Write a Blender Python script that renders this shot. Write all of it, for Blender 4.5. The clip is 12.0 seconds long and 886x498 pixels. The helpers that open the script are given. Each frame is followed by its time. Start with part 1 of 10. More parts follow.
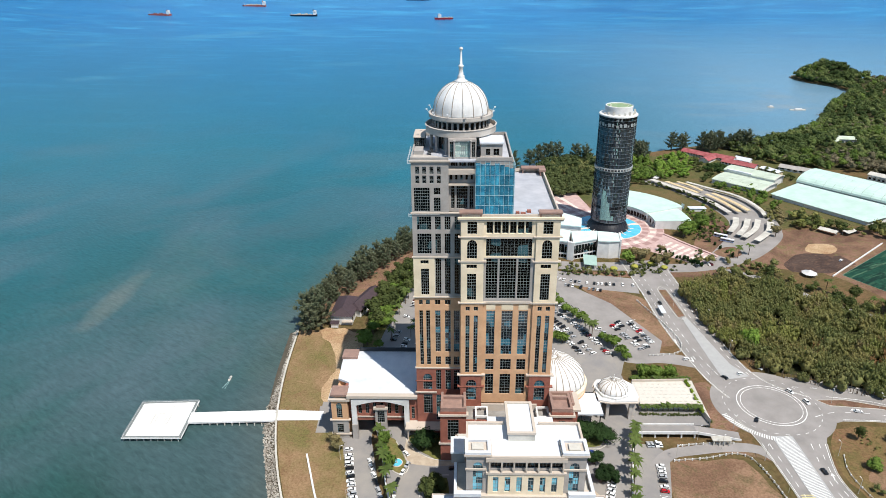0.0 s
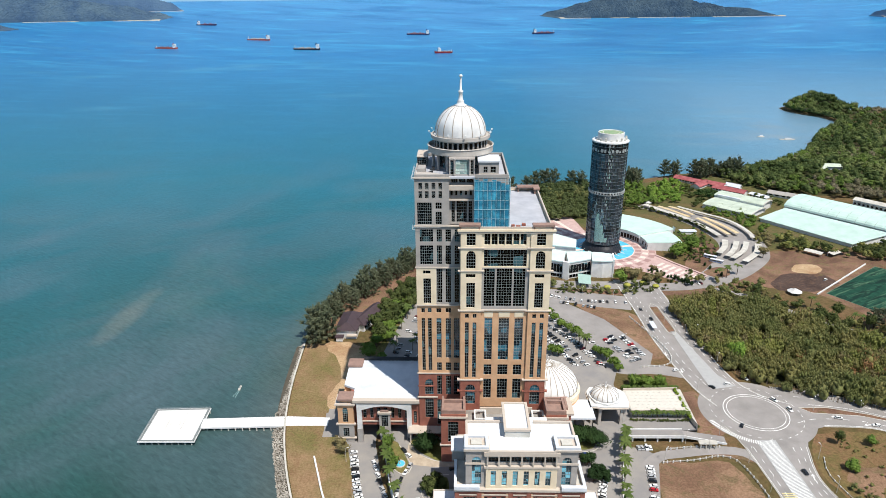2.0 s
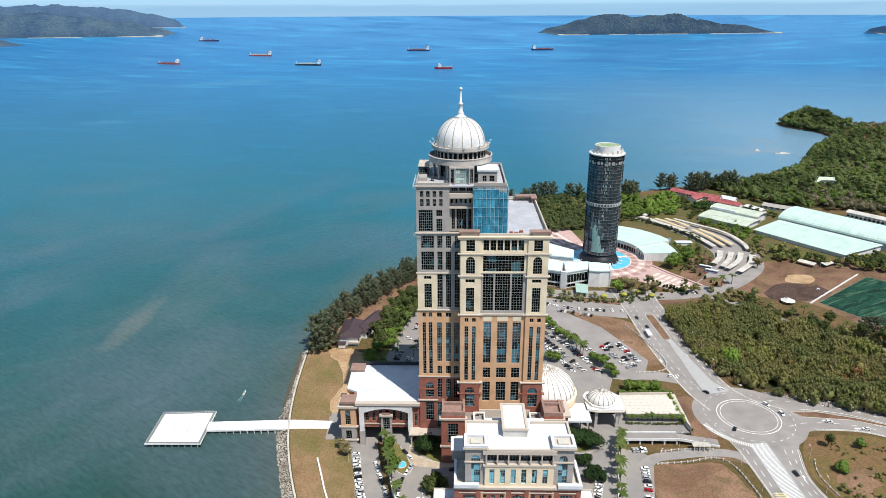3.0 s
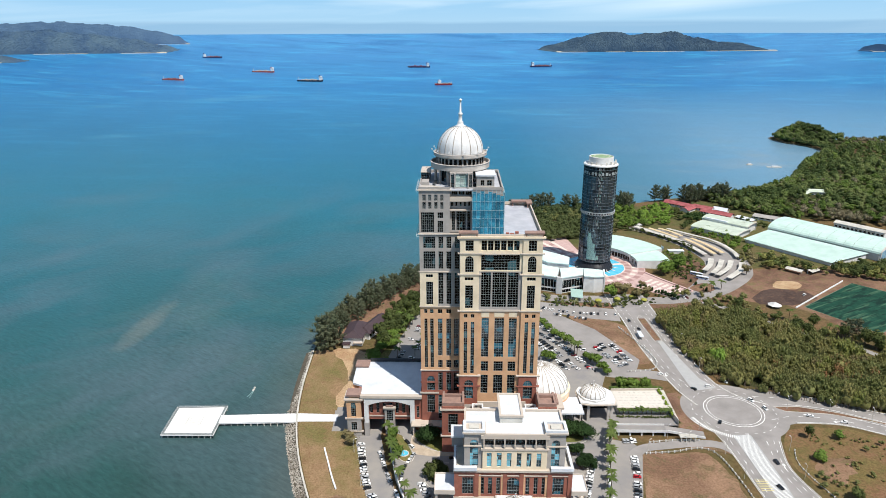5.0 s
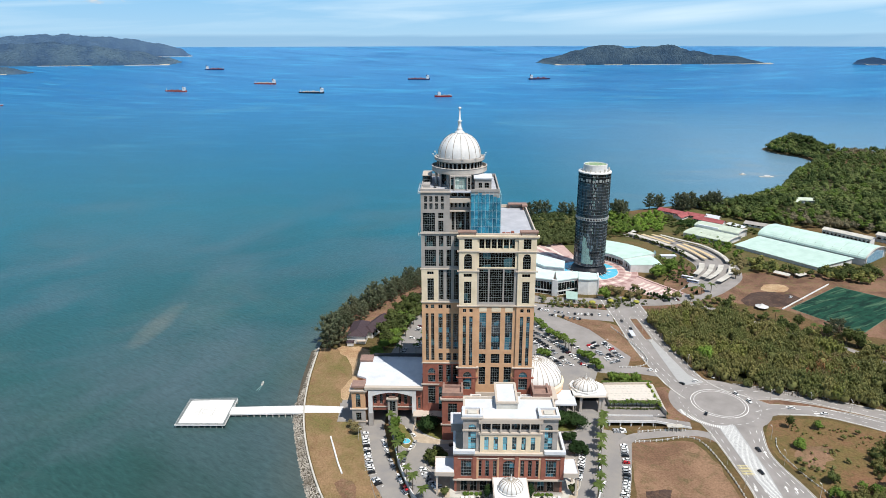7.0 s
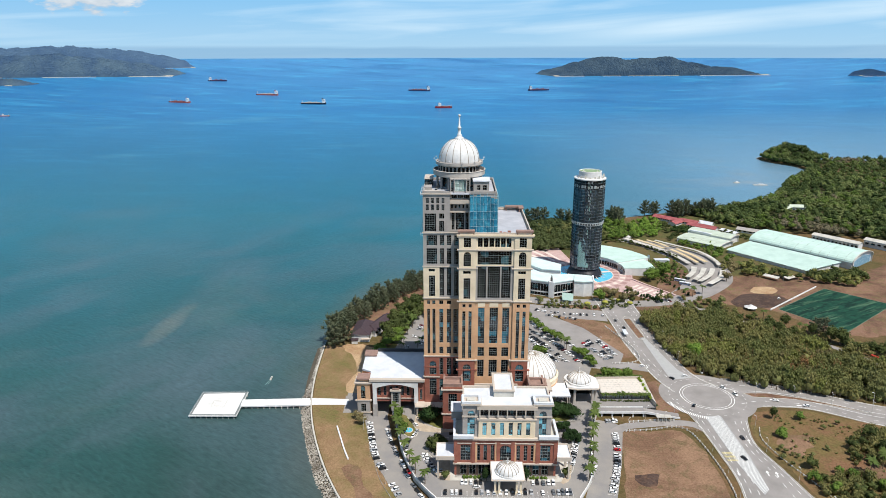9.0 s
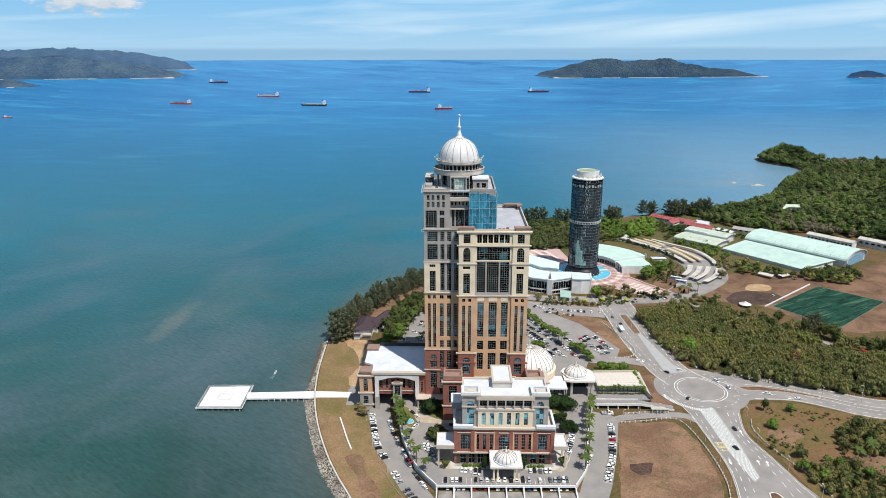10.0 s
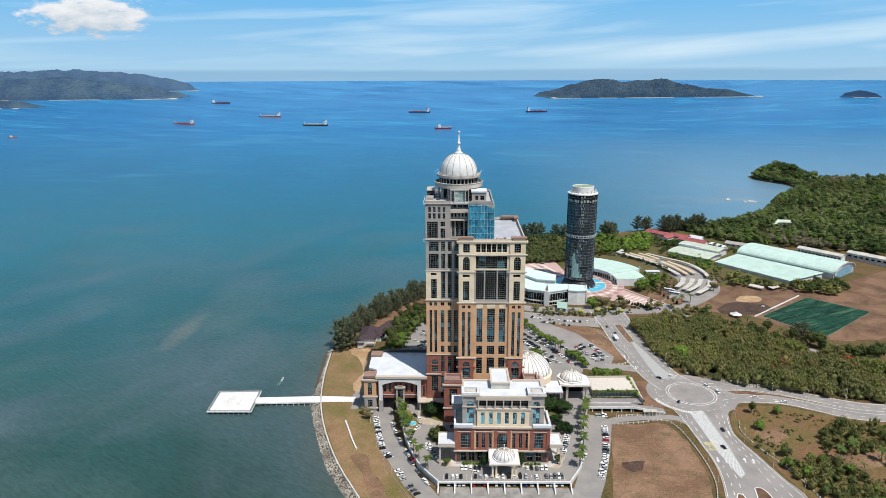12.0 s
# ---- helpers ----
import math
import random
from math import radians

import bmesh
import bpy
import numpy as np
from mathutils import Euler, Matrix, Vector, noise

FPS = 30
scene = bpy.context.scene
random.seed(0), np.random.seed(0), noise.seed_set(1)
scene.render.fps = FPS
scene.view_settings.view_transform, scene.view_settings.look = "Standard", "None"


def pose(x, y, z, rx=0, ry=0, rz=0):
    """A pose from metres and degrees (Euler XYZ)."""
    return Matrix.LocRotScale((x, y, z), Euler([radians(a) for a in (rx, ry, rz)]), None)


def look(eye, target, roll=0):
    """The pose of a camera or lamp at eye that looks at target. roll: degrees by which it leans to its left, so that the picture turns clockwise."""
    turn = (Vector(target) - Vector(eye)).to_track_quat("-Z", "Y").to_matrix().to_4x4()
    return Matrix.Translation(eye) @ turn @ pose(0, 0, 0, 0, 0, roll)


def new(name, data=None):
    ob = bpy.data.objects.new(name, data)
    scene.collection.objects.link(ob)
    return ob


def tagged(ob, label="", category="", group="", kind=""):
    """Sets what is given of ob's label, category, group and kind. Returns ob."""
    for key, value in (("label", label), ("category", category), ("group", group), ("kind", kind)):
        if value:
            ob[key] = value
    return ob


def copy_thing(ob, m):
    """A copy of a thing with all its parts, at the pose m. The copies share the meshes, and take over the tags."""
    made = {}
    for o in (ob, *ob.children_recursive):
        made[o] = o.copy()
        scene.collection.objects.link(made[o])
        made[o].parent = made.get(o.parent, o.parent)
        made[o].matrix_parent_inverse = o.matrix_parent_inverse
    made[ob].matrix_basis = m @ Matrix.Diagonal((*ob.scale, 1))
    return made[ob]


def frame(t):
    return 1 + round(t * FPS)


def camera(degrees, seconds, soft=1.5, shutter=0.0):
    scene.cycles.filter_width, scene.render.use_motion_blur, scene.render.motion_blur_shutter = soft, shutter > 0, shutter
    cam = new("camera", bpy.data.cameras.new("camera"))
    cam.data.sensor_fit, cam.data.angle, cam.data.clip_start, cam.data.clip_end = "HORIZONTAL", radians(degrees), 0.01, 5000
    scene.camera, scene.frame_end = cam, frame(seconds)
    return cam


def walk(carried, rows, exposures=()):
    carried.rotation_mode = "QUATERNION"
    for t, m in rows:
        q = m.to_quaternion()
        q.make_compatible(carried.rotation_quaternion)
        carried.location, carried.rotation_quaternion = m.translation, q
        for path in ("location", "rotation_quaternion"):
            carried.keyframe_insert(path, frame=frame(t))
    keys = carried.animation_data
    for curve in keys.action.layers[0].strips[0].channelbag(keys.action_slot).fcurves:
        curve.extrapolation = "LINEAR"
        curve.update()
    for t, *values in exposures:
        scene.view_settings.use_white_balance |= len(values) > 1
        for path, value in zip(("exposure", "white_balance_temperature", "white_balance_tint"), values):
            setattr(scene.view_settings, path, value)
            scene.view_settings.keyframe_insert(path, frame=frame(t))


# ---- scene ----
from mathutils import geometry

cam = camera(68.0, 12.0, soft=0.75)
PATH = [
    (0, (0.568, -7.846, 236.388), (0.521, -6.019, 235.575), -0.5),
    (0.5, (0.451, -14.112, 236.387), (0.404, -12.275, 235.596), -0.5),
    (1, (0.394, -20.385, 236.408), (0.348, -18.539, 235.639), -0.4),
    (1.5, (0.363, -26.655, 236.447), (0.317, -24.8, 235.701), -0.4),
    (2, (0.297, -32.954, 236.488), (0.252, -31.091, 235.762), -0.4),
    (2.5, (0.215, -39.226, 236.508), (0.17, -37.355, 235.803), -0.3),
    (3, (0.145, -45.475, 236.511), (0.101, -43.596, 235.827), -0.3),
    (5, (0.072, -70.597, 236.425), (0.029, -68.702, 235.786), -0.2),
    (5.5, (0.069, -76.858, 236.439), (0.027, -74.96, 235.809), -0.2),
    (6, (0.062, -83.053, 236.476), (0.02, -81.153, 235.854), -0.2),
    (6.5, (0.03, -89.252, 236.503), (-0.011, -87.349, 235.89), -0.1),
    (7, (0.049, -95.475, 236.545), (0.008, -93.569, 235.94), -0.1),
    (9, (0.307, -120.693, 236.636), (0.265, -118.777, 236.062), -0.1),
    (9.5, (0.336, -127.049, 236.66), (0.295, -125.132, 236.09), -0.1),
    (10, (0.36, -133.399, 236.65), (0.318, -131.482, 236.081), -0.1),
    (10.5, (0.358, -139.636, 236.638), (0.316, -137.717, 236.076), -0.1),
    (11, (0.327, -145.763, 236.599), (0.285, -143.841, 236.046), -0.1),
    (11.5, (0.256, -151.714, 236.572), (0.213, -149.786, 236.038), -0.1),
    (12, (0.131, -157.583, 236.543), (0.09, -155.65, 236.031), -0.2),
]
walk(cam, [(t, look(eye, target, roll)) for t, eye, target, roll in PATH], [(0, 0.17), (3, 0.16), (6, 0.11), (9, 0.05), (12, -0.03)])

# ---- light ----
SUN_AZ, SUN_EL = 140.0, 61.0          # degrees; azimuth clockwise from +y
sun_way = Vector((math.sin(radians(SUN_AZ)) * math.cos(radians(SUN_EL)), math.cos(radians(SUN_AZ)) * math.cos(radians(SUN_EL)), math.sin(radians(SUN_EL))))
sun = new("sun", bpy.data.lights.new("sun", "SUN"))
sun.data.energy, sun.data.angle, sun.data.color = 5.0, radians(0.5), (1.0, 0.95, 0.885)
sun.matrix_world = look(sun_way * 900, (0, 0, 0))

world = bpy.data.worlds.new("sky")
scene.world = world
world.use_nodes = True


def node(tree, kind, **values):
    n = tree.nodes.new(kind)
    for key, value in values.items():
        if key in n.inputs:
            n.inputs[key].default_value = value
    return n


def build_sky():
    t = world.node_tree
    link = t.links.new
    back = t.nodes["Background"]
    back.inputs["Strength"].default_value = 0.095
    sky = t.nodes.new("ShaderNodeTexSky")
    sky.sky_type, sky.sun_disc = "NISHITA", False
    sky.sun_elevation, sky.sun_rotation = radians(SUN_EL), radians(SUN_AZ)
    sky.air_density, sky.dust_density, sky.ozone_density, sky.altitude = 1.0, 0.35, 2.2, 200
    coord = t.nodes.new("ShaderNodeTexCoord")
    split = t.nodes.new("ShaderNodeSeparateXYZ")
    link(coord.outputs["Generated"], split.inputs[0])

    def m(op, a, b=None, c=None, clamp=False):
        n = t.nodes.new("ShaderNodeMath")
        n.operation, n.use_clamp = op, clamp
        for i, v in enumerate((a, b, c)):
            if v is None:
                continue
            if isinstance(v, (int, float)):
                n.inputs[i].default_value = v
            else:
                link(v, n.inputs[i])
        return n.outputs[0]

    x, y, z = split.outputs
    # long thin streaks of high cloud
    flat = t.nodes.new("ShaderNodeCombineXYZ")
    link(m("MULTIPLY", x, 2.2), flat.inputs[0]); link(m("MULTIPLY_ADD", x, -1.1, m("MULTIPLY", z, 26.0)), flat.inputs[1]); link(y, flat.inputs[2])
    n1 = node(t, "ShaderNodeTexNoise", Scale=1.5, Detail=6.0, Roughness=0.52, Distortion=0.35)
    link(flat.outputs[0], n1.inputs["Vector"])
    wisps = m("MULTIPLY", m("MULTIPLY_ADD", n1.outputs["Fac"], 2.6, -1.2, clamp=True), m("MULTIPLY_ADD", z, 20.0, 0.30, clamp=True))
    # one broad bank of cirrus that climbs to the east
    rel = m("MULTIPLY", m("SUBTRACT", z, m("MULTIPLY_ADD", m("DIVIDE", x, y), 0.075, 0.008)), 62.0)
    bank = m("MULTIPLY", m("SUBTRACT", 1.0, m("MULTIPLY", rel, rel), clamp=True), m("MULTIPLY_ADD", m("DIVIDE", x, y), 5.0, -0.55, clamp=True))
    bank = m("MULTIPLY", m("MULTIPLY", bank, m("MULTIPLY_ADD", n1.outputs["Fac"], 2.4, -0.35, clamp=True)), m("GREATER_THAN", y, 0.0))
    veil = m("MULTIPLY", m("MAXIMUM", wisps, bank), 0.8)
    # one heap cloud over the far island
    d = Vector((-0.535, 1.0, 0.086)).normalized()
    hx = m("MULTIPLY", m("SUBTRACT", m("DIVIDE", x, y), d.x / d.y), 8.6)
    hz = m("MULTIPLY", m("SUBTRACT", m("DIVIDE", z, y), d.z / d.y), 25.0)
    heap = t.nodes.new("ShaderNodeCombineXYZ")
    link(hx, heap.inputs[0]); link(hz, heap.inputs[1])
    n2 = node(t, "ShaderNodeTexNoise", Scale=2.6, Detail=8.0, Roughness=0.55)
    link(heap.outputs[0], n2.inputs["Vector"])
    far2 = m("ADD", m("MULTIPLY", hx, hx), m("MULTIPLY", hz, hz))
    puff = m("MULTIPLY", m("MULTIPLY_ADD", m("SUBTRACT", m("MULTIPLY", n2.outputs["Fac"], 2.7), far2), 2.6, -1.75, clamp=True), m("GREATER_THAN", y, 0.0))
    shade = m("MULTIPLY_ADD", n2.outputs["Fac"], 2.2, m("MULTIPLY_ADD", hz, 0.7, -0.55), clamp=True)
    grey = t.nodes.new("ShaderNodeMix"); grey.data_type = "RGBA"
    link(shade, grey.inputs["Factor"]); grey.inputs["A"].default_value = (5.41, 6.40, 7.38, 1); grey.inputs["B"].default_value = (9.4, 9.7, 10.0, 1)
    mix1 = t.nodes.new("ShaderNodeMix"); mix1.data_type = "RGBA"
    link(veil, mix1.inputs["Factor"]); mix1.inputs["B"].default_value = (7.71, 9.51, 10.66, 1)
    mix2 = t.nodes.new("ShaderNodeMix"); mix2.data_type = "RGBA"
    link(puff, mix2.inputs["Factor"]); link(mix1.outputs["Result"], mix2.inputs["A"]); link(grey.outputs["Result"], mix2.inputs["B"])
    # pale blue sea air low over the horizon
    low = m("MULTIPLY_ADD", z, -4.0, 1.5, clamp=True)
    rise = m("MULTIPLY_ADD", z, 6.5, 0.22, clamp=True)
    tint = t.nodes.new("ShaderNodeMix"); tint.data_type = "RGBA"
    link(rise, tint.inputs["Factor"]); tint.inputs["A"].default_value = (5.2, 7.4, 8.9, 1); tint.inputs["B"].default_value = (1.56, 5.25, 9.35, 1)
    air = t.nodes.new("ShaderNodeMix"); air.data_type = "RGBA"
    link(low, air.inputs["Factor"]); link(sky.outputs[0], air.inputs["A"]); link(tint.outputs["Result"], air.inputs["B"])
    band = m("MULTIPLY", m("MULTIPLY", m("ADD", m("MULTIPLY", n1.outputs["Fac"], 0.012), m("MULTIPLY_ADD", z, -1.0, 0.004)), 220.0, clamp=True), 0.7)
    murk = t.nodes.new("ShaderNodeMix"); murk.data_type = "RGBA"
    link(band, murk.inputs["Factor"]); link(air.outputs["Result"], murk.inputs["A"]); murk.inputs["B"].default_value = (2.62, 4.84, 7.22, 1)
    link(murk.outputs["Result"], mix1.inputs["A"])
    link(mix2.outputs["Result"], back.inputs["Color"])


build_sky()

# ---- materials ----


def srgb(r, g, b):
    return tuple(((c / 255 + 0.055) / 1.055) ** 2.4 if c > 10 else c / 3294 for c in (r, g, b))


def surface(name, color, rough=0.7, metal=0.0, vary=0.18, scale=0.3, fine=3.0, bump=0.0, second=None, spec=0.4, piece=0.0, patch=0.5, island=0.0):
    """A matte or glossy surface whose colour wanders at two scales; second: a colour for stains and patches."""
    mat = bpy.data.materials.new(name)
    mat.use_nodes = True
    t = mat.node_tree
    link = t.links.new
    bsdf = t.nodes["Principled BSDF"]
    bsdf.inputs["Roughness"].default_value = rough
    bsdf.inputs["Metallic"].default_value = metal
    bsdf.inputs["Specular IOR Level"].default_value = spec
    geo = t.nodes.new("ShaderNodeNewGeometry")
    big = node(t, "ShaderNodeTexNoise", Scale=scale, Detail=5.0, Roughness=0.6)
    small = node(t, "ShaderNodeTexNoise", Scale=fine, Detail=4.0, Roughness=0.65)
    link(geo.outputs["Position"], big.inputs["Vector"])
    link(geo.outputs["Position"], small.inputs["Vector"])
    ramp = t.nodes.new("ShaderNodeMapRange")
    ramp.inputs["From Min"].default_value, ramp.inputs["From Max"].default_value = patch - 0.12, patch + 0.16
    link(big.outputs["Fac"], ramp.inputs["Value"])
    mix = t.nodes.new("ShaderNodeMix"); mix.data_type = "RGBA"
    mix.inputs["A"].default_value = (*color, 1)
    mix.inputs["B"].default_value = (*(second or [c * (1 - vary) for c in color]), 1)
    link(ramp.outputs["Result"], mix.inputs["Factor"])
    hsv = t.nodes.new("ShaderNodeHueSaturation")
    link(mix.outputs["Result"], hsv.inputs["Color"])
    tone = t.nodes.new("ShaderNodeMath"); tone.operation = "MULTIPLY_ADD"
    link(small.outputs["Fac"], tone.inputs[0]); tone.inputs[1].default_value = vary * 2.2; tone.inputs[2].default_value = 1 - vary * 1.1
    last = tone.outputs[0]
    for amount, source in ((piece, "object"), (island, "island")):
        if amount:
            out = t.nodes.new("ShaderNodeObjectInfo").outputs["Random"] if source == "object" else geo.outputs["Random Per Island"]
            k = t.nodes.new("ShaderNodeMath"); k.operation = "MULTIPLY_ADD"
            link(out, k.inputs[0]); k.inputs[1].default_value = amount; k.inputs[2].default_value = -amount / 2
            add = t.nodes.new("ShaderNodeMath"); add.operation = "ADD"
            link(last, add.inputs[0]); link(k.outputs[0], add.inputs[1])
            last = add.outputs[0]
    link(last, hsv.inputs["Value"])
    link(hsv.outputs["Color"], bsdf.inputs["Base Color"])
    if bump:
        b = node(t, "ShaderNodeBump", Strength=bump, Distance=0.3)
        link(small.outputs["Fac"], b.inputs["Height"])
        link(b.outputs["Normal"], bsdf.inputs["Normal"])
    return mat


def glazing(name, color, rough=0.06, spec=0.6, tint=None, share=0.0, metal=0.0, scale=0.24, jitter=0.35):
    """Coated window glass; a share of panes is painted lighter, mostly for sky reflections."""
    mat = bpy.data.materials.new(name)
    mat.use_nodes = True
    t = mat.node_tree
    link = t.links.new
    bsdf = t.nodes["Principled BSDF"]
    bsdf.inputs["Roughness"].default_value, bsdf.inputs["Specular IOR Level"].default_value = rough, spec
    bsdf.inputs["Metallic"].default_value = metal
    geo = t.nodes.new("ShaderNodeNewGeometry")
    cell = t.nodes.new("ShaderNodeTexVoronoi"); cell.inputs["Scale"].default_value = scale; cell.inputs["Randomness"].default_value = jitter
    link(geo.outputs["Position"], cell.inputs["Vector"])
    split = t.nodes.new("ShaderNodeSeparateColor")
    link(cell.outputs["Color"], split.inputs[0])
    ramp = t.nodes.new("ShaderNodeMapRange")
    ramp.inputs["From Min"].default_value, ramp.inputs["From Max"].default_value = 1 - share - 0.02, 1 - share + 0.02
    link(split.outputs[0], ramp.inputs["Value"])
    mix = t.nodes.new("ShaderNodeMix"); mix.data_type = "RGBA"
    mix.inputs["A"].default_value = (*color, 1)
    mix.inputs["B"].default_value = (*(tint or color), 1)
    link(ramp.outputs["Result"], mix.inputs["Factor"])
    hsv = t.nodes.new("ShaderNodeHueSaturation")
    val = t.nodes.new("ShaderNodeMath"); val.operation = "MULTIPLY_ADD"; val.inputs[1].default_value = 0.7; val.inputs[2].default_value = 0.65
    link(split.outputs[1], val.inputs[0]); link(val.outputs[0], hsv.inputs["Value"])
    link(mix.outputs["Result"], hsv.inputs["Color"])
    link(hsv.outputs["Color"], bsdf.inputs["Base Color"])
    wave = node(t, "ShaderNodeTexNoise", Scale=0.35, Detail=2.0)
    link(geo.outputs["Position"], wave.inputs["Vector"])
    b = node(t, "ShaderNodeBump", Strength=0.05, Distance=0.3)
    link(wave.outputs["Fac"], b.inputs["Height"]); link(b.outputs["Normal"], bsdf.inputs["Normal"])
    return mat


def sea_material():
    mat = bpy.data.materials.new("sea_water")
    mat.use_nodes = True
    t = mat.node_tree
    link = t.links.new
    bsdf = t.nodes["Principled BSDF"]
    bsdf.inputs["Roughness"].default_value, bsdf.inputs["Specular IOR Level"].default_value = 0.30, 0.22
    geo = t.nodes.new("ShaderNodeNewGeometry")
    split = t.nodes.new("ShaderNodeSeparateXYZ")
    link(geo.outputs["Position"], split.inputs[0])
    X, Y = split.outputs[0], split.outputs[1]

    def put(socket, v):
        if isinstance(v, (int, float)):
            socket.default_value = v
        else:
            link(v, socket)

    def m(op, a, b=None, c=None):
        n = t.nodes.new("ShaderNodeMath"); n.operation = op
        for k, v in enumerate((a, b, c)):
            if v is not None:
                put(n.inputs[k], v)
        return n.outputs[0]

    def span(v, lo, hi, most=1.0):
        n = t.nodes.new("ShaderNodeMapRange")
        n.inputs["From Min"].default_value, n.inputs["From Max"].default_value, n.inputs["To Max"].default_value = lo, hi, most
        link(v, n.inputs["Value"])
        return n.outputs["Result"]

    def stretched(sx, sy, scale, detail, dist=0.0, turn=0.12, rough=0.6):
        turned = t.nodes.new("ShaderNodeMapping")
        turned.inputs["Rotation"].default_value = (0, 0, turn)
        link(geo.outputs["Position"], turned.inputs["Vector"])
        mp = t.nodes.new("ShaderNodeMapping")
        mp.inputs["Scale"].default_value = (sx, sy, 0.0)
        link(turned.outputs["Vector"], mp.inputs["Vector"])
        n = node(t, "ShaderNodeTexNoise", Scale=scale, Detail=detail, Roughness=rough, Distortion=dist)
        link(mp.outputs["Vector"], n.inputs["Vector"])
        return n.outputs["Fac"]

    def over(base, share, color):
        n = t.nodes.new("ShaderNodeMix"); n.data_type = "RGBA"
        link(share, n.inputs["Factor"]); link(base, n.inputs["A"]); n.inputs["B"].default_value = (*color, 1)
        return n.outputs["Result"]

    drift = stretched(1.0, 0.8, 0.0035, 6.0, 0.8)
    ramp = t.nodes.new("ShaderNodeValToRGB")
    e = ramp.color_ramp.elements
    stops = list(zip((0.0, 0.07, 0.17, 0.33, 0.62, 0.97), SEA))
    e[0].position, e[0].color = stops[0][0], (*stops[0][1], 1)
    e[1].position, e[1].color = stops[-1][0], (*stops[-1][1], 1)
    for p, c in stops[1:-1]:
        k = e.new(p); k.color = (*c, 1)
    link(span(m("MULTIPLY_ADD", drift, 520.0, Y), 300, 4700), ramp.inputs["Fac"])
    col = ramp.outputs["Color"]
    # clouds of silt near the shore, and one clear plume
    silt = m("MULTIPLY", span(stretched(0.8, 1.0, 0.0075, 5.0, 0.7), 0.50, 0.78, 0.4), span(Y, 1000, 420))
    col = over(col, silt, srgb(87, 102, 97))
    mauve = m("MULTIPLY", span(stretched(1.0, 0.7, 0.006, 4.0, 0.5, 0.9), 0.44, 0.70, 0.6), span(Y, 1100, 500))
    col = over(col, mauve, srgb(80, 92, 100))
    dx, dy = m("SUBTRACT", X, -263.0), m("SUBTRACT", Y, 432.0)
    a = m("MULTIPLY_ADD", dx, 1 / 13, m("MULTIPLY", dy, -1 / 200))
    b = m("MULTIPLY_ADD", dy, 1 / 58, m("MULTIPLY", dx, 1 / 260))
    far2 = m("ADD", m("MULTIPLY", a, a), m("MULTIPLY", b, b))
    plume = span(m("SUBTRACT", m("MULTIPLY", stretched(1, 1, 0.03, 5.0, 0.4), 1.6), far2), -0.2, 1.6, 0.55)
    col = over(col, plume, srgb(113, 112, 100))
    # stirred-up silt in the shallows along the seawall
    dy = m("SUBTRACT", Y, 384.0)
    off = m("SUBTRACT", m("MULTIPLY_ADD", m("MULTIPLY", dy, dy), 0.00112, -110.5), X)
    murk = m("MULTIPLY", span(m("MULTIPLY_ADD", stretched(1.0, 0.5, 0.03, 5.0, 0.6), 26.0, off), 42, 16, 0.3), span(Y, 600, 520))
    col = over(col, murk, srgb(84, 80, 68))
    bays = m("MULTIPLY", span(X, 120, 640), span(Y, 2700, 1100, 0.9))
    col = over(col, bays, srgb(104, 134, 153))
    shoal = m("MULTIPLY", m("MULTIPLY", span(stretched(0.5, 1.0, 0.012, 6.0, 0.8), 0.5, 0.7, 0.55), span(X, 200, 500)), span(Y, 1700, 1250))
    col = over(col, shoal, srgb(125, 128, 125))
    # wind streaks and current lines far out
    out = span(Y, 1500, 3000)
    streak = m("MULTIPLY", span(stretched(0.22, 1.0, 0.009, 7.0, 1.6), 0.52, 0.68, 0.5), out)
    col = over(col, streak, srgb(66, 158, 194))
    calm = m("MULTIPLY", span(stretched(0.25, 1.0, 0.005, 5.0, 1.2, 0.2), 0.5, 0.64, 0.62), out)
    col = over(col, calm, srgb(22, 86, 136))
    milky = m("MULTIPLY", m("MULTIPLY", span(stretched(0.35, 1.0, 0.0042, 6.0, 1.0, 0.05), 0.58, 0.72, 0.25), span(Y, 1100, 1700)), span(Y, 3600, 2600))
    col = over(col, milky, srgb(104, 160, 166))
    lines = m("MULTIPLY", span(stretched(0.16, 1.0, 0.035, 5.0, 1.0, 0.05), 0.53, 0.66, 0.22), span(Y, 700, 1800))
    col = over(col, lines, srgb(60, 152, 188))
    ripple = stretched(0.3, 1.0, 0.42, 3.0, 0.3, 0.62, 0.7)
    swell = stretched(0.5, 1.0, 0.02, 4.0, 0.4, 0.4)
    # wavelet and swell shading is put into the colour, besides the bump
    hsv = t.nodes.new("ShaderNodeHueSaturation")
    link(m("ADD", m("MULTIPLY_ADD", ripple, 1.3, 0.5), m("MULTIPLY_ADD", swell, 0.3, -0.15)), hsv.inputs["Value"])
    link(col, hsv.inputs["Color"])
    link(hsv.outputs["Color"], bsdf.inputs["Base Color"])
    bmp = node(t, "ShaderNodeBump", Strength=0.55, Distance=0.6)
    link(ripple, bmp.inputs["Height"]); link(bmp.outputs["Normal"], bsdf.inputs["Normal"])
    return mat


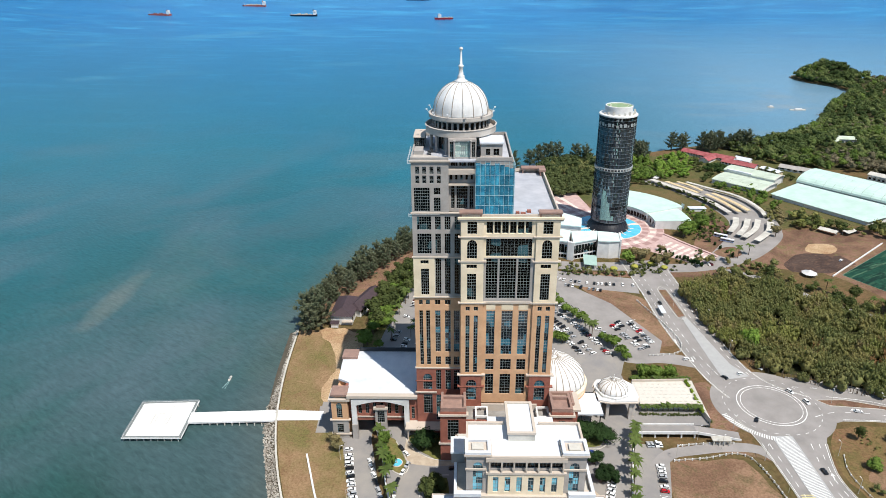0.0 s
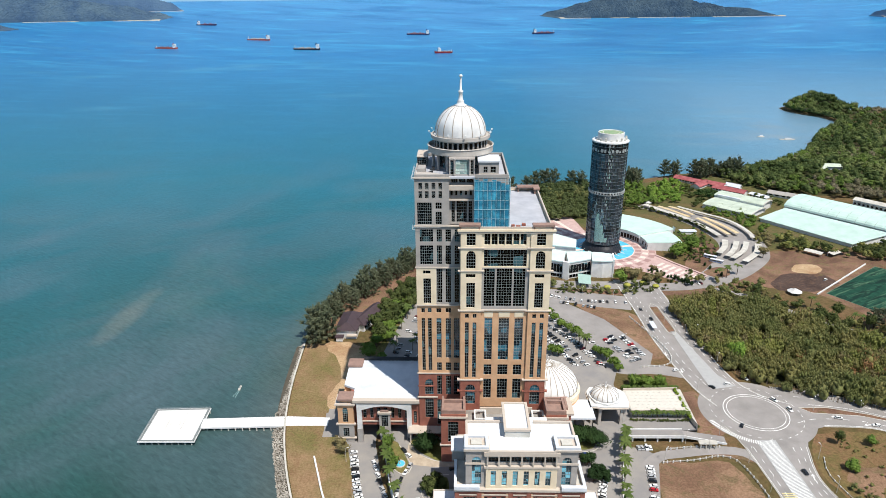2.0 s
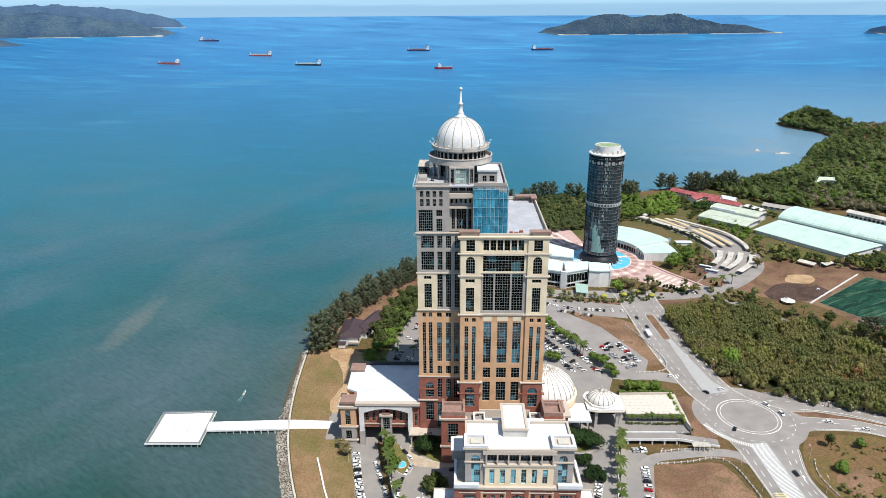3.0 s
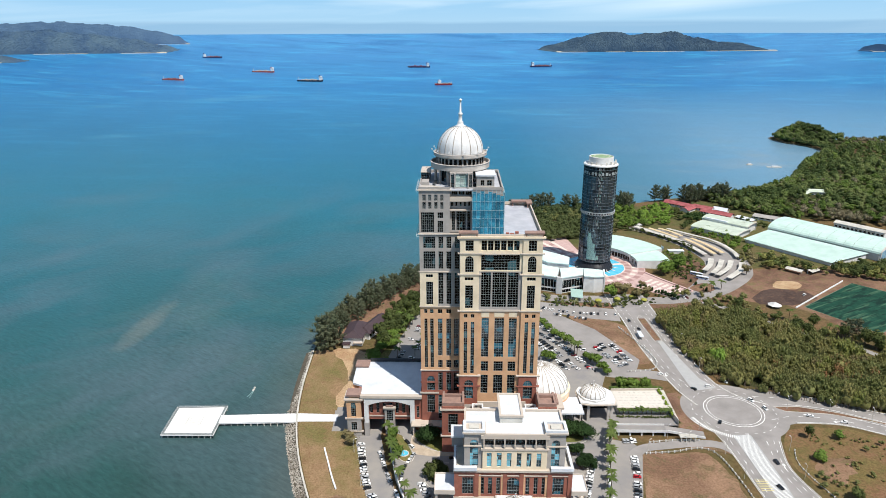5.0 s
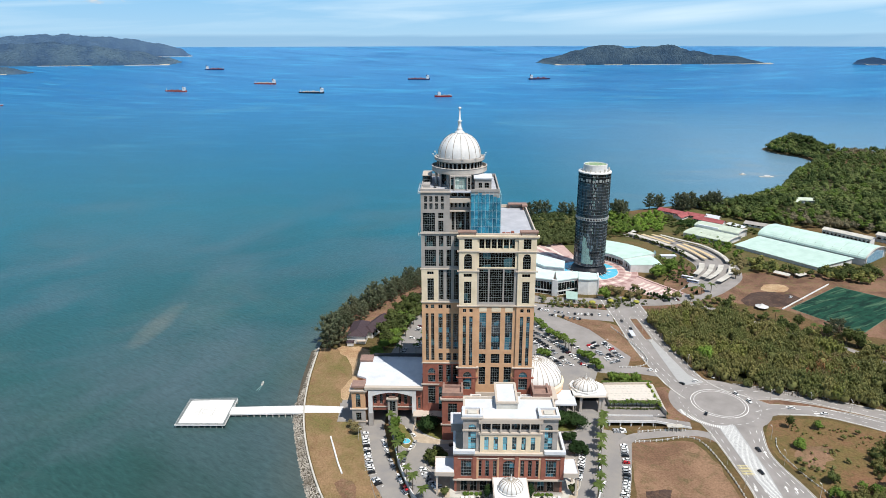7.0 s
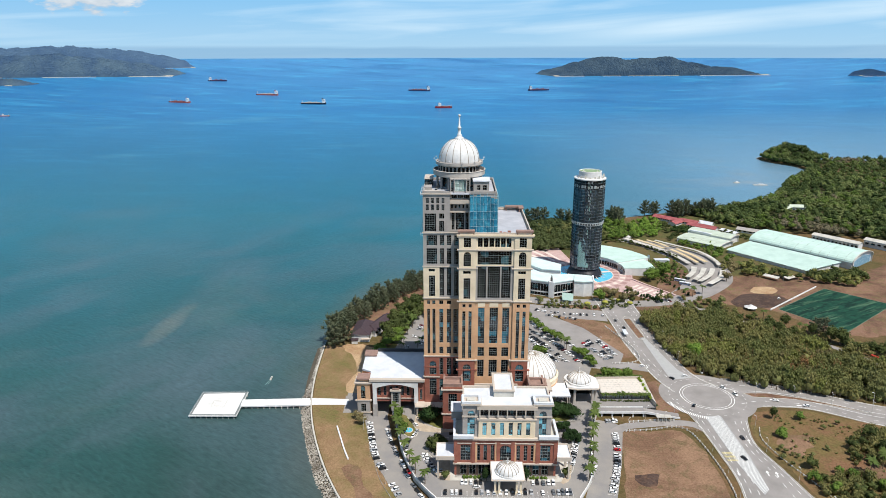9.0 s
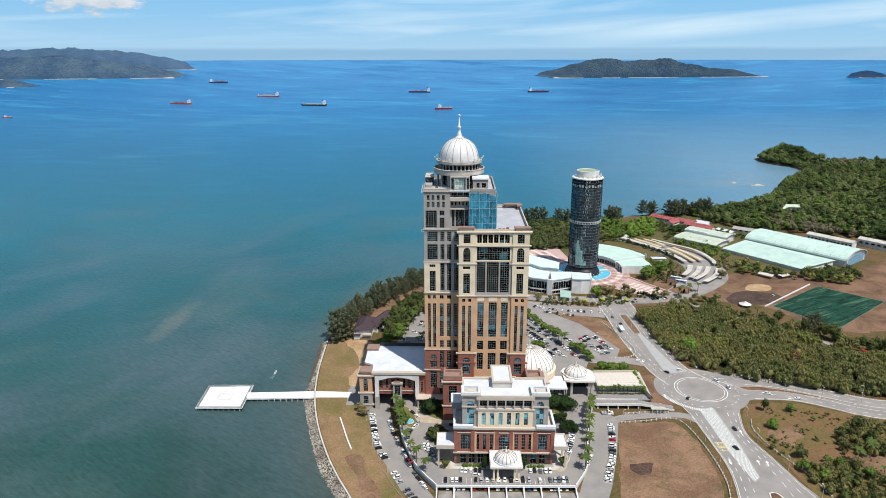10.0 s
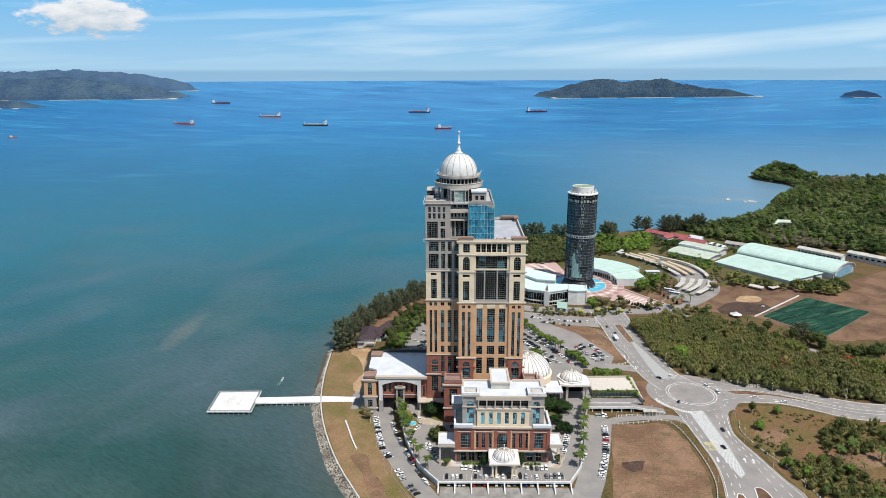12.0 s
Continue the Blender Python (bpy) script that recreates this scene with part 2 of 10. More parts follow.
def earth(name, colors, fine=0.9, rough=0.95, spread=0.022):
    """Dry ground: three colours in drifts, broken up by tufts and specks."""
    mat = bpy.data.materials.new(name)
    mat.use_nodes = True
    t = mat.node_tree
    link = t.links.new
    bsdf = t.nodes["Principled BSDF"]
    bsdf.inputs["Roughness"].default_value, bsdf.inputs["Specular IOR Level"].default_value = rough, 0.1
    geo = t.nodes.new("ShaderNodeNewGeometry")

    def cloud(scale, detail, lo, hi, dist=0.5, most=1.0):
        n = node(t, "ShaderNodeTexNoise", Scale=scale, Detail=detail, Roughness=0.65, Distortion=dist)
        link(geo.outputs["Position"], n.inputs["Vector"])
        r = t.nodes.new("ShaderNodeMapRange")
        r.inputs["From Min"].default_value, r.inputs["From Max"].default_value, r.inputs["To Max"].default_value = lo, hi, most
        link(n.outputs["Fac"], r.inputs["Value"])
        return r.outputs["Result"]
    col = None
    for c, share in zip(colors, (None, cloud(spread, 7, 0.42, 0.62), cloud(spread * 4.3, 6, 0.5, 0.68, 1.0, 0.85))):
        if col is None:
            rgb = t.nodes.new("ShaderNodeRGB"); rgb.outputs[0].default_value = (*c, 1); col = rgb.outputs[0]
        else:
            n = t.nodes.new("ShaderNodeMix"); n.data_type = "RGBA"
            link(share, n.inputs["Factor"]); link(col, n.inputs["A"]); n.inputs["B"].default_value = (*c, 1)
            col = n.outputs["Result"]
    n = t.nodes.new("ShaderNodeMix"); n.data_type = "RGBA"; n.blend_type = "MULTIPLY"
    link(cloud(fine, 4, 0.38, 0.66), n.inputs["Factor"]); link(col, n.inputs["A"]); n.inputs["B"].default_value = (0.64, 0.61, 0.58, 1)
    link(n.outputs["Result"], bsdf.inputs["Base Color"])
    b = node(t, "ShaderNodeBump", Strength=0.5, Distance=0.3)
    link(cloud(fine, 4, 0.3, 0.7), b.inputs["Height"]); link(b.outputs["Normal"], bsdf.inputs["Normal"])
    return mat


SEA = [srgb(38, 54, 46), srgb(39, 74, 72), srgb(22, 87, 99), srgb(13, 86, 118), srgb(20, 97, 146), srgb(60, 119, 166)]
M_SEA = sea_material()
M_GRASS = earth("dry_lawn", (srgb(150, 121, 98), srgb(120, 94, 76), srgb(108, 98, 70)), spread=0.03)
M_SHORELAWN = earth("shore_lawn", (srgb(150, 124, 94), srgb(114, 108, 66), srgb(134, 106, 80)), spread=0.022)
M_LAWN = earth("green_lawn", (srgb(113, 113, 65), srgb(140, 121, 84), srgb(91, 104, 54)))
M_PARK = earth("park_grass", (srgb(92, 94, 58), srgb(112, 98, 68), srgb(78, 86, 48)))
M_SOIL = earth("bare_soil", (srgb(140, 110, 91), srgb(104, 80, 67), srgb(117, 108, 74)), spread=0.03)
M_SAND = earth("sandy_soil", (srgb(196, 170, 136), srgb(170, 138, 106), srgb(180, 154, 118)), spread=0.03)
M_SCRUB = earth("scrub_ground", (srgb(96, 86, 56), srgb(117, 94, 68), srgb(82, 79, 46)), 0.5)
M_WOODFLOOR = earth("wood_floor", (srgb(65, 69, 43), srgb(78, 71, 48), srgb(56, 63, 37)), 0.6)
M_ASPHALT = surface("road_asphalt", srgb(148, 143, 139), 0.9, vary=0.1, scale=0.07, fine=2.0, second=srgb(132, 128, 124), spec=0.2)
M_LOT = surface("car_park_asphalt", srgb(132, 129, 127), 0.9, vary=0.12, scale=0.08, fine=2.0, second=srgb(146, 141, 134), spec=0.2)
M_PAINT = surface("road_paint", srgb(232, 232, 228), 0.7, vary=0.08, scale=0.5, fine=4.0, spec=0.3)
M_HATCH = surface("hatched_paint", srgb(168, 168, 166), 0.8, vary=0.1, scale=0.3, fine=3.0, spec=0.2)
M_CONCRETE = surface("pale_concrete", srgb(196, 192, 182), 0.85, vary=0.1, scale=0.15, fine=1.5, second=srgb(172, 168, 158), spec=0.2)
M_WHITE = surface("white_paint", srgb(218, 217, 214), 0.6, vary=0.06, scale=0.2, fine=2.0, second=srgb(202, 201, 198))
M_ROOF = surface("white_roof_sheet", srgb(212, 215, 218), 0.5, vary=0.06, scale=0.12, fine=1.0, second=srgb(194, 198, 203))
M_CREAM = surface("cream_render", srgb(226, 210, 182), 0.75, vary=0.06, scale=0.15, fine=1.4, second=srgb(212, 195, 166))
M_TAN = surface("ochre_render", srgb(206, 165, 128), 0.75, vary=0.08, scale=0.2, fine=1.4, second=srgb(192, 151, 115))
M_BRICK = surface("red_brick_render", srgb(150, 94, 78), 0.8, vary=0.12, scale=0.3, fine=2.0, second=srgb(134, 82, 68))
M_GREY = surface("grey_render", srgb(164, 158, 152), 0.75, vary=0.08, scale=0.2, fine=1.4, second=srgb(150, 145, 139))
M_TRIM = surface("pale_stone_trim", srgb(190, 178, 164), 0.7, vary=0.06, scale=0.3, fine=2.0)
M_MULLION = surface("pale_aluminium", srgb(142, 150, 150), 0.45, metal=0.2, vary=0.05, scale=0.5, fine=3.0)
M_DARKMETAL = surface("dark_metal", srgb(60, 62, 64), 0.5, metal=0.4, vary=0.1)
# lighter tints here paint sky reflections into some dark and blue panes
M_GLASS = glazing("dark_glass", srgb(9, 14, 16), tint=srgb(58, 92, 98), share=0.08, spec=0.26)
M_GLASSB = glazing("blue_glass", srgb(18, 30, 36), tint=srgb(58, 112, 128), share=0.3, scale=0.3, jitter=0.3)
M_RUST = surface("faded_brown_deck", srgb(150, 122, 110), 0.8, vary=0.15, scale=0.3, fine=2.0, second=srgb(132, 108, 98))
M_STONE = surface("grey_cast_stone", srgb(184, 177, 168), 0.75, vary=0.08, scale=0.25, fine=1.8, second=srgb(168, 161, 153))
M_DARKSTONE = surface("dark_stone", srgb(84, 68, 60), 0.5, vary=0.12, scale=0.3, fine=2.0)
M_PAVER = surface("beige_pavers", srgb(182, 167, 147), 0.85, vary=0.12, scale=0.25, fine=1.5, second=srgb(162, 147, 128), spec=0.2)
M_FIELD = earth("wild_field", (srgb(116, 102, 66), srgb(130, 99, 76), srgb(96, 93, 55)), 0.7, spread=0.03)
M_BURNT = earth("burnt_soil", (srgb(89, 74, 67), srgb(74, 61, 56), srgb(110, 87, 73)), 0.7, spread=0.05)
M_GLASSC = glazing("sky_blue_glass", srgb(34, 58, 66), tint=srgb(112, 178, 194), share=0.5, scale=0.32, jitter=0.2)
M_APRON = surface("weathered_concrete", srgb(149, 145, 140), 0.85, vary=0.15, scale=0.15, fine=1.5, second=srgb(123, 119, 113), spec=0.2)
M_COOLROOF = surface("pale_cool_membrane", srgb(176, 178, 184), 0.8, vary=0.1, scale=0.15, fine=1.2, second=srgb(158, 161, 168), spec=0.2)

# ---- mesh helpers ----


class Shape:
    def __init__(self):
        self.v, self.f = [], []

    def add(self, verts, faces):
        n = len(self.v)
        self.v += [tuple(p) for p in verts]
        self.f += [tuple(i + n for i in f) for f in faces]
        return self

    def quad(self, a, b, c, d):
        return self.add((a, b, c, d), ((0, 1, 2, 3),))

    def box(self, x0, y0, z0, x1, y1, z1):
        return self.add([(x, y, z) for z in (z0, z1) for y in (y0, y1) for x in (x0, x1)],
                        ((0, 2, 3, 1), (4, 5, 7, 6), (0, 1, 5, 4), (2, 6, 7, 3), (0, 4, 6, 2), (1, 3, 7, 5)))

    def prism(self, pts, z0, z1, bottom=False):
        n = len(pts)
        v = [(x, y, z0) for x, y in pts] + [(x, y, z1) for x, y in pts]
        f = [(i, (i + 1) % n, n + (i + 1) % n, n + i) for i in range(n)]
        self.add(v, f)
        tris = geometry.tessellate_polygon([[Vector((x, y, 0)) for x, y in pts]])
        area = sum(pts[i][0] * pts[(i + 1) % n][1] - pts[(i + 1) % n][0] * pts[i][1] for i in range(n))
        for z, up in ((z1, True), (z0, False)) if bottom else ((z1, True),):
            out = []
            for a, b, c in tris:
                (ax, ay), (bx, by), (cx, cy) = pts[a], pts[b], pts[c]
                ccw = (bx - ax) * (cy - ay) - (by - ay) * (cx - ax) > 0
                out.append((a, b, c) if ccw == up else (a, c, b))
            self.add([(x, y, z) for x, y in pts], out)
        return self

    def sheet(self, pts, z):
        tris = geometry.tessellate_polygon([[Vector((x, y, 0)) for x, y in pts]])
        out = []
        for a, b, c in tris:
            (ax, ay), (bx, by), (cx, cy) = pts[a], pts[b], pts[c]
            out.append((a, b, c) if (bx - ax) * (cy - ay) - (by - ay) * (cx - ax) > 0 else (a, c, b))
        return self.add([(x, y, z) for x, y in pts], out)

    def lathe(self, profile, cx=0, cy=0, n=32, a0=0.0, a1=360.0, cap=True):
        full = abs(a1 - a0) >= 359.9
        m = n if full else n + 1
        v, f = [], []
        for r, z in profile:
            for i in range(m):
                a = radians(a0 + (a1 - a0) * i / n)
                v.append((cx + r * math.cos(a), cy + r * math.sin(a), z))
        for k in range(len(profile) - 1):
            for i in range(n):
                j = (i + 1) % m
                f.append((k * m + i, k * m + j, (k + 1) * m + j, (k + 1) * m + i))
        if cap and full:
            if profile[-1][0] > 0.01:
                f.append(tuple((len(profile) - 1) * m + i for i in range(m)))
            if profile[0][0] > 0.01:
                f.append(tuple(reversed(range(m))))
        return self.add(v, f)

    def beam(self, a, b, w, h=None, n=4):
        a, b = Vector(a), Vector(b)
        d = (b - a).normalized()
        s = d.cross(Vector((0, 0, 1)))
        s = s.normalized() if s.length > 1e-4 else Vector((1, 0, 0))
        u = s.cross(d)
        h = h or w
        if n == 4:
            ring = [(-w / 2, -h / 2), (w / 2, -h / 2), (w / 2, h / 2), (-w / 2, h / 2)]
        else:
            ring = [(w / 2 * math.cos(2 * math.pi * i / n), w / 2 * math.sin(2 * math.pi * i / n)) for i in range(n)]
        n = len(ring)
        v = [p + s * x + u * y for p in (a, b) for x, y in ring]
        f = [(i, (i + 1) % n, n + (i + 1) % n, n + i) for i in range(n)] + [tuple(reversed(range(n))), tuple(range(n, 2 * n))]
        return self.add(v, f)

    def ribbon(self, pts, w, z0, z1):
        """A wall or band w wide along a line on the ground."""
        l, r = offset(pts, w / 2), offset(pts, -w / 2)
        for i in range(len(pts) - 1):
            a, b, c, d = l[i], r[i], r[i + 1], l[i + 1]
            self.add([(*p, z) for z in (z0, z1) for p in (a, b, c, d)], ((3, 2, 1, 0), (4, 5, 6, 7), (0, 1, 5, 4), (1, 2, 6, 5), (2, 3, 7, 6), (3, 0, 4, 7)))
        return self

    def flat(self, pts, w, z):
        l, r = offset(pts, w / 2), offset(pts, -w / 2)
        for i in range(len(pts) - 1):
            self.quad((*r[i], z), (*r[i + 1], z), (*l[i + 1], z), (*l[i], z))
        return self


def offset(pts, d):
    out = []
    for i, p in enumerate(pts):
        a, b = pts[max(i - 1, 0)], pts[min(i + 1, len(pts) - 1)]
        t = Vector((b[0] - a[0], b[1] - a[1])).normalized()
        out.append((p[0] - t.y * d, p[1] + t.x * d))
    return out


def smooth_line(pts, step=6.0, closed=False):
    """A rounded line through the given corners."""
    out, n = [], len(pts)
    for i in range(n if closed else n - 1):
        p0, p1, p2, p3 = [Vector(pts[(i + k) % n] if closed else pts[min(max(i + k, 0), n - 1)]) for k in (-1, 0, 1, 2)]
        m = max(2, int((p2 - p1).length / step))
        for k in range(m):
            s = k / m
            q = 0.5 * ((2 * p1) + (p2 - p0) * s + (2 * p0 - 5 * p1 + 4 * p2 - p3) * s * s + (3 * p1 - p0 - 3 * p2 + p3) * s ** 3)
            out.append((q.x, q.y))
    if not closed:
        out.append(tuple(pts[-1]))
    return out


def dashes(shape, pts, w, z, on, off):
    pts = smooth_line(pts, 1.5)
    run, on_now = 0.0, True
    part_pts = [pts[0]]
    for a, b in zip(pts, pts[1:]):
        run += math.dist(a, b)
        if on_now:
            part_pts.append(b)
        if run > (on if on_now else off):
            if on_now and len(part_pts) > 1:
                shape.flat(part_pts, w, z)
            on_now, run, part_pts = not on_now, 0.0, [b]


WORLD = {}


def thing(name, place, label, category, group="", kind=""):
    ob = new(name)
    ob.location = place
    WORLD[ob] = Matrix.Translation(place)
    ob.empty_display_size = 0.5
    return tagged(ob, label, category, group, kind)


def mesh_of(name, shape, mat, smooth=False):
    me = bpy.data.meshes.new(name)
    me.from_pydata(shape.v, [], shape.f)
    me.materials.append(mat)
    if smooth:
        me.polygons.foreach_set("use_smooth", [True] * len(me.polygons))
    return me


def part(name, shape, mat, parent=None, label="", smooth=False, at=None):
    """One mesh object; shape in world metres, or a ready mesh placed by the pose at."""
    me = shape if isinstance(shape, bpy.types.Mesh) else mesh_of(name, shape, mat, smooth)
    ob = new(name, me)
    if at is not None:
        ob.matrix_basis = at
    WORLD[ob] = at if at is not None else Matrix()
    if parent is not None:
        ob.parent = parent
        ob.matrix_parent_inverse = WORLD[parent].inverted()
    return tagged(ob, label)


def setting(name, shape, mat, label, category, smooth=False):
    return tagged(part(name, shape, mat, None, "", smooth), label, category, "", "structure")


# ---- sea ----
SEA_Z, EYE_X, EYE_Y, EYE_Z = -2.5, 0.0, -80.0, 236.5
NEAR, REACH, RIM = 2600.0, 4800.0, 29800.0


def drawn_in(d):
    """Distances past NEAR are drawn in, so that the horizon lies within REACH."""
    return d if d < NEAR else NEAR + (REACH - NEAR) * (1 - NEAR / d)


def far_place(x, y):
    """Place and scale on the sea sheet of something that lies at (x, y) on a level sea."""
    d = math.hypot(x - EYE_X, y - EYE_Y)
    k = drawn_in(d) / d
    return Vector((EYE_X + (x - EYE_X) * k, EYE_Y + (y - EYE_Y) * k, EYE_Z + (SEA_Z - EYE_Z) * k)), k


def build_sea():
    s = Shape()
    dist = [40, 120, 250, 400, 600, 900, 1300, 1800, 2300, 2600, 2900, 3300, 3800, 4500, 5500, 7000, 9500, 14000, 20000, RIM]
    n = 160
    rows = [[(EYE_X + drawn_in(d) * math.cos(2 * math.pi * i / n), EYE_Y + drawn_in(d) * math.sin(2 * math.pi * i / n), EYE_Z + (SEA_Z - EYE_Z) * drawn_in(d) / d) for i in range(n)] for d in dist]
    s.v = [(EYE_X, EYE_Y, SEA_Z)] + [p for r in rows for p in r]
    s.f = [(0, 1 + i, 1 + (i + 1) % n) for i in range(n)]
    for k in range(len(dist) - 1):
        for i in range(n):
            j = (i + 1) % n
            a = 1 + k * n
            s.f.append((a + i, a + n + i, a + n + j, a + j))
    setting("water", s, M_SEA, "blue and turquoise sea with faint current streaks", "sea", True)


build_sea()

# ---- land ----
SEAWALL = [(-62, -900), (-34, -250), (-18, -40), (-22, 60), (-40, 135), (-56, 172), (-67, 192), (-79, 217), (-92, 252), (-101.5, 288.5), (-107.4, 332), (-110.5, 384)]
NORTH = [(-110, 420), (-105, 453), (-89, 486), (-66, 522), (-43, 554), (0, 622), (60, 708), (98, 756), (148, 788), (234, 828), (327, 868), (400, 872), (432, 892), (470, 918), (515, 946), (552, 1000),
         (584, 1044), (582, 1062), (604, 1082), (640, 1128), (676, 1172), (708, 1206), (732, 1248), (734, 1290), (726, 1326), (708, 1352), (700, 1384), (698, 1412), (712, 1436), (752, 1450), (800, 1424), (850, 1384)]
wall_line = smooth_line(SEAWALL, 8)
north_line = smooth_line(NORTH, 12)
coast = wall_line + north_line + [(1000, 1376), (1500, 1400), (2600, 1500), (2600, -900)]
ground = Shape().prism(coast[::-1], -7, 0)
setting("ground", ground, M_SCRUB, "low coastal land of dry grass and scrub", "ground")


def patch(name, pts, z, mat, label, category="ground", step=6.0, ragged=0.0, rounded=True):
    line = smooth_line(pts, step, True) if rounded else pts
    if ragged:
        line = [(x + ragged * noise.noise((x * 0.13, y * 0.13, 3.0)), y + ragged * noise.noise((x * 0.13, y * 0.13, 9.0))) for x, y in line]
    return setting(name, Shape().sheet(line, z), mat, label, category)


west = [p for p in wall_line if 60 < p[1] < 388]
patch("lawn", [(x + 1.2, y) for x, y in west] + [(-86, 384), (-66, 352), (-66, 285), (-58, 262), (-46, 216), (-28, 178), (-8, 140), (20, 70)], 0.03, M_SHORELAWN, "dry yellow lawn beside the seawall", rounded=False)
patch("sand_path", [(-96, 384), (-84, 388), (-62, 376), (-66, 352), (-66, 330), (-66, 304), (-77, 302), (-82, 318), (-77, 336), (-79, 352), (-86, 368)], 0.06, M_SAND, "bare sandy track across the lawn", ragged=4)
patch("bare_soil", [(-108, 410), (-84, 398), (-64, 440), (-40, 470), (-20, 520), (-30, 545), (-70, 500), (-95, 460)], 0.05, M_SOIL, "bare red-brown soil under the shore trees", ragged=5)
patch("dry_field", [(106, 256), (126, 258), (146, 258), (153, 240), (154, 205), (147, 172), (120, 120), (84, 120), (92, 180), (102, 222)], 0.03, M_GRASS, "dry brown field inside the ring road", ragged=2)
patch("scrub_field", [(205, 282), (236, 285), (262, 276), (300, 262), (420, 230), (420, 60), (240, 60), (206, 170), (197, 224), (192, 254)], 0.03, M_FIELD, "scrubby open ground with bare brown soil", ragged=3)
patch("sports_field_soil", [(236, 500), (300, 470), (345, 412), (470, 440), (560, 520), (560, 640), (460, 590), (400, 570), (330, 570), (280, 560)], 0.017, M_SOIL, "bare brown soil round the sports field", ragged=6)
patch("forecourt_lawn", [(84, 480), (140, 478), (176, 492), (205, 500), (215, 545), (250, 600), (262, 540), (230, 480), (150, 468), (84, 474)], 0.03, M_SOIL, "brown garden beds before the round plaza", ragged=3)
patch("lawn_triangle", [(96, 452), (138, 434), (147, 400), (148, 376), (134, 366), (112, 420)], 0.05, M_GRASS, "dry lawn between car parks", ragged=1)
patch("verge", [(137, 316), (150, 326), (156, 300), (155, 283), (140, 282)], 0.05, M_SOIL, "brown grass verge by the roundabout", ragged=1)
patch("field_stain", [(105, 206), (110, 213), (118, 211), (117, 203), (108, 201)], 0.05, M_BURNT, "dark reddish stain on the dry field", ragged=4)
patch("lawn_bare_patch", [(-65, 213), (-59, 217), (-53, 204), (-47, 190), (-41, 176), (-35, 164), (-42, 164), (-49, 175), (-56, 190)], 0.05, M_GRASS, "bare brown patch worn into the shore lawn", ragged=5)
patch("field_bare_patch", [(201, 244), (210, 252), (219, 257), (228, 254), (222, 245), (212, 240)], 0.065, M_GRASS, "pale bare patch on the scrub field", ragged=4)
patch("field_clearing", [(238, 210), (252, 224), (272, 229), (276, 218), (256, 203)], 0.06, M_GRASS, "bare sandy clearing in the thicket", ragged=4)
patch("sandy_scrape", [(205, 236), (210, 249), (224, 254), (222, 244), (212, 233)], 0.06, M_GRASS, "pale sandy scrape on the field", ragged=5)
patch("verge_south", [(128, 266), (146, 270), (158, 270), (160, 258), (150, 262)], 0.05, M_GRASS, "dry verge beside the ramp", rounded=False)
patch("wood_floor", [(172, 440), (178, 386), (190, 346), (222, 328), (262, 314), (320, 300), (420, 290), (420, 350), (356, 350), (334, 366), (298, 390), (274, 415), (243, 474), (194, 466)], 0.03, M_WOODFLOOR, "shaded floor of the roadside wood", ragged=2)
patch("park_lawn", [(30, 640), (60, 610), (150, 640), (216, 600), (280, 560), (330, 580), (440, 590), (420, 740), (350, 850), (240, 815), (150, 775), (90, 720)], 0.012, M_PARK, "green park lawn behind the round tower", ragged=4)
patch("green_court", [(-60, 350), (-50, 400), (-40, 440), (-22, 500), (20, 500), (10, 350)], 0.04, M_LAWN, "green lawn behind the tower", ragged=3)

# roads
ROAD_Z = 0.08
R0 = (180.0, 304.0)
ring = [(R0[0] + 33 * math.cos(radians(a)), R0[1] + 33 * math.sin(radians(a))) for a in range(0, 360, 4)]
north_l = [(137, 500), (140.5, 447), (142.2, 399), (146, 362), (151, 330), (158, 310)]
north_r = [(172, 500), (173.5, 455), (175.4, 399), (178.4, 351), (187, 326), (205, 312)]
south_l = [(156, 290), (160, 271), (162.2, 234), (162.3, 205), (156, 175), (140, 120), (120, 40)]
south_r = [(206, 290), (195, 271), (189, 245), (194, 217), (198.5, 193), (203, 176), (206, 120), (200, 40)]
east_t = [(200, 332), (216, 328), (238, 321), (266, 307), (292, 294), (318, 288), (420, 276), (700, 240)]
east_b = [(200, 284), (214, 290), (240, 288.5), (260, 279), (277, 269), (303, 263), (420, 250), (700, 212)]
setting("road_roundabout", Shape().sheet(ring, ROAD_Z + 0.06), M_ASPHALT, "grey asphalt roundabout with painted rings", "road")
setting("road_north", Shape().sheet(smooth_line(north_l) + smooth_line(north_r)[::-1], ROAD_Z), M_ASPHALT, "grey asphalt avenue with lane markings", "road")
setting("road_south", Shape().sheet(smooth_line(south_l) + smooth_line(south_r)[::-1], ROAD_Z + 0.02), M_ASPHALT, "wide grey asphalt road with hatched median", "road")
setting("road_east", Shape().sheet(smooth_line(east_t) + smooth_line(east_b)[::-1], ROAD_Z + 0.04), M_ASPHALT, "grey asphalt dual road with narrow median", "road")


def road(name, pts, w, z, label, mat=M_ASPHALT):
    return setting(name, Shape().flat(smooth_line(pts, 4), w, z), mat, label, "road")


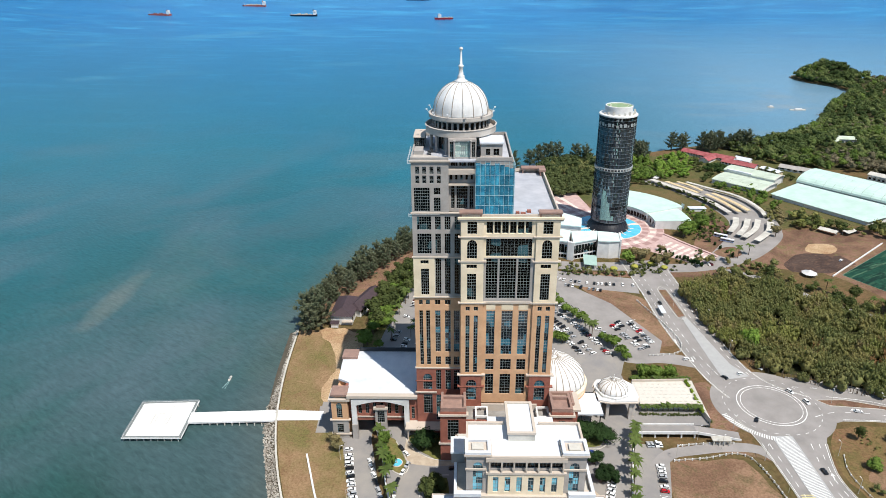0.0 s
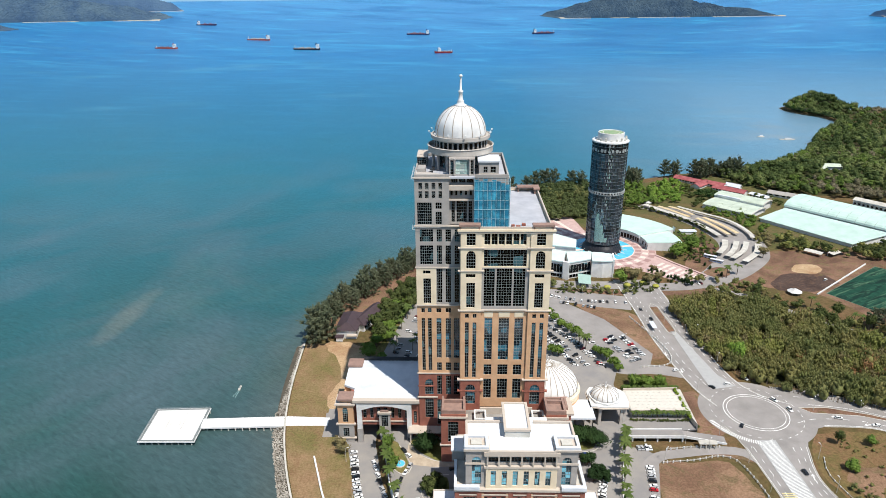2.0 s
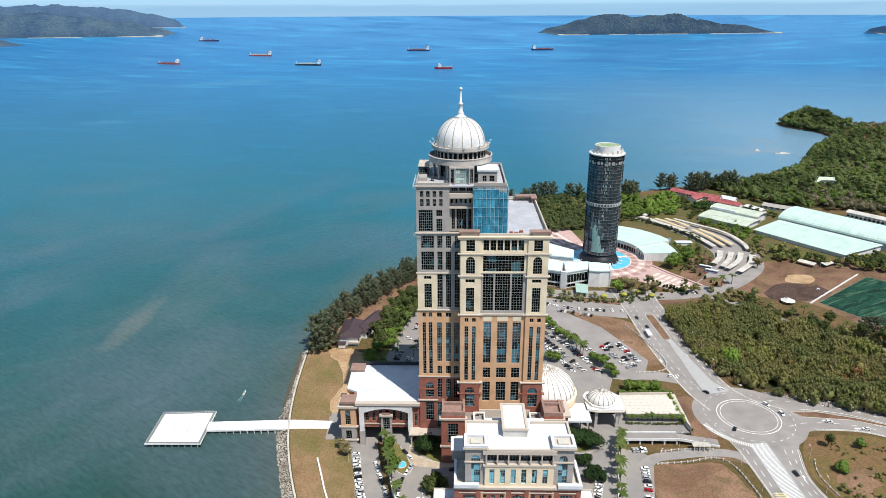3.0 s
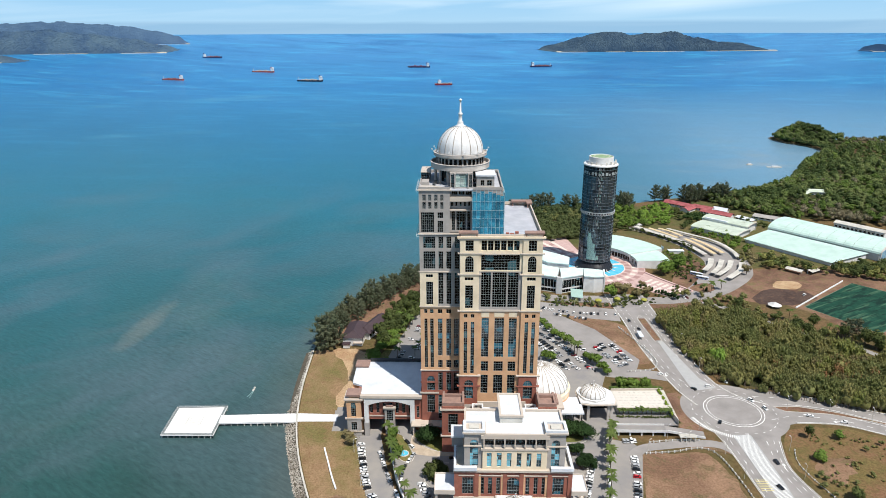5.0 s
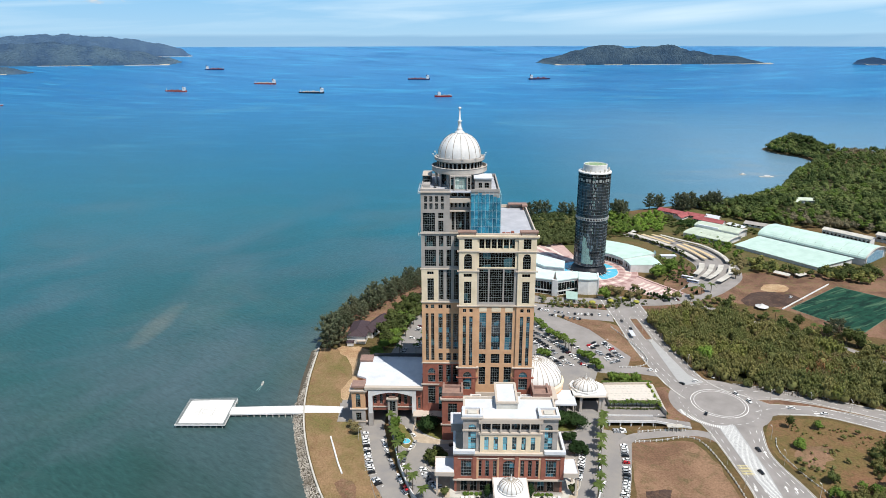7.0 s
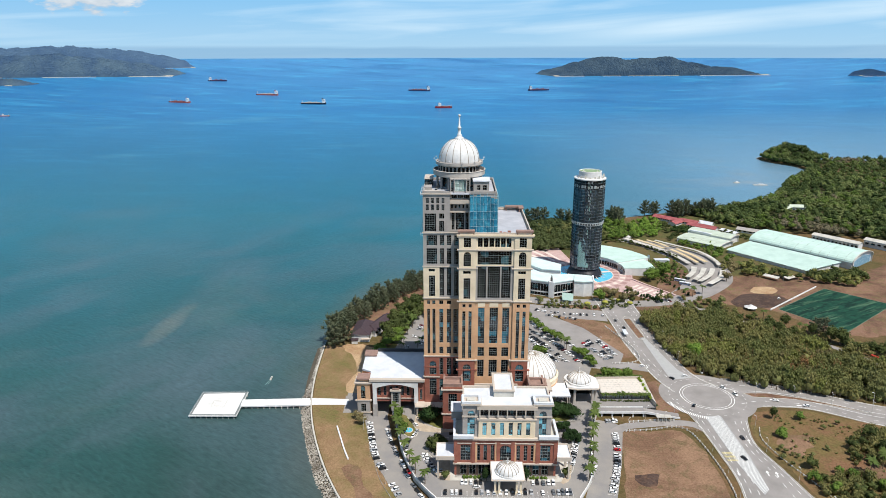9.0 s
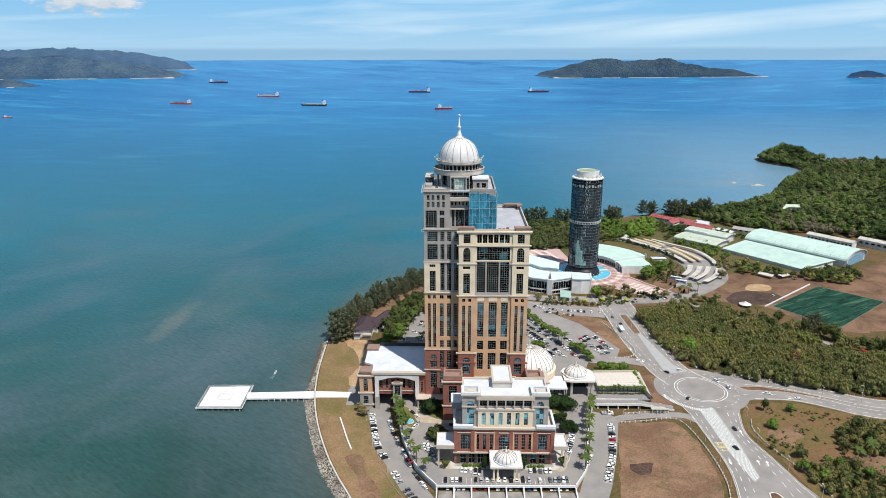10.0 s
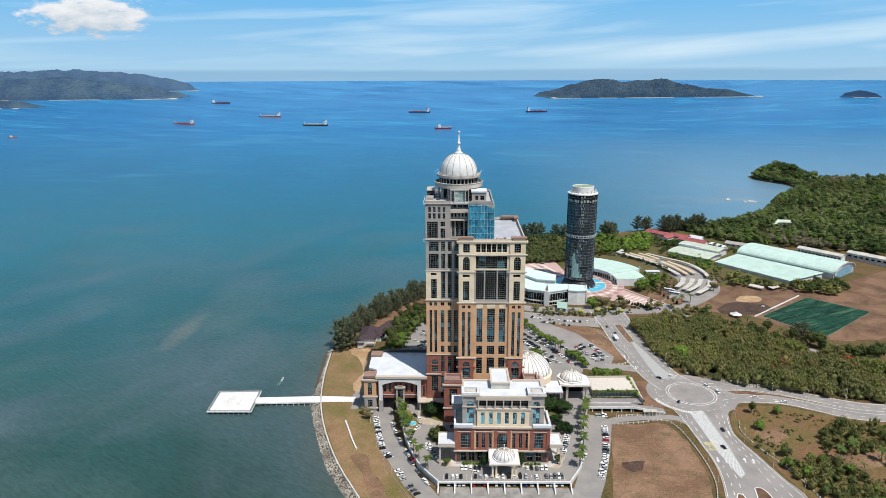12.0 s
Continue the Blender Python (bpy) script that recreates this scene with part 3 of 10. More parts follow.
road("road_far_loop", [(30, 520), (80, 492), (140, 488), (190, 486), (232, 500), (262, 522), (292, 560), (294, 600), (282, 640), (250, 690), (215, 715)], 16, ROAD_Z + 0.03, "grey asphalt drive past the round tower")
road("road_side", [(152, 346), (140, 350), (128, 352), (110, 352), (96, 366), (70, 410), (40, 470), (-10, 560)], 12, ROAD_Z + 0.01, "grey asphalt side road with parked cars")
road("road_ramp", [(100, 252), (110, 262), (122, 265), (143, 268), (158, 266), (166, 256)], 7, ROAD_Z + 0.05, "lower grey ramp to the car park")
road("road_track", [(196, 492), (230, 476), (246, 461), (262, 441), (280, 418), (308, 397), (324, 375), (350, 338), (420, 310)], 6, ROAD_Z, "narrow pale track behind the wood")
patch("car_park_front", [(80, 275), (105, 268), (110, 262), (100, 222), (90, 190), (80, 165), (66, 120), (30, 90), (-8, 120), (-10, 172), (66, 172), (76, 200), (82, 226)], ROAD_Z + 0.015, M_LOT, "grey lower car park", "road", rounded=False)
patch("car_park_lane", [(-62, 272), (-56, 248), (-48.5, 220), (-41.6, 207), (-31, 184), (-23, 172), (-8, 140), (20, 120), (20, 150), (-8.7, 172.6), (-17.5, 187), (-29, 211), (-39, 241), (-46, 272), (-46, 300), (-62, 300)], ROAD_Z + 0.005, M_LOT, "grey lane with angled parking", "road", rounded=False)
patch("car_park_north", [(60, 486), (80, 480), (142, 465), (139, 440), (112, 446), (86, 456), (62, 462)], ROAD_Z + 0.012, M_ASPHALT, "grey car park in front of the plaza", "road", rounded=False)
patch("car_park_middle", [(62, 462), (86, 456), (114, 424), (137, 372), (130, 354), (108, 350), (92, 376), (60, 430)], ROAD_Z + 0.022, M_ASPHALT, "grey middle car park", "road", rounded=False)
patch("car_park_back", [(-56, 345), (-50, 385), (-32, 470), (-6, 470), (10, 345)], ROAD_Z, M_LOT, "shaded grey car park behind the hall", "road", rounded=False)

# markings
mark = Shape()
circle = lambda r, n=72: [(R0[0] + r * math.cos(2 * math.pi * i / n), R0[1] + r * math.sin(2 * math.pi * i / n)) for i in range(n + 1)]
PZ = ROAD_Z + 0.1
mark.flat(circle(18.4), 0.42, PZ); mark.flat(circle(16.4), 0.3, PZ)
dashes(mark, circle(26), 0.25, PZ, 2, 3)
lerp = lambda a, b, s: [(p[0] + (q[0] - p[0]) * s, p[1] + (q[1] - p[1]) * s) for p, q in zip(a, b)]
for s in (0.14, 0.28, 0.72, 0.86):
    dashes(mark, lerp(north_l[:5], north_r[:5], s), 0.3, PZ, 3, 4.5)
for s in (0.02, 0.98):
    mark.flat(smooth_line(lerp(north_l, north_r, s), 4), 0.25, PZ)
for s in (0.14, 0.27, 0.76, 0.88):
    dashes(mark, lerp(south_l[1:6], south_r[1:6], s), 0.3, PZ, 3, 4.5)
for s in (0.03, 0.97):
    mark.flat(smooth_line(lerp(south_l, south_r, s)[1:], 4), 0.25, PZ)
for s in (0.03, 0.42, 0.60, 0.97):
    mark.flat(smooth_line(lerp(east_t, east_b, s)[1:], 4), 0.3, PZ)
for s in (0.22, 0.80):
    dashes(mark, lerp(east_t, east_b, s), 0.3, PZ, 3, 5)
# lane arrows
for x, y, a in ((172, 246, 170), (176, 243, 170), (166, 214, 175), (171, 213, 175), (186, 247, -10), (183, 214, -8), (188, 213, -8), (225, 300, 100), (240, 292, 95), (168, 345, 5), (146, 372, 175), (150, 350, 175), (190, 322, 40)):
    m = pose(x, y, PZ, 0, 0, a)
    for q in ([(-0.3, -2.5), (0.3, -2.5), (0.3, 0.6), (-0.3, 0.6)], [(-1.1, 0.6), (1.1, 0.6), (0.05, 2.6), (-0.05, 2.6)]):
        mark.quad(*[m @ Vector((*p, 0)) for p in q])
setting("road_markings", mark, M_PAINT, "white painted lane lines and arrows", "marking")
wedge = Shape()
for pts in ([(159.5, 403), (163, 405), (172, 345), (179, 332), (162, 328), (161, 350)], [(168.6, 277), (179.7, 277), (179.5, 230), (177.2, 199), (172.5, 194), (169.5, 224)]):
    wedge.sheet(pts, PZ + 0.02)
setting("hatched_median", wedge, M_HATCH, "painted pale grey hatched median", "marking")
bars = Shape()
for k in range(88):
    y = 196 + k * 0.9
    l, r = 168.9 + max(0, (224 - y)) * 0.10, 179.2 - max(0, 230 - y) * 0.05
    bars.quad((l + 0.5, y, PZ + 0.04), (r - 0.5, y + 3.0, PZ + 0.04), (r - 0.5, y + 3.25, PZ + 0.04), (l + 0.5, y + 0.25, PZ + 0.04))
for k in range(26):
    a = radians(196 + k * 2.2)
    bars.quad(*[(R0[0] + r * math.cos(a + d), R0[1] + r * math.sin(a + d), PZ + 0.04) for r, d in ((29.5, 0), (32.6, 0.008), (32.6, 0.026), (29.5, 0.018))])
setting("hatch_bars", bars, M_PAINT, "white diagonal hatch bars on the road", "marking")
kerbs = Shape()
for line in (north_l, north_r, south_l, south_r[1:], east_t[1:], east_b[1:]):
    kerbs.ribbon(smooth_line(line, 4), 0.35, 0, ROAD_Z + 0.17)
kerbs.ribbon(smooth_line([(154.4, 447), (160.9, 447), (163, 405), (157, 403)], 3, True) + [(154.4, 447)], 0.5, 0, ROAD_Z + 0.2)
setting("kerb", kerbs, M_CONCRETE, "pale concrete kerbs along the roads", "kerb")
setting("traffic_island", Shape().sheet([(154.9, 446), (160.4, 446), (162.4, 406), (157.5, 404)], ROAD_Z + 0.16), M_SOIL, "brown earth traffic island", "traffic island")

# raised forecourt deck round the government buildings
DECK, TERRACE = 3.6, 7.0
deck_line = [(-42, 274), (-33.4, 231.7), (-23.4, 202.3), (-10.6, 183.2), (68, 184.2), (78.2, 203.8), (83, 230), (92, 266), (95.5, 274.6), (128, 274.8), (128, 281), (137, 282), (137, 318), (100, 320), (98, 350), (-20, 350), (-20, 330), (-42, 330)]
setting("deck", Shape().prism(deck_line, DECK - 0.6, DECK, True), M_LOT, "raised grey forecourt deck on columns", "deck")
setting("deck_ramp", Shape().add([(128, 274.8, DECK), (151, 273, 0.2), (152, 280, 0.2), (128, 281, DECK), (128, 274.8, DECK - 0.6), (151, 273, -0.2), (152, 280, -0.2), (128, 281, DECK - 0.6)],
        ((0, 1, 2, 3), (0, 4, 5, 1), (2, 6, 7, 3), (7, 6, 5, 4))), M_ASPHALT, "grey ramp down from the deck to the roundabout", "ramp")
walls = Shape()
walls.ribbon([(-42, 330), (-42, 274), (-33.4, 231.7), (-23.4, 202.3), (-11, 184)], 0.5, 0, DECK - 0.6)
walls.ribbon([(68, 185), (78.2, 203.8), (83, 230), (92, 266), (95, 274)], 0.5, 0, DECK - 0.6)
walls.ribbon([(137, 283), (137, 318), (100, 320), (98, 350), (-20, 350)], 0.5, 0, DECK - 0.6)
walls.ribbon([(-4, 197), (64, 197)], 0.4, 0, DECK - 0.6)
setting("deck_wall", walls, M_CONCRETE, "pale concrete retaining wall of the deck", "wall")
rail = Shape()
rail.ribbon(smooth_line([(-36, 244), (-33.4, 231.7), (-23.4, 202.3), (-10.6, 183.2)], 3), 0.6, DECK - 0.5, DECK + 1.0)
rail.ribbon([(-10.6, 183.2), (68, 184.2)], 0.7, DECK - 0.9, DECK + 0.35)
rail.ribbon(smooth_line([(68, 184.2), (78.2, 203.8), (83, 230), (92, 266)], 3), 0.6, DECK - 0.5, DECK + 1.0)
rail.ribbon([(95.5, 274.6), (128, 274.8)], 0.4, DECK - 0.8, DECK + 0.9)
rail.ribbon([(98, 281.2), (128, 281.3)], 0.4, DECK + 0.02, DECK + 0.9)
rail.add([(128, 274.6, DECK - 0.7), (151, 272.8, -0.2), (151, 272.8, 1.1), (128, 274.6, DECK + 0.9), (128, 275.0, DECK - 0.7), (151, 273.2, -0.2), (151, 273.2, 1.1), (128, 275.0, DECK + 0.9)],
         ((0, 1, 2, 3), (7, 6, 5, 4), (3, 2, 6, 7), (1, 5, 6, 2)))
setting("deck_parapet", rail, M_WHITE, "white concrete parapet round the deck", "parapet")
cols = thing("deck_columns", (29, 183, 0), "white concrete columns and fins below the deck edge", "column", kind="structure")
for k in range(9):
    x = -10.4 + k * 9.8
    c = Shape().box(x - 0.45, 182.6, 0, x + 0.45, 183.7, DECK - 0.6)
    c.add([(x - 0.35, 176.5, 0), (x + 0.35, 176.5, 0), (x + 0.35, 182.7, 0), (x - 0.35, 182.7, 0), (x - 0.35, 176.5, 0.7), (x + 0.35, 176.5, 0.7), (x + 0.35, 182.7, 2.4), (x - 0.35, 182.7, 2.4)],
          ((0, 1, 5, 4), (1, 2, 6, 5), (3, 0, 4, 7), (4, 5, 6, 7)))
    part("column", c, M_WHITE, cols)
for k in range(5):
    x = 99 + k * 7
    part("column", Shape().box(x - 0.4, 275.0, 0, x + 0.4, 275.8, DECK - 0.6), M_WHITE, cols)
setting("apron", Shape().sheet([(-10, 172), (67, 172), (70, 183), (-9, 183)], ROAD_Z + 0.05), M_APRON, "pale concrete apron before the deck", "pavement")
setting("deck_kerb", Shape().ribbon(smooth_line([(-38, 268), (-36, 256), (-33, 246), (-27, 242), (-24, 247), (-27, 256), (-32, 266)], 2), 0.4, DECK, DECK + 0.15)
        .ribbon(smooth_line([(-28, 272), (-24, 262), (-16, 255), (-8, 252), (-2, 252)], 2), 0.4, DECK, DECK + 0.15)
        .ribbon(smooth_line([(-4, 242), (-12, 241), (-18, 236), (-17, 226), (-12, 218), (-8, 208), (0, 203), (18, 202)], 2), 0.4, DECK, DECK + 0.15)
        .ribbon(smooth_line([(40, 203), (60, 203), (67, 207), (70, 216), (72, 228)], 2), 0.4, DECK, DECK + 0.15)
        .ribbon(smooth_line([(62, 262), (74, 262), (79, 268), (80, 276)], 2), 0.4, DECK, DECK + 0.15), M_CONCRETE, "pale kerbs on the forecourt", "kerb")
patch("planting_bed", [(-40, 270), (-37, 256), (-34, 246), (-28, 243), (-25, 248), (-28, 257), (-33, 268)], DECK + 0.05, M_LAWN, "green planted island with palms", step=3)
patch("planting_bed_east", [(-25, 271), (-22, 262), (-15, 256), (-8, 253), (-8, 270)], DECK + 0.05, M_LAWN, "green planted bed below the tower", step=3)
patch("planting_bed_front", [(-5, 240), (-12, 239), (-16, 235), (-15, 227), (-8, 224), (-4, 226)], DECK + 0.05, M_LAWN, "green bed beside the civic building", step=3)
patch("planting_bed_side", [(60, 276), (63, 264), (74, 264), (77, 270), (76, 276)], DECK + 0.05, M_LAWN, "green bed below the canopy", step=3)
patch("forecourt_walk", [(-3, 224), (-3, 199), (60, 199), (66, 212), (68, 226), (58, 226), (58, 202), (0, 202), (0, 224)], DECK + 0.06, M_CONCRETE, "pale paved walk round the civic building", "pavement", rounded=False)
patch("paved_walk", [(58, 200), (64, 199), (67, 207), (69, 222), (66, 232), (58, 232)], DECK + 0.045, M_PAVER, "beige paved walk beside the civic building", "pavement", step=3)
patch("paved_walk_west", [(-11, 202), (-3, 199), (0, 206), (0, 228), (-5, 224), (-12, 214)], DECK + 0.045, M_PAVER, "beige paved walk beside the civic building", "pavement", step=3)
patch("paved_walk_north", [(-27, 258), (-24, 250), (-8, 248), (0, 250), (0, 253), (-9, 252.4), (-16, 255), (-23, 261), (-26, 270)], DECK + 0.045, M_PAVER, "beige paved walk round the planted bed", "pavement", step=3)
patch("car_park_lane_north", [(36, 468), (58, 431), (91, 376.5), (107, 350), (100, 330), (80, 325), (56, 350), (40, 400), (30, 440)], ROAD_Z + 0.03, M_LOT, "grey lane lined with parked cars", "road", rounded=False)

# ---- facades ----
WINDOWS = {}


def window_meshes(w, h, nx, nz, arch, bar):
    key = (round(w, 2), round(h, 2), nx, nz, arch, bar)
    if key not in WINDOWS:
        rise = min(w / 2, h * 0.35) if arch else 0
        top = lambda x: h - rise + rise * math.sqrt(max(0.0, 1 - (2 * x / w) ** 2)) if arch else h
        g = Shape()
        n = 8 if arch else 1
        for i in range(n):
            a, b = -w / 2 + w * i / n, -w / 2 + w * (i + 1) / n
            g.quad((a, 0, 0), (b, 0, 0), (b, 0, top(b)), (a, 0, top(a)))
        f = Shape()
        for i in range(nx + 1):
            x = -w / 2 + w * i / nx
            e = bar * (1.5 if i in (0, nx) else 1.0)
            x = min(max(x, -w / 2 + e / 2), w / 2 - e / 2)
            f.box(x - e / 2, -0.14, 0, x + e / 2, -0.01, top(x) if arch and 0 < i < nx else h - rise)
        for i in range(nz + 1):
            z = min(max(h * i / nz, bar / 2), h - bar / 2)
            half = w / 2
            if arch and z > h - rise:
                half = w / 2 * math.sqrt(max(0.0, 1 - ((z - h + rise) / rise) ** 2))
            if half > 0.2:
                f.box(-half, -0.12, z - bar / 2, half, -0.012, z + bar / 2)
        WINDOWS[key] = (g, f, {})
    return WINDOWS[key]


class Facade:
    """One face of a building: u runs to the right along it, z up; d is how far a wall stands proud."""

    def __init__(self, parent, ox, oy, yaw=0.0):
        self.parent, self.m = parent, pose(ox, oy, 0, 0, 0, yaw)

    def p(self, u, d, z):
        return self.m @ Vector((u, -d, z))

    def wall(self, name, mat, u0, u1, z0, z1, holes=(), d=0.0, thick=0.8, label=""):
        s = Shape()
        us = sorted({u0, u1, *[h[0] for h in holes], *[h[1] for h in holes]})
        zs = sorted({z0, z1, *[h[2] for h in holes], *[h[3] for h in holes]})
        for a, b in zip(us, us[1:]):
            run = None
            for c, e in zip(zs, zs[1:]):
                mu, mz = (a + b) / 2, (c + e) / 2
                if any(h[0] < mu < h[1] and h[2] < mz < h[3] for h in holes):
                    continue
                s.quad(self.p(a, d, c), self.p(b, d, c), self.p(b, d, e), self.p(a, d, e))
        for h in holes:
            a, b, c, e = h[:4]
            for q in (((a, c), (a, e)), ((b, e), (b, c)), ((b, c), (a, c)), ((a, e), (b, e))):
                (x, y), (x2, y2) = q
                s.quad(self.p(x, d, y), self.p(x2, d, y2), self.p(x2, d - thick, y2), self.p(x, d - thick, y))
            if len(h) > 6 and h[6]:
                w, rise = b - a, min((b - a) / 2, (e - c) * 0.35)
                for k in range(8):
                    x, y = -w / 2 + w * k / 8, -w / 2 + w * (k + 1) / 8
                    t = [e - rise + rise * math.sqrt(max(0.0, 1 - (2 * q / w) ** 2)) for q in (x, y)]
                    mid = (a + b) / 2
                    s.quad(self.p(mid + x, d - 0.02, t[0]), self.p(mid + y, d - 0.02, t[1]), self.p(mid + y, d - 0.02, e), self.p(mid + x, d - 0.02, e))
                    s.quad(self.p(mid + y, d - 0.02, t[1]), self.p(mid + x, d - 0.02, t[0]), self.p(mid + x, d - thick, t[0]), self.p(mid + y, d - thick, t[1]))
        for q in (((u0, z1), (u0, z0)), ((u1, z0), (u1, z1)), ((u0, z0), (u1, z0)), ((u1, z1), (u0, z1))):
            (x, y), (x2, y2) = q
            s.quad(self.p(x, d, y), self.p(x, d - thick - 0.4, y), self.p(x2, d - thick - 0.4, y2), self.p(x2, d, y2))
        ob = part(name, s, mat, self.parent, label)
        for h in holes:
            if len(h) > 4:
                self.window(*h[:4], h[4], h[5], d - thick * 0.6, len(h) > 6 and h[6], h[7] if len(h) > 7 else M_GLASS)
        return ob

    def window(self, a, b, c, e, nx, nz, d, arch=False, glass=None, bar=0.085):
        g, f, made = window_meshes(b - a, e - c, nx, nz, arch, bar)
        key = glass.name
        if key not in made:
            made[key] = mesh_of("window", g, glass)
        if "frame" not in made:
            made["frame"] = mesh_of("window_frame", f, M_MULLION)
        at = self.m @ pose((a + b) / 2, -d, c)
        ob = part("window", made[key], None, self.parent, "", at=at)
        fr = part("window_frame", made["frame"], None, ob, "", at=at)
        return ob

    def band(self, name, mat, u0, u1, z0, z1, out=0.5, back=0.6, label=""):
        s = Shape()
        o = [(u0 - out, out), (u1 + out, out), (u1 + out, -back), (u0 - out, -back)]
        v = [self.p(u, dd, z) for z in (z0, z1) for u, dd in o]
        s.add(v, ((3, 2, 1, 0), (4, 5, 6, 7), (0, 1, 5, 4), (1, 2, 6, 5), (2, 3, 7, 6), (3, 0, 4, 7)))
        return part(name, s, mat, self.parent, label)


def side_faces(parent, x0, x1, y0, y1, zones, faces="rlb"):
    """Plainer flanks and back of a tower: window strips between piers."""
    for key in faces:
        f = {"r": Facade(parent, x1, y0, 90), "l": Facade(parent, x0, y1, -90), "b": Facade(parent, x1, y1, 180)}[key]
        width = (x1 - x0) if key == "b" else (y1 - y0)
        n = max(2, int(width / 7.5))
        pitch = width / n
        for mat, z0, z1, gap in zones:
            holes = [(pitch * i + pitch * 0.25, pitch * (i + 1) - pitch * 0.25, z0 + gap, z1 - gap, 3, max(2, int((z1 - z0) / 2.2))) for i in range(n)]
            f.wall("wall", mat, 0, width, z0, z1, holes)
            f.band("string_course", M_TRIM, 0, width, z1 - 0.5, z1 + 0.3, 0.35, 0.5)


GOV = thing("office_tower", (12, 300, DECK), "tall ochre and cream office tower with a white ribbed dome", "office tower")
core = Shape().box(2.6, 268.6, DECK - 0.5, 45.6, 337.4, 128.2)
part("core", core, M_GREY, GOV)
core2 = Shape().box(-20.0, 274.9, 0.2, -4.4, 319.2, 153.2).box(-4.4, 278.8, 0.2, 8.9, 319.2, 153.2).box(8.9, 274.9, 0.2, 23.8, 319.2, 153.2).box(-4.4, 274.9, 0.2, 8.9, 278.8, 128.4)
part("core", core2, M_GREY, GOV)

F = Facade(GOV, 0, 267.6)
for x in (1.7, 35.9):
    A = lambda a, b, c, d, nx, nz, arch=False, g=None: (x + a, x + b, c, d, nx, nz, arch, g or M_GLASS)
    F.wall("pier_wall", M_CREAM, x, x + 10.5, 86.2, 129.6, [A(2.9, 7.3, 121.6, 127.6, 3, 4), A(2.8, 7.4, 109.3, 118.6, 4, 6, True), A(2.6, 7.4, 104.4, 106.3, 3, 1), A(2.9, 7.2, 87.8, 101.5, 4, 9)], 0.9)
    F.wall("pier_wall", M_TAN, x, x + 10.5, 45.4, 86.2, [A(2.3, 4.3, 81.9, 84.2, 2, 1), A(6.2, 8.2, 81.9, 84.2, 2, 1), A(2.3, 4.3, 46.8, 79.4, 2, 20, False, M_GLASS), A(6.2, 8.2, 46.8, 79.4, 2, 20, False, M_GLASSB)], 0.9)
    F.wall("pier_wall", M_BRICK, x, x + 10.5, DECK, 45.4, [A(2.7, 8.0, 30.5, 42.6, 4, 7, True, M_GLASSB), A(2.7, 8.0, 10, 25, 4, 7)], 1.3)
    for z in (85.6, 107.4, 119.6):
        F.band("string_course", M_TRIM, x, x + 10.5, z + 0.2, z + 0.8, 1.3, 0.5)
    F.band("string_course", M_TRIM, x, x + 10.5, 45.2, 45.8, 1.65, 0.4)
    F.band("string_course", M_BRICK, x, x + 10.5, 38.3, 38.8, 1.5, 0.4)
    F.band("keystone", M_TRIM, x + 4.6, x + 5.9, 42.5, 44.0, 1.0, 0.0)
F.wall("loggia_wall", M_CREAM, 12.2, 35.9, 119.6, 129.6, [(13.3 + i * 3.53, 13.3 + i * 3.53 + 2.9, 121.6, 127.4, 2, 3) for i in range(6)], 0.3, 1.6)
F.wall("glazed_wall", M_CREAM, 12.2, 35.9, 109.5, 119.6, [(13.2, 34.3, 110.2, 119.2, 13, 6, False, M_GLASS)], 0.1, 0.9)
F.wall("glazed_wall", M_GREY, 12.2, 35.9, 86.2, 109.5, [(13.3, 18.8, 88.2, 108.9, 4, 14), (19.6, 27.4, 88.2, 108.9, 6, 14), (28.2, 34.0, 88.2, 108.9, 4, 14)], 0.0, 0.7)
three = ((14.0, 18.1, 3), (21.3, 26.6, 4), (29.4, 33.8, 3))
F.wall("centre_wall", M_TAN, 12.2, 35.9, 28.0, 86.2, [(a, b, c, e, n, k, False, g) for a, b, n in three for c, e, k, g in ((57.0, 81.4, 15, M_GLASSB), (47.9, 54.2, 4, M_GLASS), (33.4, 45.4, 7, M_GLASS))], 0.0, 0.8)
for a, b, n in three:
    F.band("panel", M_CREAM, a, b, 82.2, 85.0, 0.15, 0.0)
F.band("string_course", M_TRIM, 12.2, 35.9, 85.7, 86.6, 0.6, 0.4)
F.band("string_course", M_TRIM, 12.2, 35.9, 119.2, 120.0, 0.6, 0.4)
F.band("cornice", M_CREAM, 1.7, 46.4, 128.8, 129.7, 1.5, 0.8, "pale moulded roof cornice")
F.band("cornice", M_TRIM, 1.7, 46.4, 127.9, 128.6, 1.2, 0.8)
side_faces(GOV, 1.7, 46.4, 267.9, 338.4, [(M_BRICK, DECK, 45.4, 8), (M_TAN, 45.4, 86, 2.5), (M_CREAM, 86, 129.4, 2.5)], "rb")
Fl = Facade(GOV, 1.7, 274.0, -90)
Fl.wall("return_wall", M_CREAM, 0, 6.2, 86.2, 129.5, [(2.2, 4.2, 88, 101.5, 2, 9)])
Fl.wall("return_wall", M_TAN, 0, 6.2, DECK, 86.2, [(2.2, 4.2, 47, 79, 2, 20)])
roof = Shape().box(2.4, 268.4, 128.2, 45.8, 337.6, 128.75)
part("roof_slab", roof, M_COOLROOF, GOV, "pale concrete flat roof")
para = Shape()
for a in ((1.7, 267.2, 46.4, 268.0), (45.7, 268.0, 46.4, 338.2), (1.7, 337.6, 45.7, 338.2), (1.7, 268.0, 2.4, 273.4)):
    para.box(a[0], a[1], 128.7, a[2], a[3], 130.9)
part("parapet", para, M_TRIM, GOV)
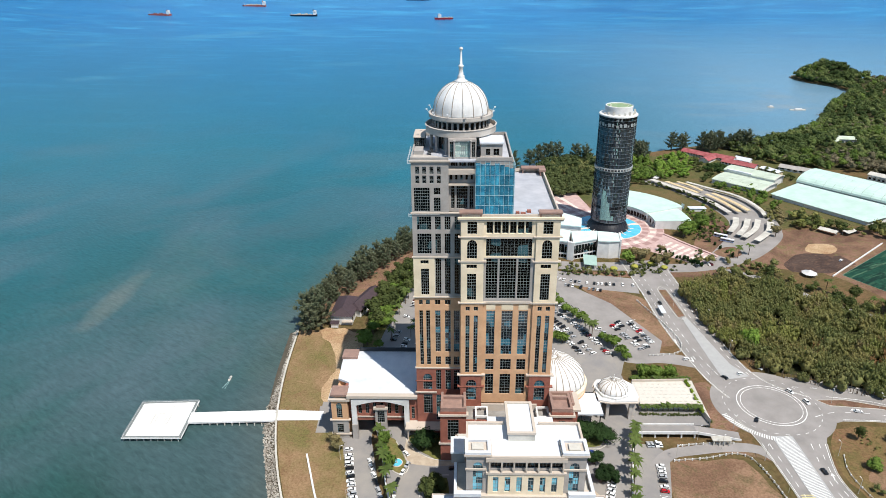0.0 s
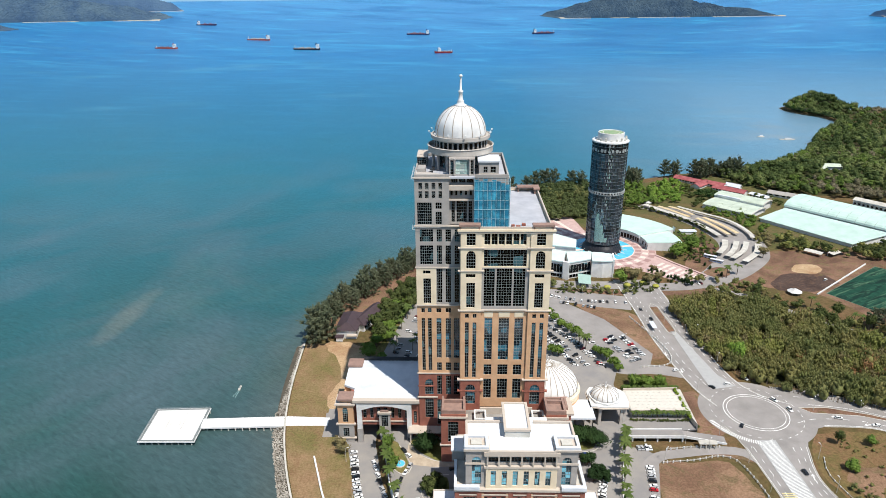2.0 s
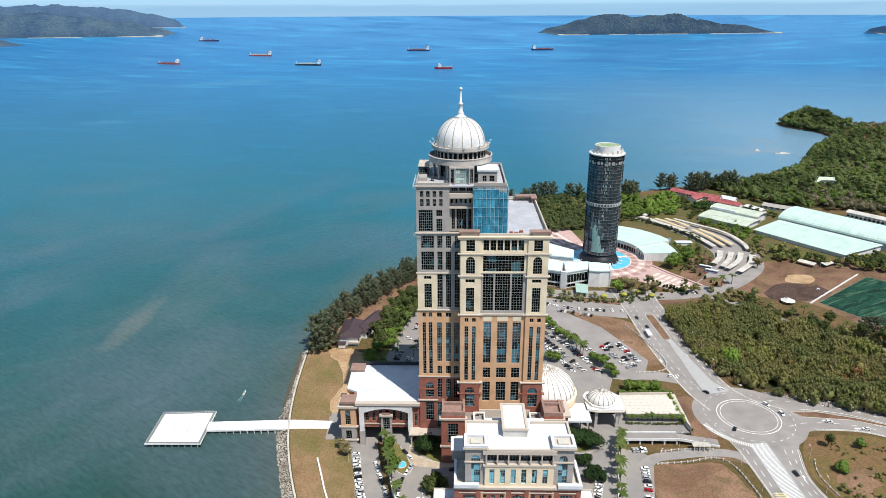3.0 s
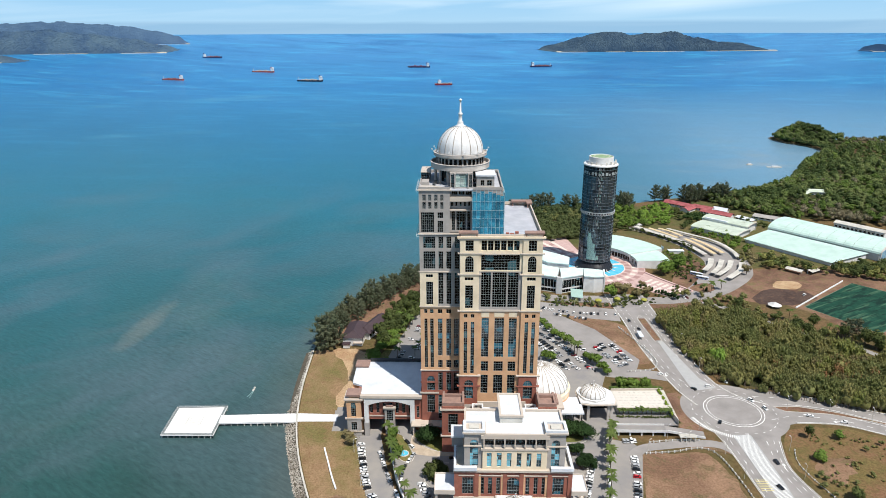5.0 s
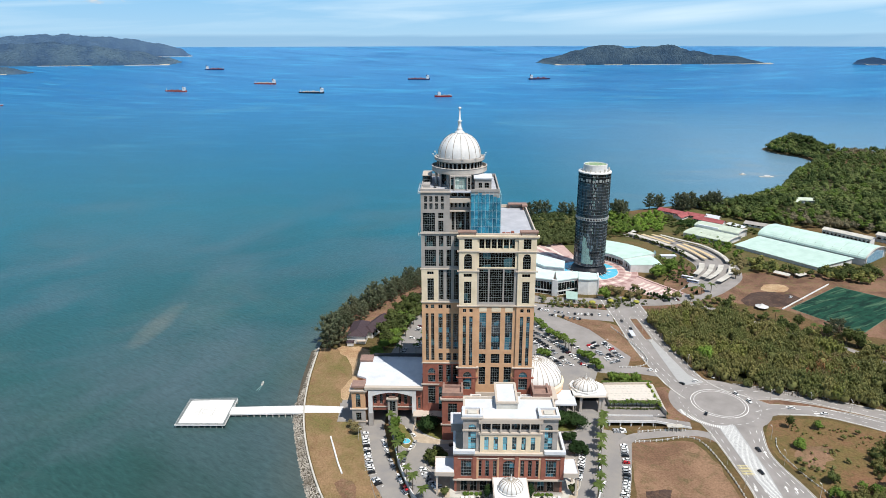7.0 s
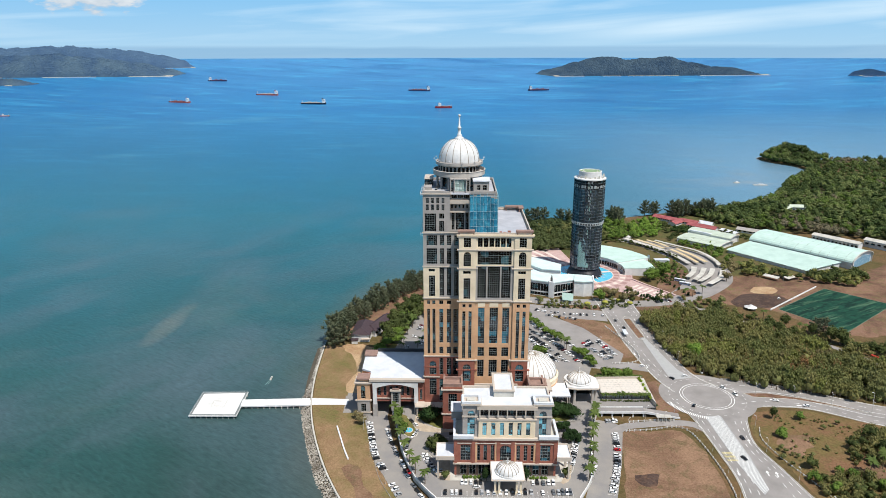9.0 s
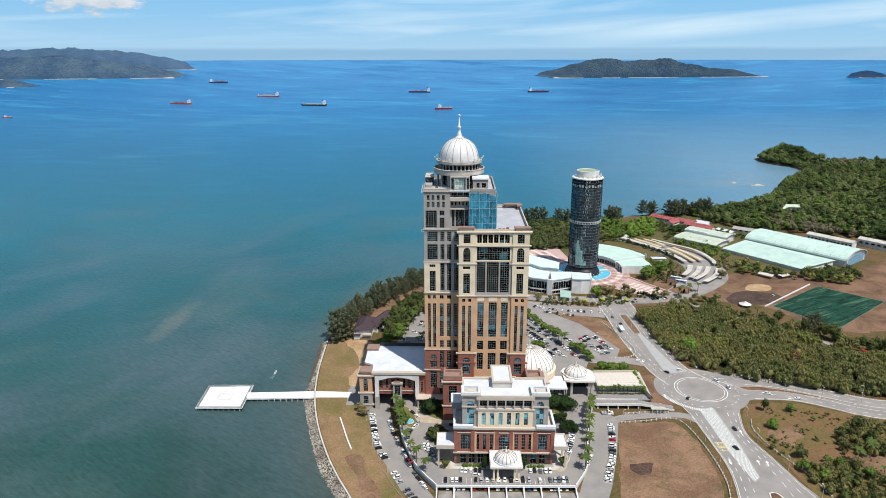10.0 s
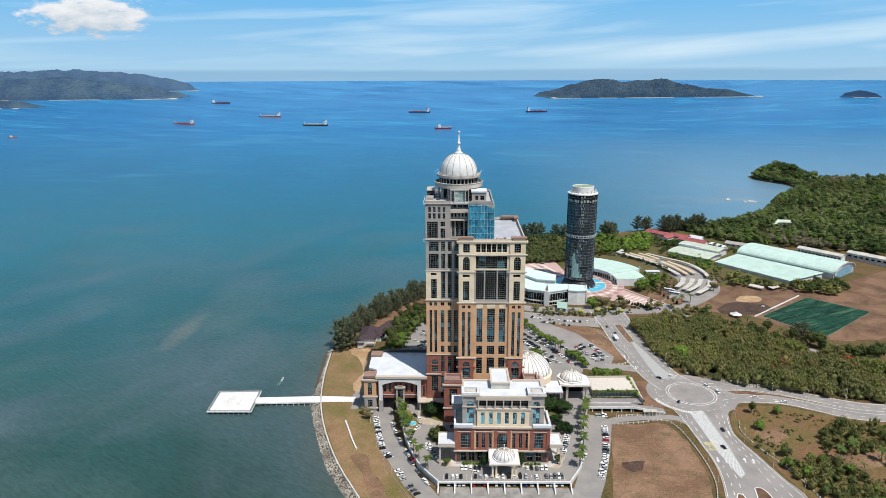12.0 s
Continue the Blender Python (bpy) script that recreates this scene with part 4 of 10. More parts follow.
for x0, y0, x1, y1 in ((0.9, 266.6, 11.5, 270.6), (36.6, 266.6, 47.2, 270.6), (34.5, 334.5, 47.2, 338.6), (43.6, 330.0, 47.2, 334.5)):
    s = Shape().box(x0, y0, 131.2, x1, y1, 132.1)
    for cx in (x0 + 0.8, x1 - 0.8):
        for cy in (y0 + 0.8, y1 - 0.8):
            s.box(cx - 0.35, cy - 0.35, 128.7, cx + 0.35, cy + 0.35, 131.2)
    part("roof_canopy", s, M_RUST, GOV, "faded brown corner canopy on stub posts")
for x, y, w in ((30, 272.6, 2.2), (27.6, 274, 1.6), (33, 276, 1.8)):
    part("roof_vent", Shape().box(x - w / 2, y - w / 2, 128.7, x + w / 2, y + w / 2, 129.8), M_BRICK, GOV, "small red roof hatch")

# taller rear block
G = Facade(GOV, 0, 273.6)
lou = [(-18.9, -17.0), (-15.8, -13.9), (-12.5, -10.6), (-9.2, -7.4)]
G.wall("wall", M_GREY, -20.8, -4.0, 129.2, 154.0, [(a, b, c, e, 1, 6) for a, b in lou for c, e in ((147.8, 151.2), (143.3, 147.0))] + [(-19.9, -12.5, 130.0, 141.3, 7, 8), (-10.7, -7.6, 138.0, 141.3, 3, 2), (-10.7, -7.6, 130.0, 136.6, 3, 5)])
up_cols = [(-18.7, -12.0, 6), (-10.3, -7.6, 3), (-5.9, -3.1, 3), (-1.3, 1.3, 3)]
G.wall("wall", M_GREY, -20.8, 1.7, 107.0, 129.2, [(a, b, c, e, n, k) for a, b, n in up_cols for c, e, k in ((120.8, 127.4, 5), (108.6, 118.9, 7))])
G.wall("wall", M_CREAM, -20.8, -10.7, 86.0, 107.0, [(-17.4, -13.5, 103.6, 105.4, 3, 1), (-17.3, -13.4, 87.0, 101.0, 4, 9)], 0.35)
G.wall("wall", M_GREY, -10.7, 1.7, 86.0, 107.0, [(a, b, 87.2, 106.2, n, 12) for a, b, n in up_cols[1:]], -0.1)
cols = [(-18.6, -16.8, 2), (-15.3, -13.3, 2), (-10.8, -8.2, 3), (-6.0, -3.2, 3), (-1.7, 1.2, 3)]
G.wall("wall", M_TAN, -20.8, 1.7, 45.0, 86.0, [(a, b, 81.4, 84.0, 2, 1) for a, b, n in cols[:4]] + [(a, b, 46.6, 78.2, n, 20) for a, b, n in cols[:2]] + [(a, b, c, e, n, k, False, g) for a, b, n in cols[2:] for c, e, k, g in ((54.4, 78.2, 15, M_GLASSB), (46.6, 51.6, 3, M_GLASS))])
G.wall("wall", M_BRICK, -20.8, 1.7, 0.2, 45.0, [(-17.4, -12.8, 31.6, 41.2, 4, 6, True, M_GLASSB), (-17.4, -12.8, 16.5, 28.4, 4, 7)] + [(a, b, 31.6, 43.6, n, 7) for a, b, n in cols[2:]] + [(a, b, 12, 28.4, n, 8) for a, b, n in cols[2:]], 0.25)
for z in (44.6, 85.4, 106.6, 128.8):
    G.band("string_course", M_TRIM, -20.8, 1.7, z + 0.1, z + 0.65, 0.6, 0.4)
G.band("string_course", M_BRICK, -20.8, -11.2, 36.7, 37.2, 0.5, 0.2)
G.band("string_course", M_TRIM, -20.8, -11.2, 29.6, 30.4, 0.8, 0.2)
Hh = Facade(GOV, 0, 277.4)
Hh.wall("recess_wall", M_GREY, -4.0, 8.5, 128.8, 154.0, [(-2.9, -1.2, 130, 141.2, 2, 7), (-0.4, 4.8, 130, 141.2, 6, 7), (5.6, 7.4, 130, 141.2, 2, 7)] + [(-3.4 + i * 2.35, -2.2 + i * 2.35, 143.8, 146.2, 1, 1) for i in range(5)] + [(-3.0 + i * 3.8, 0.2 + i * 3.8, 150.2, 152.6, 3, 1) for i in range(3)])
Hh.band("balcony", M_TRIM, -4.0, 8.5, 147.2, 149.6, 3.0, 0.2, "pale balcony slab with rail")
Hh.band("ledge", M_TRIM, -4.0, 8.5, 141.6, 142.4, 2.2, 0.2)
part("recess_return", Shape().box(-4.3, 273.7, 128.8, -3.9, 277.6, 154).box(8.4, 273.7, 128.8, 8.8, 277.6, 154), M_GREY, GOV)
G.wall("wall", M_GREY, 8.5, 24.6, 128.9, 154.0, [(a, b, c, e, 3, 3) for a, b in ((10.5, 13.5), (15, 18), (19.5, 22.5)) for c, e in ((131, 135), (138, 142), (145, 150))])
side_faces(GOV, -20.8, 24.6, 273.8, 320.0, [(M_BRICK, 0.2, 45.0, 9), (M_TAN, 45.0, 86, 2.5), (M_GREY, 86, 153.8, 3)], "lrb")
top = Shape().box(-20.0, 274.2, 153.0, 23.8, 319.4, 153.8)
part("roof_slab", top, M_COOLROOF, GOV, "grey concrete upper roof")
para = Shape()
for a in ((-20.9, 273.4, -4.0, 274.1), (8.5, 273.4, 24.7, 274.1), (-20.9, 274.1, -20.2, 320), (24.0, 274.1, 24.7, 320), (-20.2, 319.4, 24.0, 320.1)):
    para.box(a[0], a[1], 153.7, a[2], a[3], 155.4)
part("parapet", para, M_GREY, GOV)
G.band("ledge", M_TRIM, -20.8, -4.0, 153.4, 154.1, 0.7, 0.3)
ph = Facade(GOV, 0, 276.0)
ph.wall("penthouse_wall", M_GREY, 10.4, 20.0, 153.7, 160.8, [(12.6, 14.6, 155.6, 158.6, 2, 2), (16.0, 18.6, 155.6, 158.6, 2, 2)])
part("penthouse", Shape().box(10.4, 276.9, 153.7, 20.0, 288, 160.8), M_GREY, GOV)
part("penthouse_roof", Shape().box(9.9, 275.4, 160.8, 20.6, 288.6, 161.6), M_ROOF, GOV, "white penthouse roof")
part("penthouse_ledge", Shape().box(10.0, 275.4, 154.6, 20.4, 276.1, 155.1), M_TRIM, GOV)
lg = Facade(GOV, 0, 296.0)
part("lift_house", Shape().box(-20.6, 297.2, 153.7, -15.4, 311, 158.6), M_DARKMETAL, GOV)
lg.wall("glazed_wall", M_DARKMETAL, -20.6, -15.4, 153.7, 158.6, [(-20.3, -15.7, 154.4, 158.2, 5, 4)])
part("lift_roof", Shape().box(-20.8, 295.6, 158.6, -15.2, 311.2, 159.0), M_TRIM, GOV)
part("stair_block", Shape().box(-19.6, 280, 153.7, -15.6, 288, 156.6), M_GREY, GOV)
for x0, y0 in ((-13.6, 283), (-12.8, 287)):
    part("terrace_unit", Shape().box(x0, y0, 153.7, x0 + 1.6, y0 + 2.2, 155.6), M_DARKMETAL, GOV)
deck = [(-20.2, 274.2), (-4.4, 274.2), (-12.0, 279.0), (-20.2, 283.6)]
part("raised_deck", Shape().prism(deck, 153.8, 154.9), M_STONE, GOV, "raised grey corner of the roof terrace")
part("terrace_rail", Shape().beam((-19.8, 283.0, 155.9), (-4.6, 274.6, 155.9), 0.1).beam((-19.8, 274.4, 155.9), (-19.8, 283.0, 155.9), 0.1), M_WHITE, GOV)
# glazed bay below the gallery
by = Facade(GOV, 0, 277.4)
M_CURTAIN = glazing("pale_curtain_glass", srgb(150, 176, 168), rough=0.2, spec=0.5, tint=srgb(196, 210, 200), share=0.4, scale=0.5)
by.wall("bay_wall", M_GREY, -4.0, 8.5, 153.9, 162.2, [(-3.4, -1.8, 154.4, 161.4, 2, 5), (-1.0, 5.6, 154.4, 161.6, 7, 5, False, M_CURTAIN), (6.4, 7.9, 154.4, 161.4, 2, 5)])
part("bay", Shape().box(-4.0, 278.4, 153.7, 8.5, 290, 162.2), M_GREY, GOV)
for x in (-1.4, 6.0):
    part("column", Shape().lathe([(0.6, 153.9), (0.6, 154.6), (0.45, 154.8), (0.42, 161.2), (0.6, 161.6), (0.6, 162.2)], x, 276.9, 10), M_GREY, GOV, smooth=False)

# dome
DX, DY = 1.6, 297.0
part("drum", Shape().lathe([(10.8, 153.7), (10.8, 162.4)], DX, DY, 40), M_GREY, GOV)
for k in range(14):
    a = radians(k * 360 / 14 + 12)
    x, y = DX + 14.3 * math.cos(a), DY + 14.3 * math.sin(a)
    part("column", Shape().lathe([(0.9, 153.7), (0.9, 154.6), (0.65, 154.8), (0.6, 161.2), (0.9, 161.6), (0.9, 162.2)], x, y, 10), M_GREY, GOV, smooth=False)
for s0, count, mat in ((-160, 3, M_GLASS), (-58, 3, M_GLASS), (-30, 3, M_GLASS)):
    for k in range(count):
        a0, a1 = radians(s0 + k * 8), radians(s0 + k * 8 + 7.0)
        q = Shape().quad(*[(DX + 11.0 * math.cos(a), DY + 11.0 * math.sin(a), z) for a, z in ((a0, 154.6), (a1, 154.6), (a1, 160.6), (a0, 160.6))])
        part("drum_window", q, mat, GOV)
part("gallery", Shape().lathe([(10.5, 161.9), (15.9, 161.9), (15.9, 162.2), (16.5, 162.3), (16.5, 165.2), (16.0, 165.3), (16.0, 163.6), (12.6, 163.6)], DX, DY, 64, cap=False), M_STONE, GOV, "grey round gallery with solid rail")
part("gallery_rail", Shape().lathe([(16.75, 165.1), (16.85, 165.4), (16.2, 165.6), (16.1, 165.2)], DX, DY, 64, cap=False), M_STONE, GOV)
part("upper_drum", Shape().lathe([(13.2, 162.5), (13.2, 169.0)], DX, DY, 64), M_GREY, GOV)
slot = Shape().box(-0.75, -0.12, 0, 0.75, 0.25, 3.0)
slot_mesh = mesh_of("drum_window", slot, M_GLASS)
pil = mesh_of("pilaster", Shape().box(-0.35, -0.35, 0, 0.35, 0.2, 4.0), M_GREY)
for k in range(32):
    a = k * 11.25
    for me, b in ((slot_mesh, a), (pil, a + 5.6)):
        part(me.name.split(".")[0], me, None, GOV, at=pose(DX, DY, 165.0, 0, 0, b) @ pose(0, -13.2, 0))
part("rim", Shape().lathe([(13.2, 168.4), (14.4, 168.5), (14.4, 168.9), (15.0, 169.0), (15.0, 170.6), (14.5, 170.7), (14.3, 170.2), (12.2, 170.1)], DX, DY, 64, cap=False), M_STONE, GOV, "pale stone rim below the dome")
dome_profile = [(12.75 * math.cos(radians(a)) ** 0.92, 170.2 + 0.8 + 13.6 * math.sin(radians(a))) for a in range(0, 86, 5)]
part("dome", Shape().lathe([(12.75, 170.0)] + dome_profile + [(1.2, 184.7)], DX, DY, 64), M_WHITE, GOV, "white ribbed dome", True)
rib_mat = surface("dome_rib_lead", srgb(150, 140, 126), 0.7, vary=0.1)
for k in range(16):
    a = radians(k * 22.5 + 4)
    s = Shape()
    pr = [(12.85, 170.2)] + [(r + 0.1, z) for r, z in dome_profile]
    for (r, z), (r2, z2) in zip(pr, pr[1:]):
        s.beam((DX + r * math.cos(a), DY + r * math.sin(a), z), (DX + r2 * math.cos(a), DY + r2 * math.sin(a), z2), 0.25, 0.2)
    part("dome_rib", s, rib_mat, GOV)
part("finial", Shape().lathe([(3.0, 184.3), (3.0, 184.9), (1.9, 185.3), (1.6, 186.5), (1.7, 186.9), (1.1, 187.4), (0.9, 190.6), (1.25, 190.9), (1.25, 191.6), (0.6, 192.0), (0.4, 197.6), (0.3, 198.0), (0.9, 198.5), (0.9, 199.1), (0.0, 199.7)], DX, DY, 16), M_WHITE, GOV, "white spire with a small ball", True)
for k in range(12):
    a = radians(k * 30 + 8)
    x, y = DX + 14.8 * math.cos(a), DY + 14.8 * math.sin(a)
    s = Shape().beam((x, y, 170.8), (DX + 16.0 * math.cos(a), DY + 16.0 * math.sin(a), 172.2), 0.16)
    s.box(DX + 16.0 * math.cos(a) - 0.4, DY + 16.0 * math.sin(a) - 0.3, 172.0, DX + 16.0 * math.cos(a) + 0.4, DY + 16.0 * math.sin(a) + 0.3, 172.6)
    part("floodlight", s, M_WHITE, GOV)

# blue repair netting on poles round one corner of the tower
NET = thing("scaffold_netting", (16, 272.2, 128.8), "bright blue safety netting on pale scaffold poles", "scaffold")
M_NET = surface("blue_netting", srgb(24, 104, 132), 0.8, vary=0.45, scale=0.3, fine=1.4, second=srgb(62, 146, 170), piece=0.7)
M_POLE = surface("blue_grey_pole", srgb(164, 198, 206), 0.5, vary=0.1)
for k in range(8):
    for r in range(5):
        x0, x1, z0 = 8.2 + k * 2.12, 8.2 + (k + 1) * 2.12 - 0.05, 128.9 + r * 4.75
        top = 4.7 if r < 4 else (5.4, 4.9, 5.6, 4.4, 5.2, 4.6, 3.6, 3.0)[k]
        s = Shape()
        for i in range(4):
            a, b = x0 + (x1 - x0) * i / 4, x0 + (x1 - x0) * (i + 1) / 4
            da, db = [0.28 * math.sin(math.pi * q / 4) * (1 if (k + r) % 2 else 0.6) for q in (i, i + 1)]
            s.quad((a, 272.0 - da, z0), (b, 272.0 - db, z0), (b, 272.0 - db, z0 + top), (a, 272.0 - da, z0 + top))
            s.quad((b, 272.1 - db, z0), (a, 272.1 - da, z0), (a, 272.1 - da, z0 + top), (b, 272.1 - db, z0 + top))
        part("net_panel", s, M_NET, NET)
for k in range(7):
    for r in range(4 if k > 1 else 5):
        y0 = 272.0 + k * 3.2
        s = Shape().box(25.3, y0, 128.9 + r * 4.75, 25.4, y0 + 3.1, 128.9 + r * 4.75 + 4.6)
        part("net_panel", s, M_NET, NET)
for k in range(9):
    part("scaffold_pole", Shape().box(8.12 + k * 2.12, 271.64, 128.8, 8.24 + k * 2.12, 271.76, 154.4), M_POLE, NET)
for r in range(6):
    part("scaffold_pole", Shape().box(8.0, 271.6, 128.76 + r * 4.75, 25.6, 271.72, 128.9 + r * 4.75), M_POLE, NET)
    part("scaffold_pole", Shape().box(25.45, 271.7, 128.7 + r * 4.75, 25.62, 294, 128.9 + r * 4.75), M_POLE, NET)
for k in range(8):
    part("scaffold_pole", Shape().box(25.45, 271.9 + k * 3.2, 128.8, 25.62, 272.07 + k * 3.2, 153), M_POLE, NET)
for z in (154.2, 129.0):
    s = Shape()
    s.beam((-22.2, 272.4, z), (-20.4 if z > 150 else -8, 272.4, z), 0.12); s.beam((-22.2, 272.4, z), (-22.2, 300, z), 0.12)
    s.beam((-22.2, 272.4, z - 1.2), (-22.2, 300, z - 1.2), 0.12)
    for k in range(6):
        s.beam((-22.2, 272.4 + k * 5, z - 1.2), (-20.6, 272.4 + k * 5, z - 1.2), 0.1); s.beam((-22.2, 272.4 + k * 5, z - 1.2), (-22.2, 272.4 + k * 5, z + 0.2), 0.1)
    part("wall_bracket", s, M_WHITE, GOV)

# ---- hall with the arched portal ----
HALL = thing("entrance_hall", (-44, 294, 0), "brick entrance hall with white roof and arched white portal", "hall")
part("upper_flank", Shape().box(-64.5, 288.2, 23.6, -60, 313, 26.6), M_TAN, HALL)
part("core", Shape().box(-60, 276.6, DECK + 6.4, -21.5, 313, 26.6), M_BRICK, HALL)
part("core", Shape().box(-66, 274.6, 0, -57.6, 284.0, 24.0).box(-64.6, 284.0, 0, -57.6, 313, 23.6), M_TAN, HALL)
part("roof", Shape().add([(-58.0, 275, 27.6), (-21.6, 275, 27.6), (-21.6, 313.6, 28.6), (-64.8, 313.6, 28.6), (-64.4, 288, 27.9), (-58.0, 284.5, 27.8), (-58.0, 275, 26.6), (-21.6, 275, 26.6), (-21.6, 313.6, 26.6), (-64.8, 313.6, 26.6), (-64.4, 288, 26.6), (-58.0, 284.5, 26.6)],
     ((0, 1, 2, 3, 4, 5), (0, 6, 7, 1), (1, 7, 8, 2), (2, 8, 9, 3), (3, 9, 10, 4), (4, 10, 11, 5), (5, 11, 6, 0))), M_ROOF, HALL, "white sheet roof")
part("gutter_wall", Shape().box(-58, 313.7, 20, -21.6, 314.4, 30.2), M_DARKMETAL, HALL, "dark rear upstand")
for k in range(6):
    part("roof_seam", Shape().beam((-55 + k * 6.4, 275.1, 27.62), (-55 + k * 6.4, 313.5, 28.62), 0.12, 0.06), M_ROOF, HALL)
P = Facade(HALL, 0, 273.2)
# white portal with a flat arch
s = Shape()
x0, x1, sp, zt = -55.6, -25.2, 21.6, 26.4
arc = [(x0 + 2.6 + (x1 - x0 - 5.2) * i / 12, sp + 2.6 * math.sin(math.pi * i / 12)) for i in range(13)]
for a, b in zip(arc, arc[1:]):
    s.quad((a[0], 272.4, a[1]), (b[0], 272.4, b[1]), (b[0], 272.4, zt), (a[0], 272.4, zt))
    s.quad((b[0], 272.4, b[1]), (a[0], 272.4, a[1]), (a[0], 274.4, a[1]), (b[0], 274.4, b[1]))
s.box(x0, 272.4, 9.4, x0 + 2.6, 274.4, zt)
s.box(x1 - 2.6, 272.4, 9.4, x1, 274.4, zt)
part("portal", s, M_WHITE, HALL, "white flat-arched portal")
for x in (x0, x1 - 2.6):
    part("portal_base", Shape().box(x - 0.2, 272.2, 0.1, x + 2.8, 274.6, 9.4), M_GREY, HALL)
P.band("cornice", M_TRIM, -56.4, -22.0, 26.4, 28.0, 1.3, 1.5)
P.band("cornice", M_GREY, -56.4, -22.0, 25.6, 26.4, 0.9, 0.8)
Q = Facade(HALL, 0, 275.2)
Q.wall("brick_wall", M_BRICK, -55.6, -22.0, 10.2, 25.8, [(-52.4 + i * 3.9, -50.6 + i * 3.9, 14.5, 21.5, 2, 4) for i in range(8)])
Q.band("string_course", M_TRIM, -55.6, -22, 12.4, 13.0, 0.5, 0.2)
part("grey_bay", Shape().box(-43.2, 274.4, 0.1, -37.4, 277.2, 18.6), M_GREY, HALL)
B = Facade(HALL, 0, 273.4)
B.wall("grey_bay_wall", M_GREY, -43.4, -37.2, 4, 19.0, [(-42.2, -38.4, 10.0, 17.4, 4, 5)])
B.band("bay_top", M_TRIM, -43.4, -37.2, 18.6, 19.8, 0.7, 1.4)
B.band("bay_cap", M_RUST, -42.2, -38.4, 19.8, 20.8, 0.3, 1.2)
R = Facade(HALL, 0, 273.2)
R.wall("end_wall", M_BRICK, -25.0, -20.9, 0.2, 26.0, [(-24.0, -22.4, 12, 20, 2, 5)], -1.0)
# corner pavilion
R.wall("pavilion_wall", M_TAN, -66.2, -57.6, 12.2, 25.0, [(-63.6, -60.6, 13.4, 23.0, 3, 7, True)], 0.6)
R.wall("pavilion_wall", M_GREY, -66.2, -57.6, 0.2, 12.2, [(-63.8, -60.4, 4.0, 9.6, 3, 4)], 0.8)
R.band("string_course", M_TRIM, -66.2, -57.6, 11.8, 12.6, 1.2, 0.3)
R.band("string_course", M_TRIM, -66.2, -57.6, 2.8, 3.5, 1.2, 0.3)
R.band("cornice", M_TRIM, -66.2, -57.6, 24.6, 25.6, 1.4, 9.0)
R.band("roof_cap", M_RUST, -65.6, -58.2, 27.2, 28.4, 0.6, 7.5, "faded brown pavilion roof")
part("roof_stub", Shape().box(-65.0, 274, 25.6, -58.6, 280, 27.2), M_TAN, HALL)
part("roof_stub", Shape().box(-64.5, 306, 24, -57, 313, 28.8).box(-65.2, 305.4, 28.8, -56.4, 313.6, 30.0), M_RUST, HALL)
part("back_screen", Shape().box(-56.2, 313.6, 27.6, -21.0, 314.2, 31.0), M_DARKMETAL, HALL, "dark screen wall behind the roof")
L_ = Facade(HALL, -64.6, 313.0, -90)
L_.wall("flank_wall", M_TAN, 0, 29, 0.2, 24.4, [(2 + i * 6, 5 + i * 6, 8, 18, 3, 5) for i in range(4)])
part("terrace", Shape().box(-27, 267, 10.2, -8, 274.4, 11.0).box(-26, 267.6, DECK, -25.3, 268.3, 10.2).box(-16, 267.6, DECK, -15.3, 268.3, 10.2), M_TRIM, HALL, "pale canopy slab on posts")
setting("forecourt_paving", Shape().sheet([(-79, 300), (-66.5, 300), (-66.5, 279), (-77, 279)], 0.09), M_LOT, "grey paving at the landward end of the pier", "pavement")

# ---- low brick wings in front of the tower ----
WING = thing("podium_wing", (22, 258, DECK), "low brick podium wing with pale terrace roofs", "podium")
part("core", Shape().box(-7, 255, DECK - 0.2, 53, 267.2, 26.0), M_BRICK, WING)
W = Facade(WING, 0, 254.0)
W.wall("wall", M_BRICK, -7.5, 54, DECK, 27.0, [(-4.6, 0.8, 12, 24, 4, 7)] + [(5 + i * 4.2, 7 + i * 4.2, 18, 24.5, 2, 3) for i in range(10)] + [(48, 51.5, 16, 24, 3, 5)])
W.band("string_course", M_TRIM, -7.5, 54, 26.2, 27.0, 0.7, 0.3)
part("terrace_roof", Shape().box(-6.6, 254.4, 26.0, 53.2, 267.0, 26.6), M_APRON, WING, "weathered grey terrace roof")
for a, b in ((-8.2, 4.6), (46.0, 56.6)):
    part("pavilion", Shape().box(a, 252.6, DECK, b, 266, 33.6), M_BRICK, WING)
    part("pavilion_roof", Shape().box(a + 0.1, 252.7, 33.6, b - 0.1, 265.9, 33.9), M_RUST, WING)
    f = Facade(WING, 0, 252.4)
    f.wall("pavilion_wall", M_BRICK, a, b, DECK, 33.6, [(a + 3.6, b - 3.8, 16.5, 29.0, 4, 7)], 0.3)
    f.band("cornice", M_TRIM, a, b, 31.4, 32.4, 1.0, 2)
    f.band("base_course", M_TRIM, a, b, 14.2, 15.0, 0.8, 1)
    s = Shape().box(a + 0.2, 252.8, 33.9, a + 1.4, 266, 35.6).box(b - 1.4, 252.8, 33.9, b - 0.2, 266, 35.6).box(a + 1.4, 252.8, 33.9, b - 1.4, 254.0, 35.6).box(a + 1.4, 262, 33.9, b - 1.4, 263.2, 35.6)
    part("roof_curb", s, M_RUST, WING, "faded pink-brown roof curb")
part("terrace_wall", Shape().box(12.2, 262.6, 26.0, 40.0, 263.4, 30.6), M_TRIM, WING, "pale parapet wall below the tower")
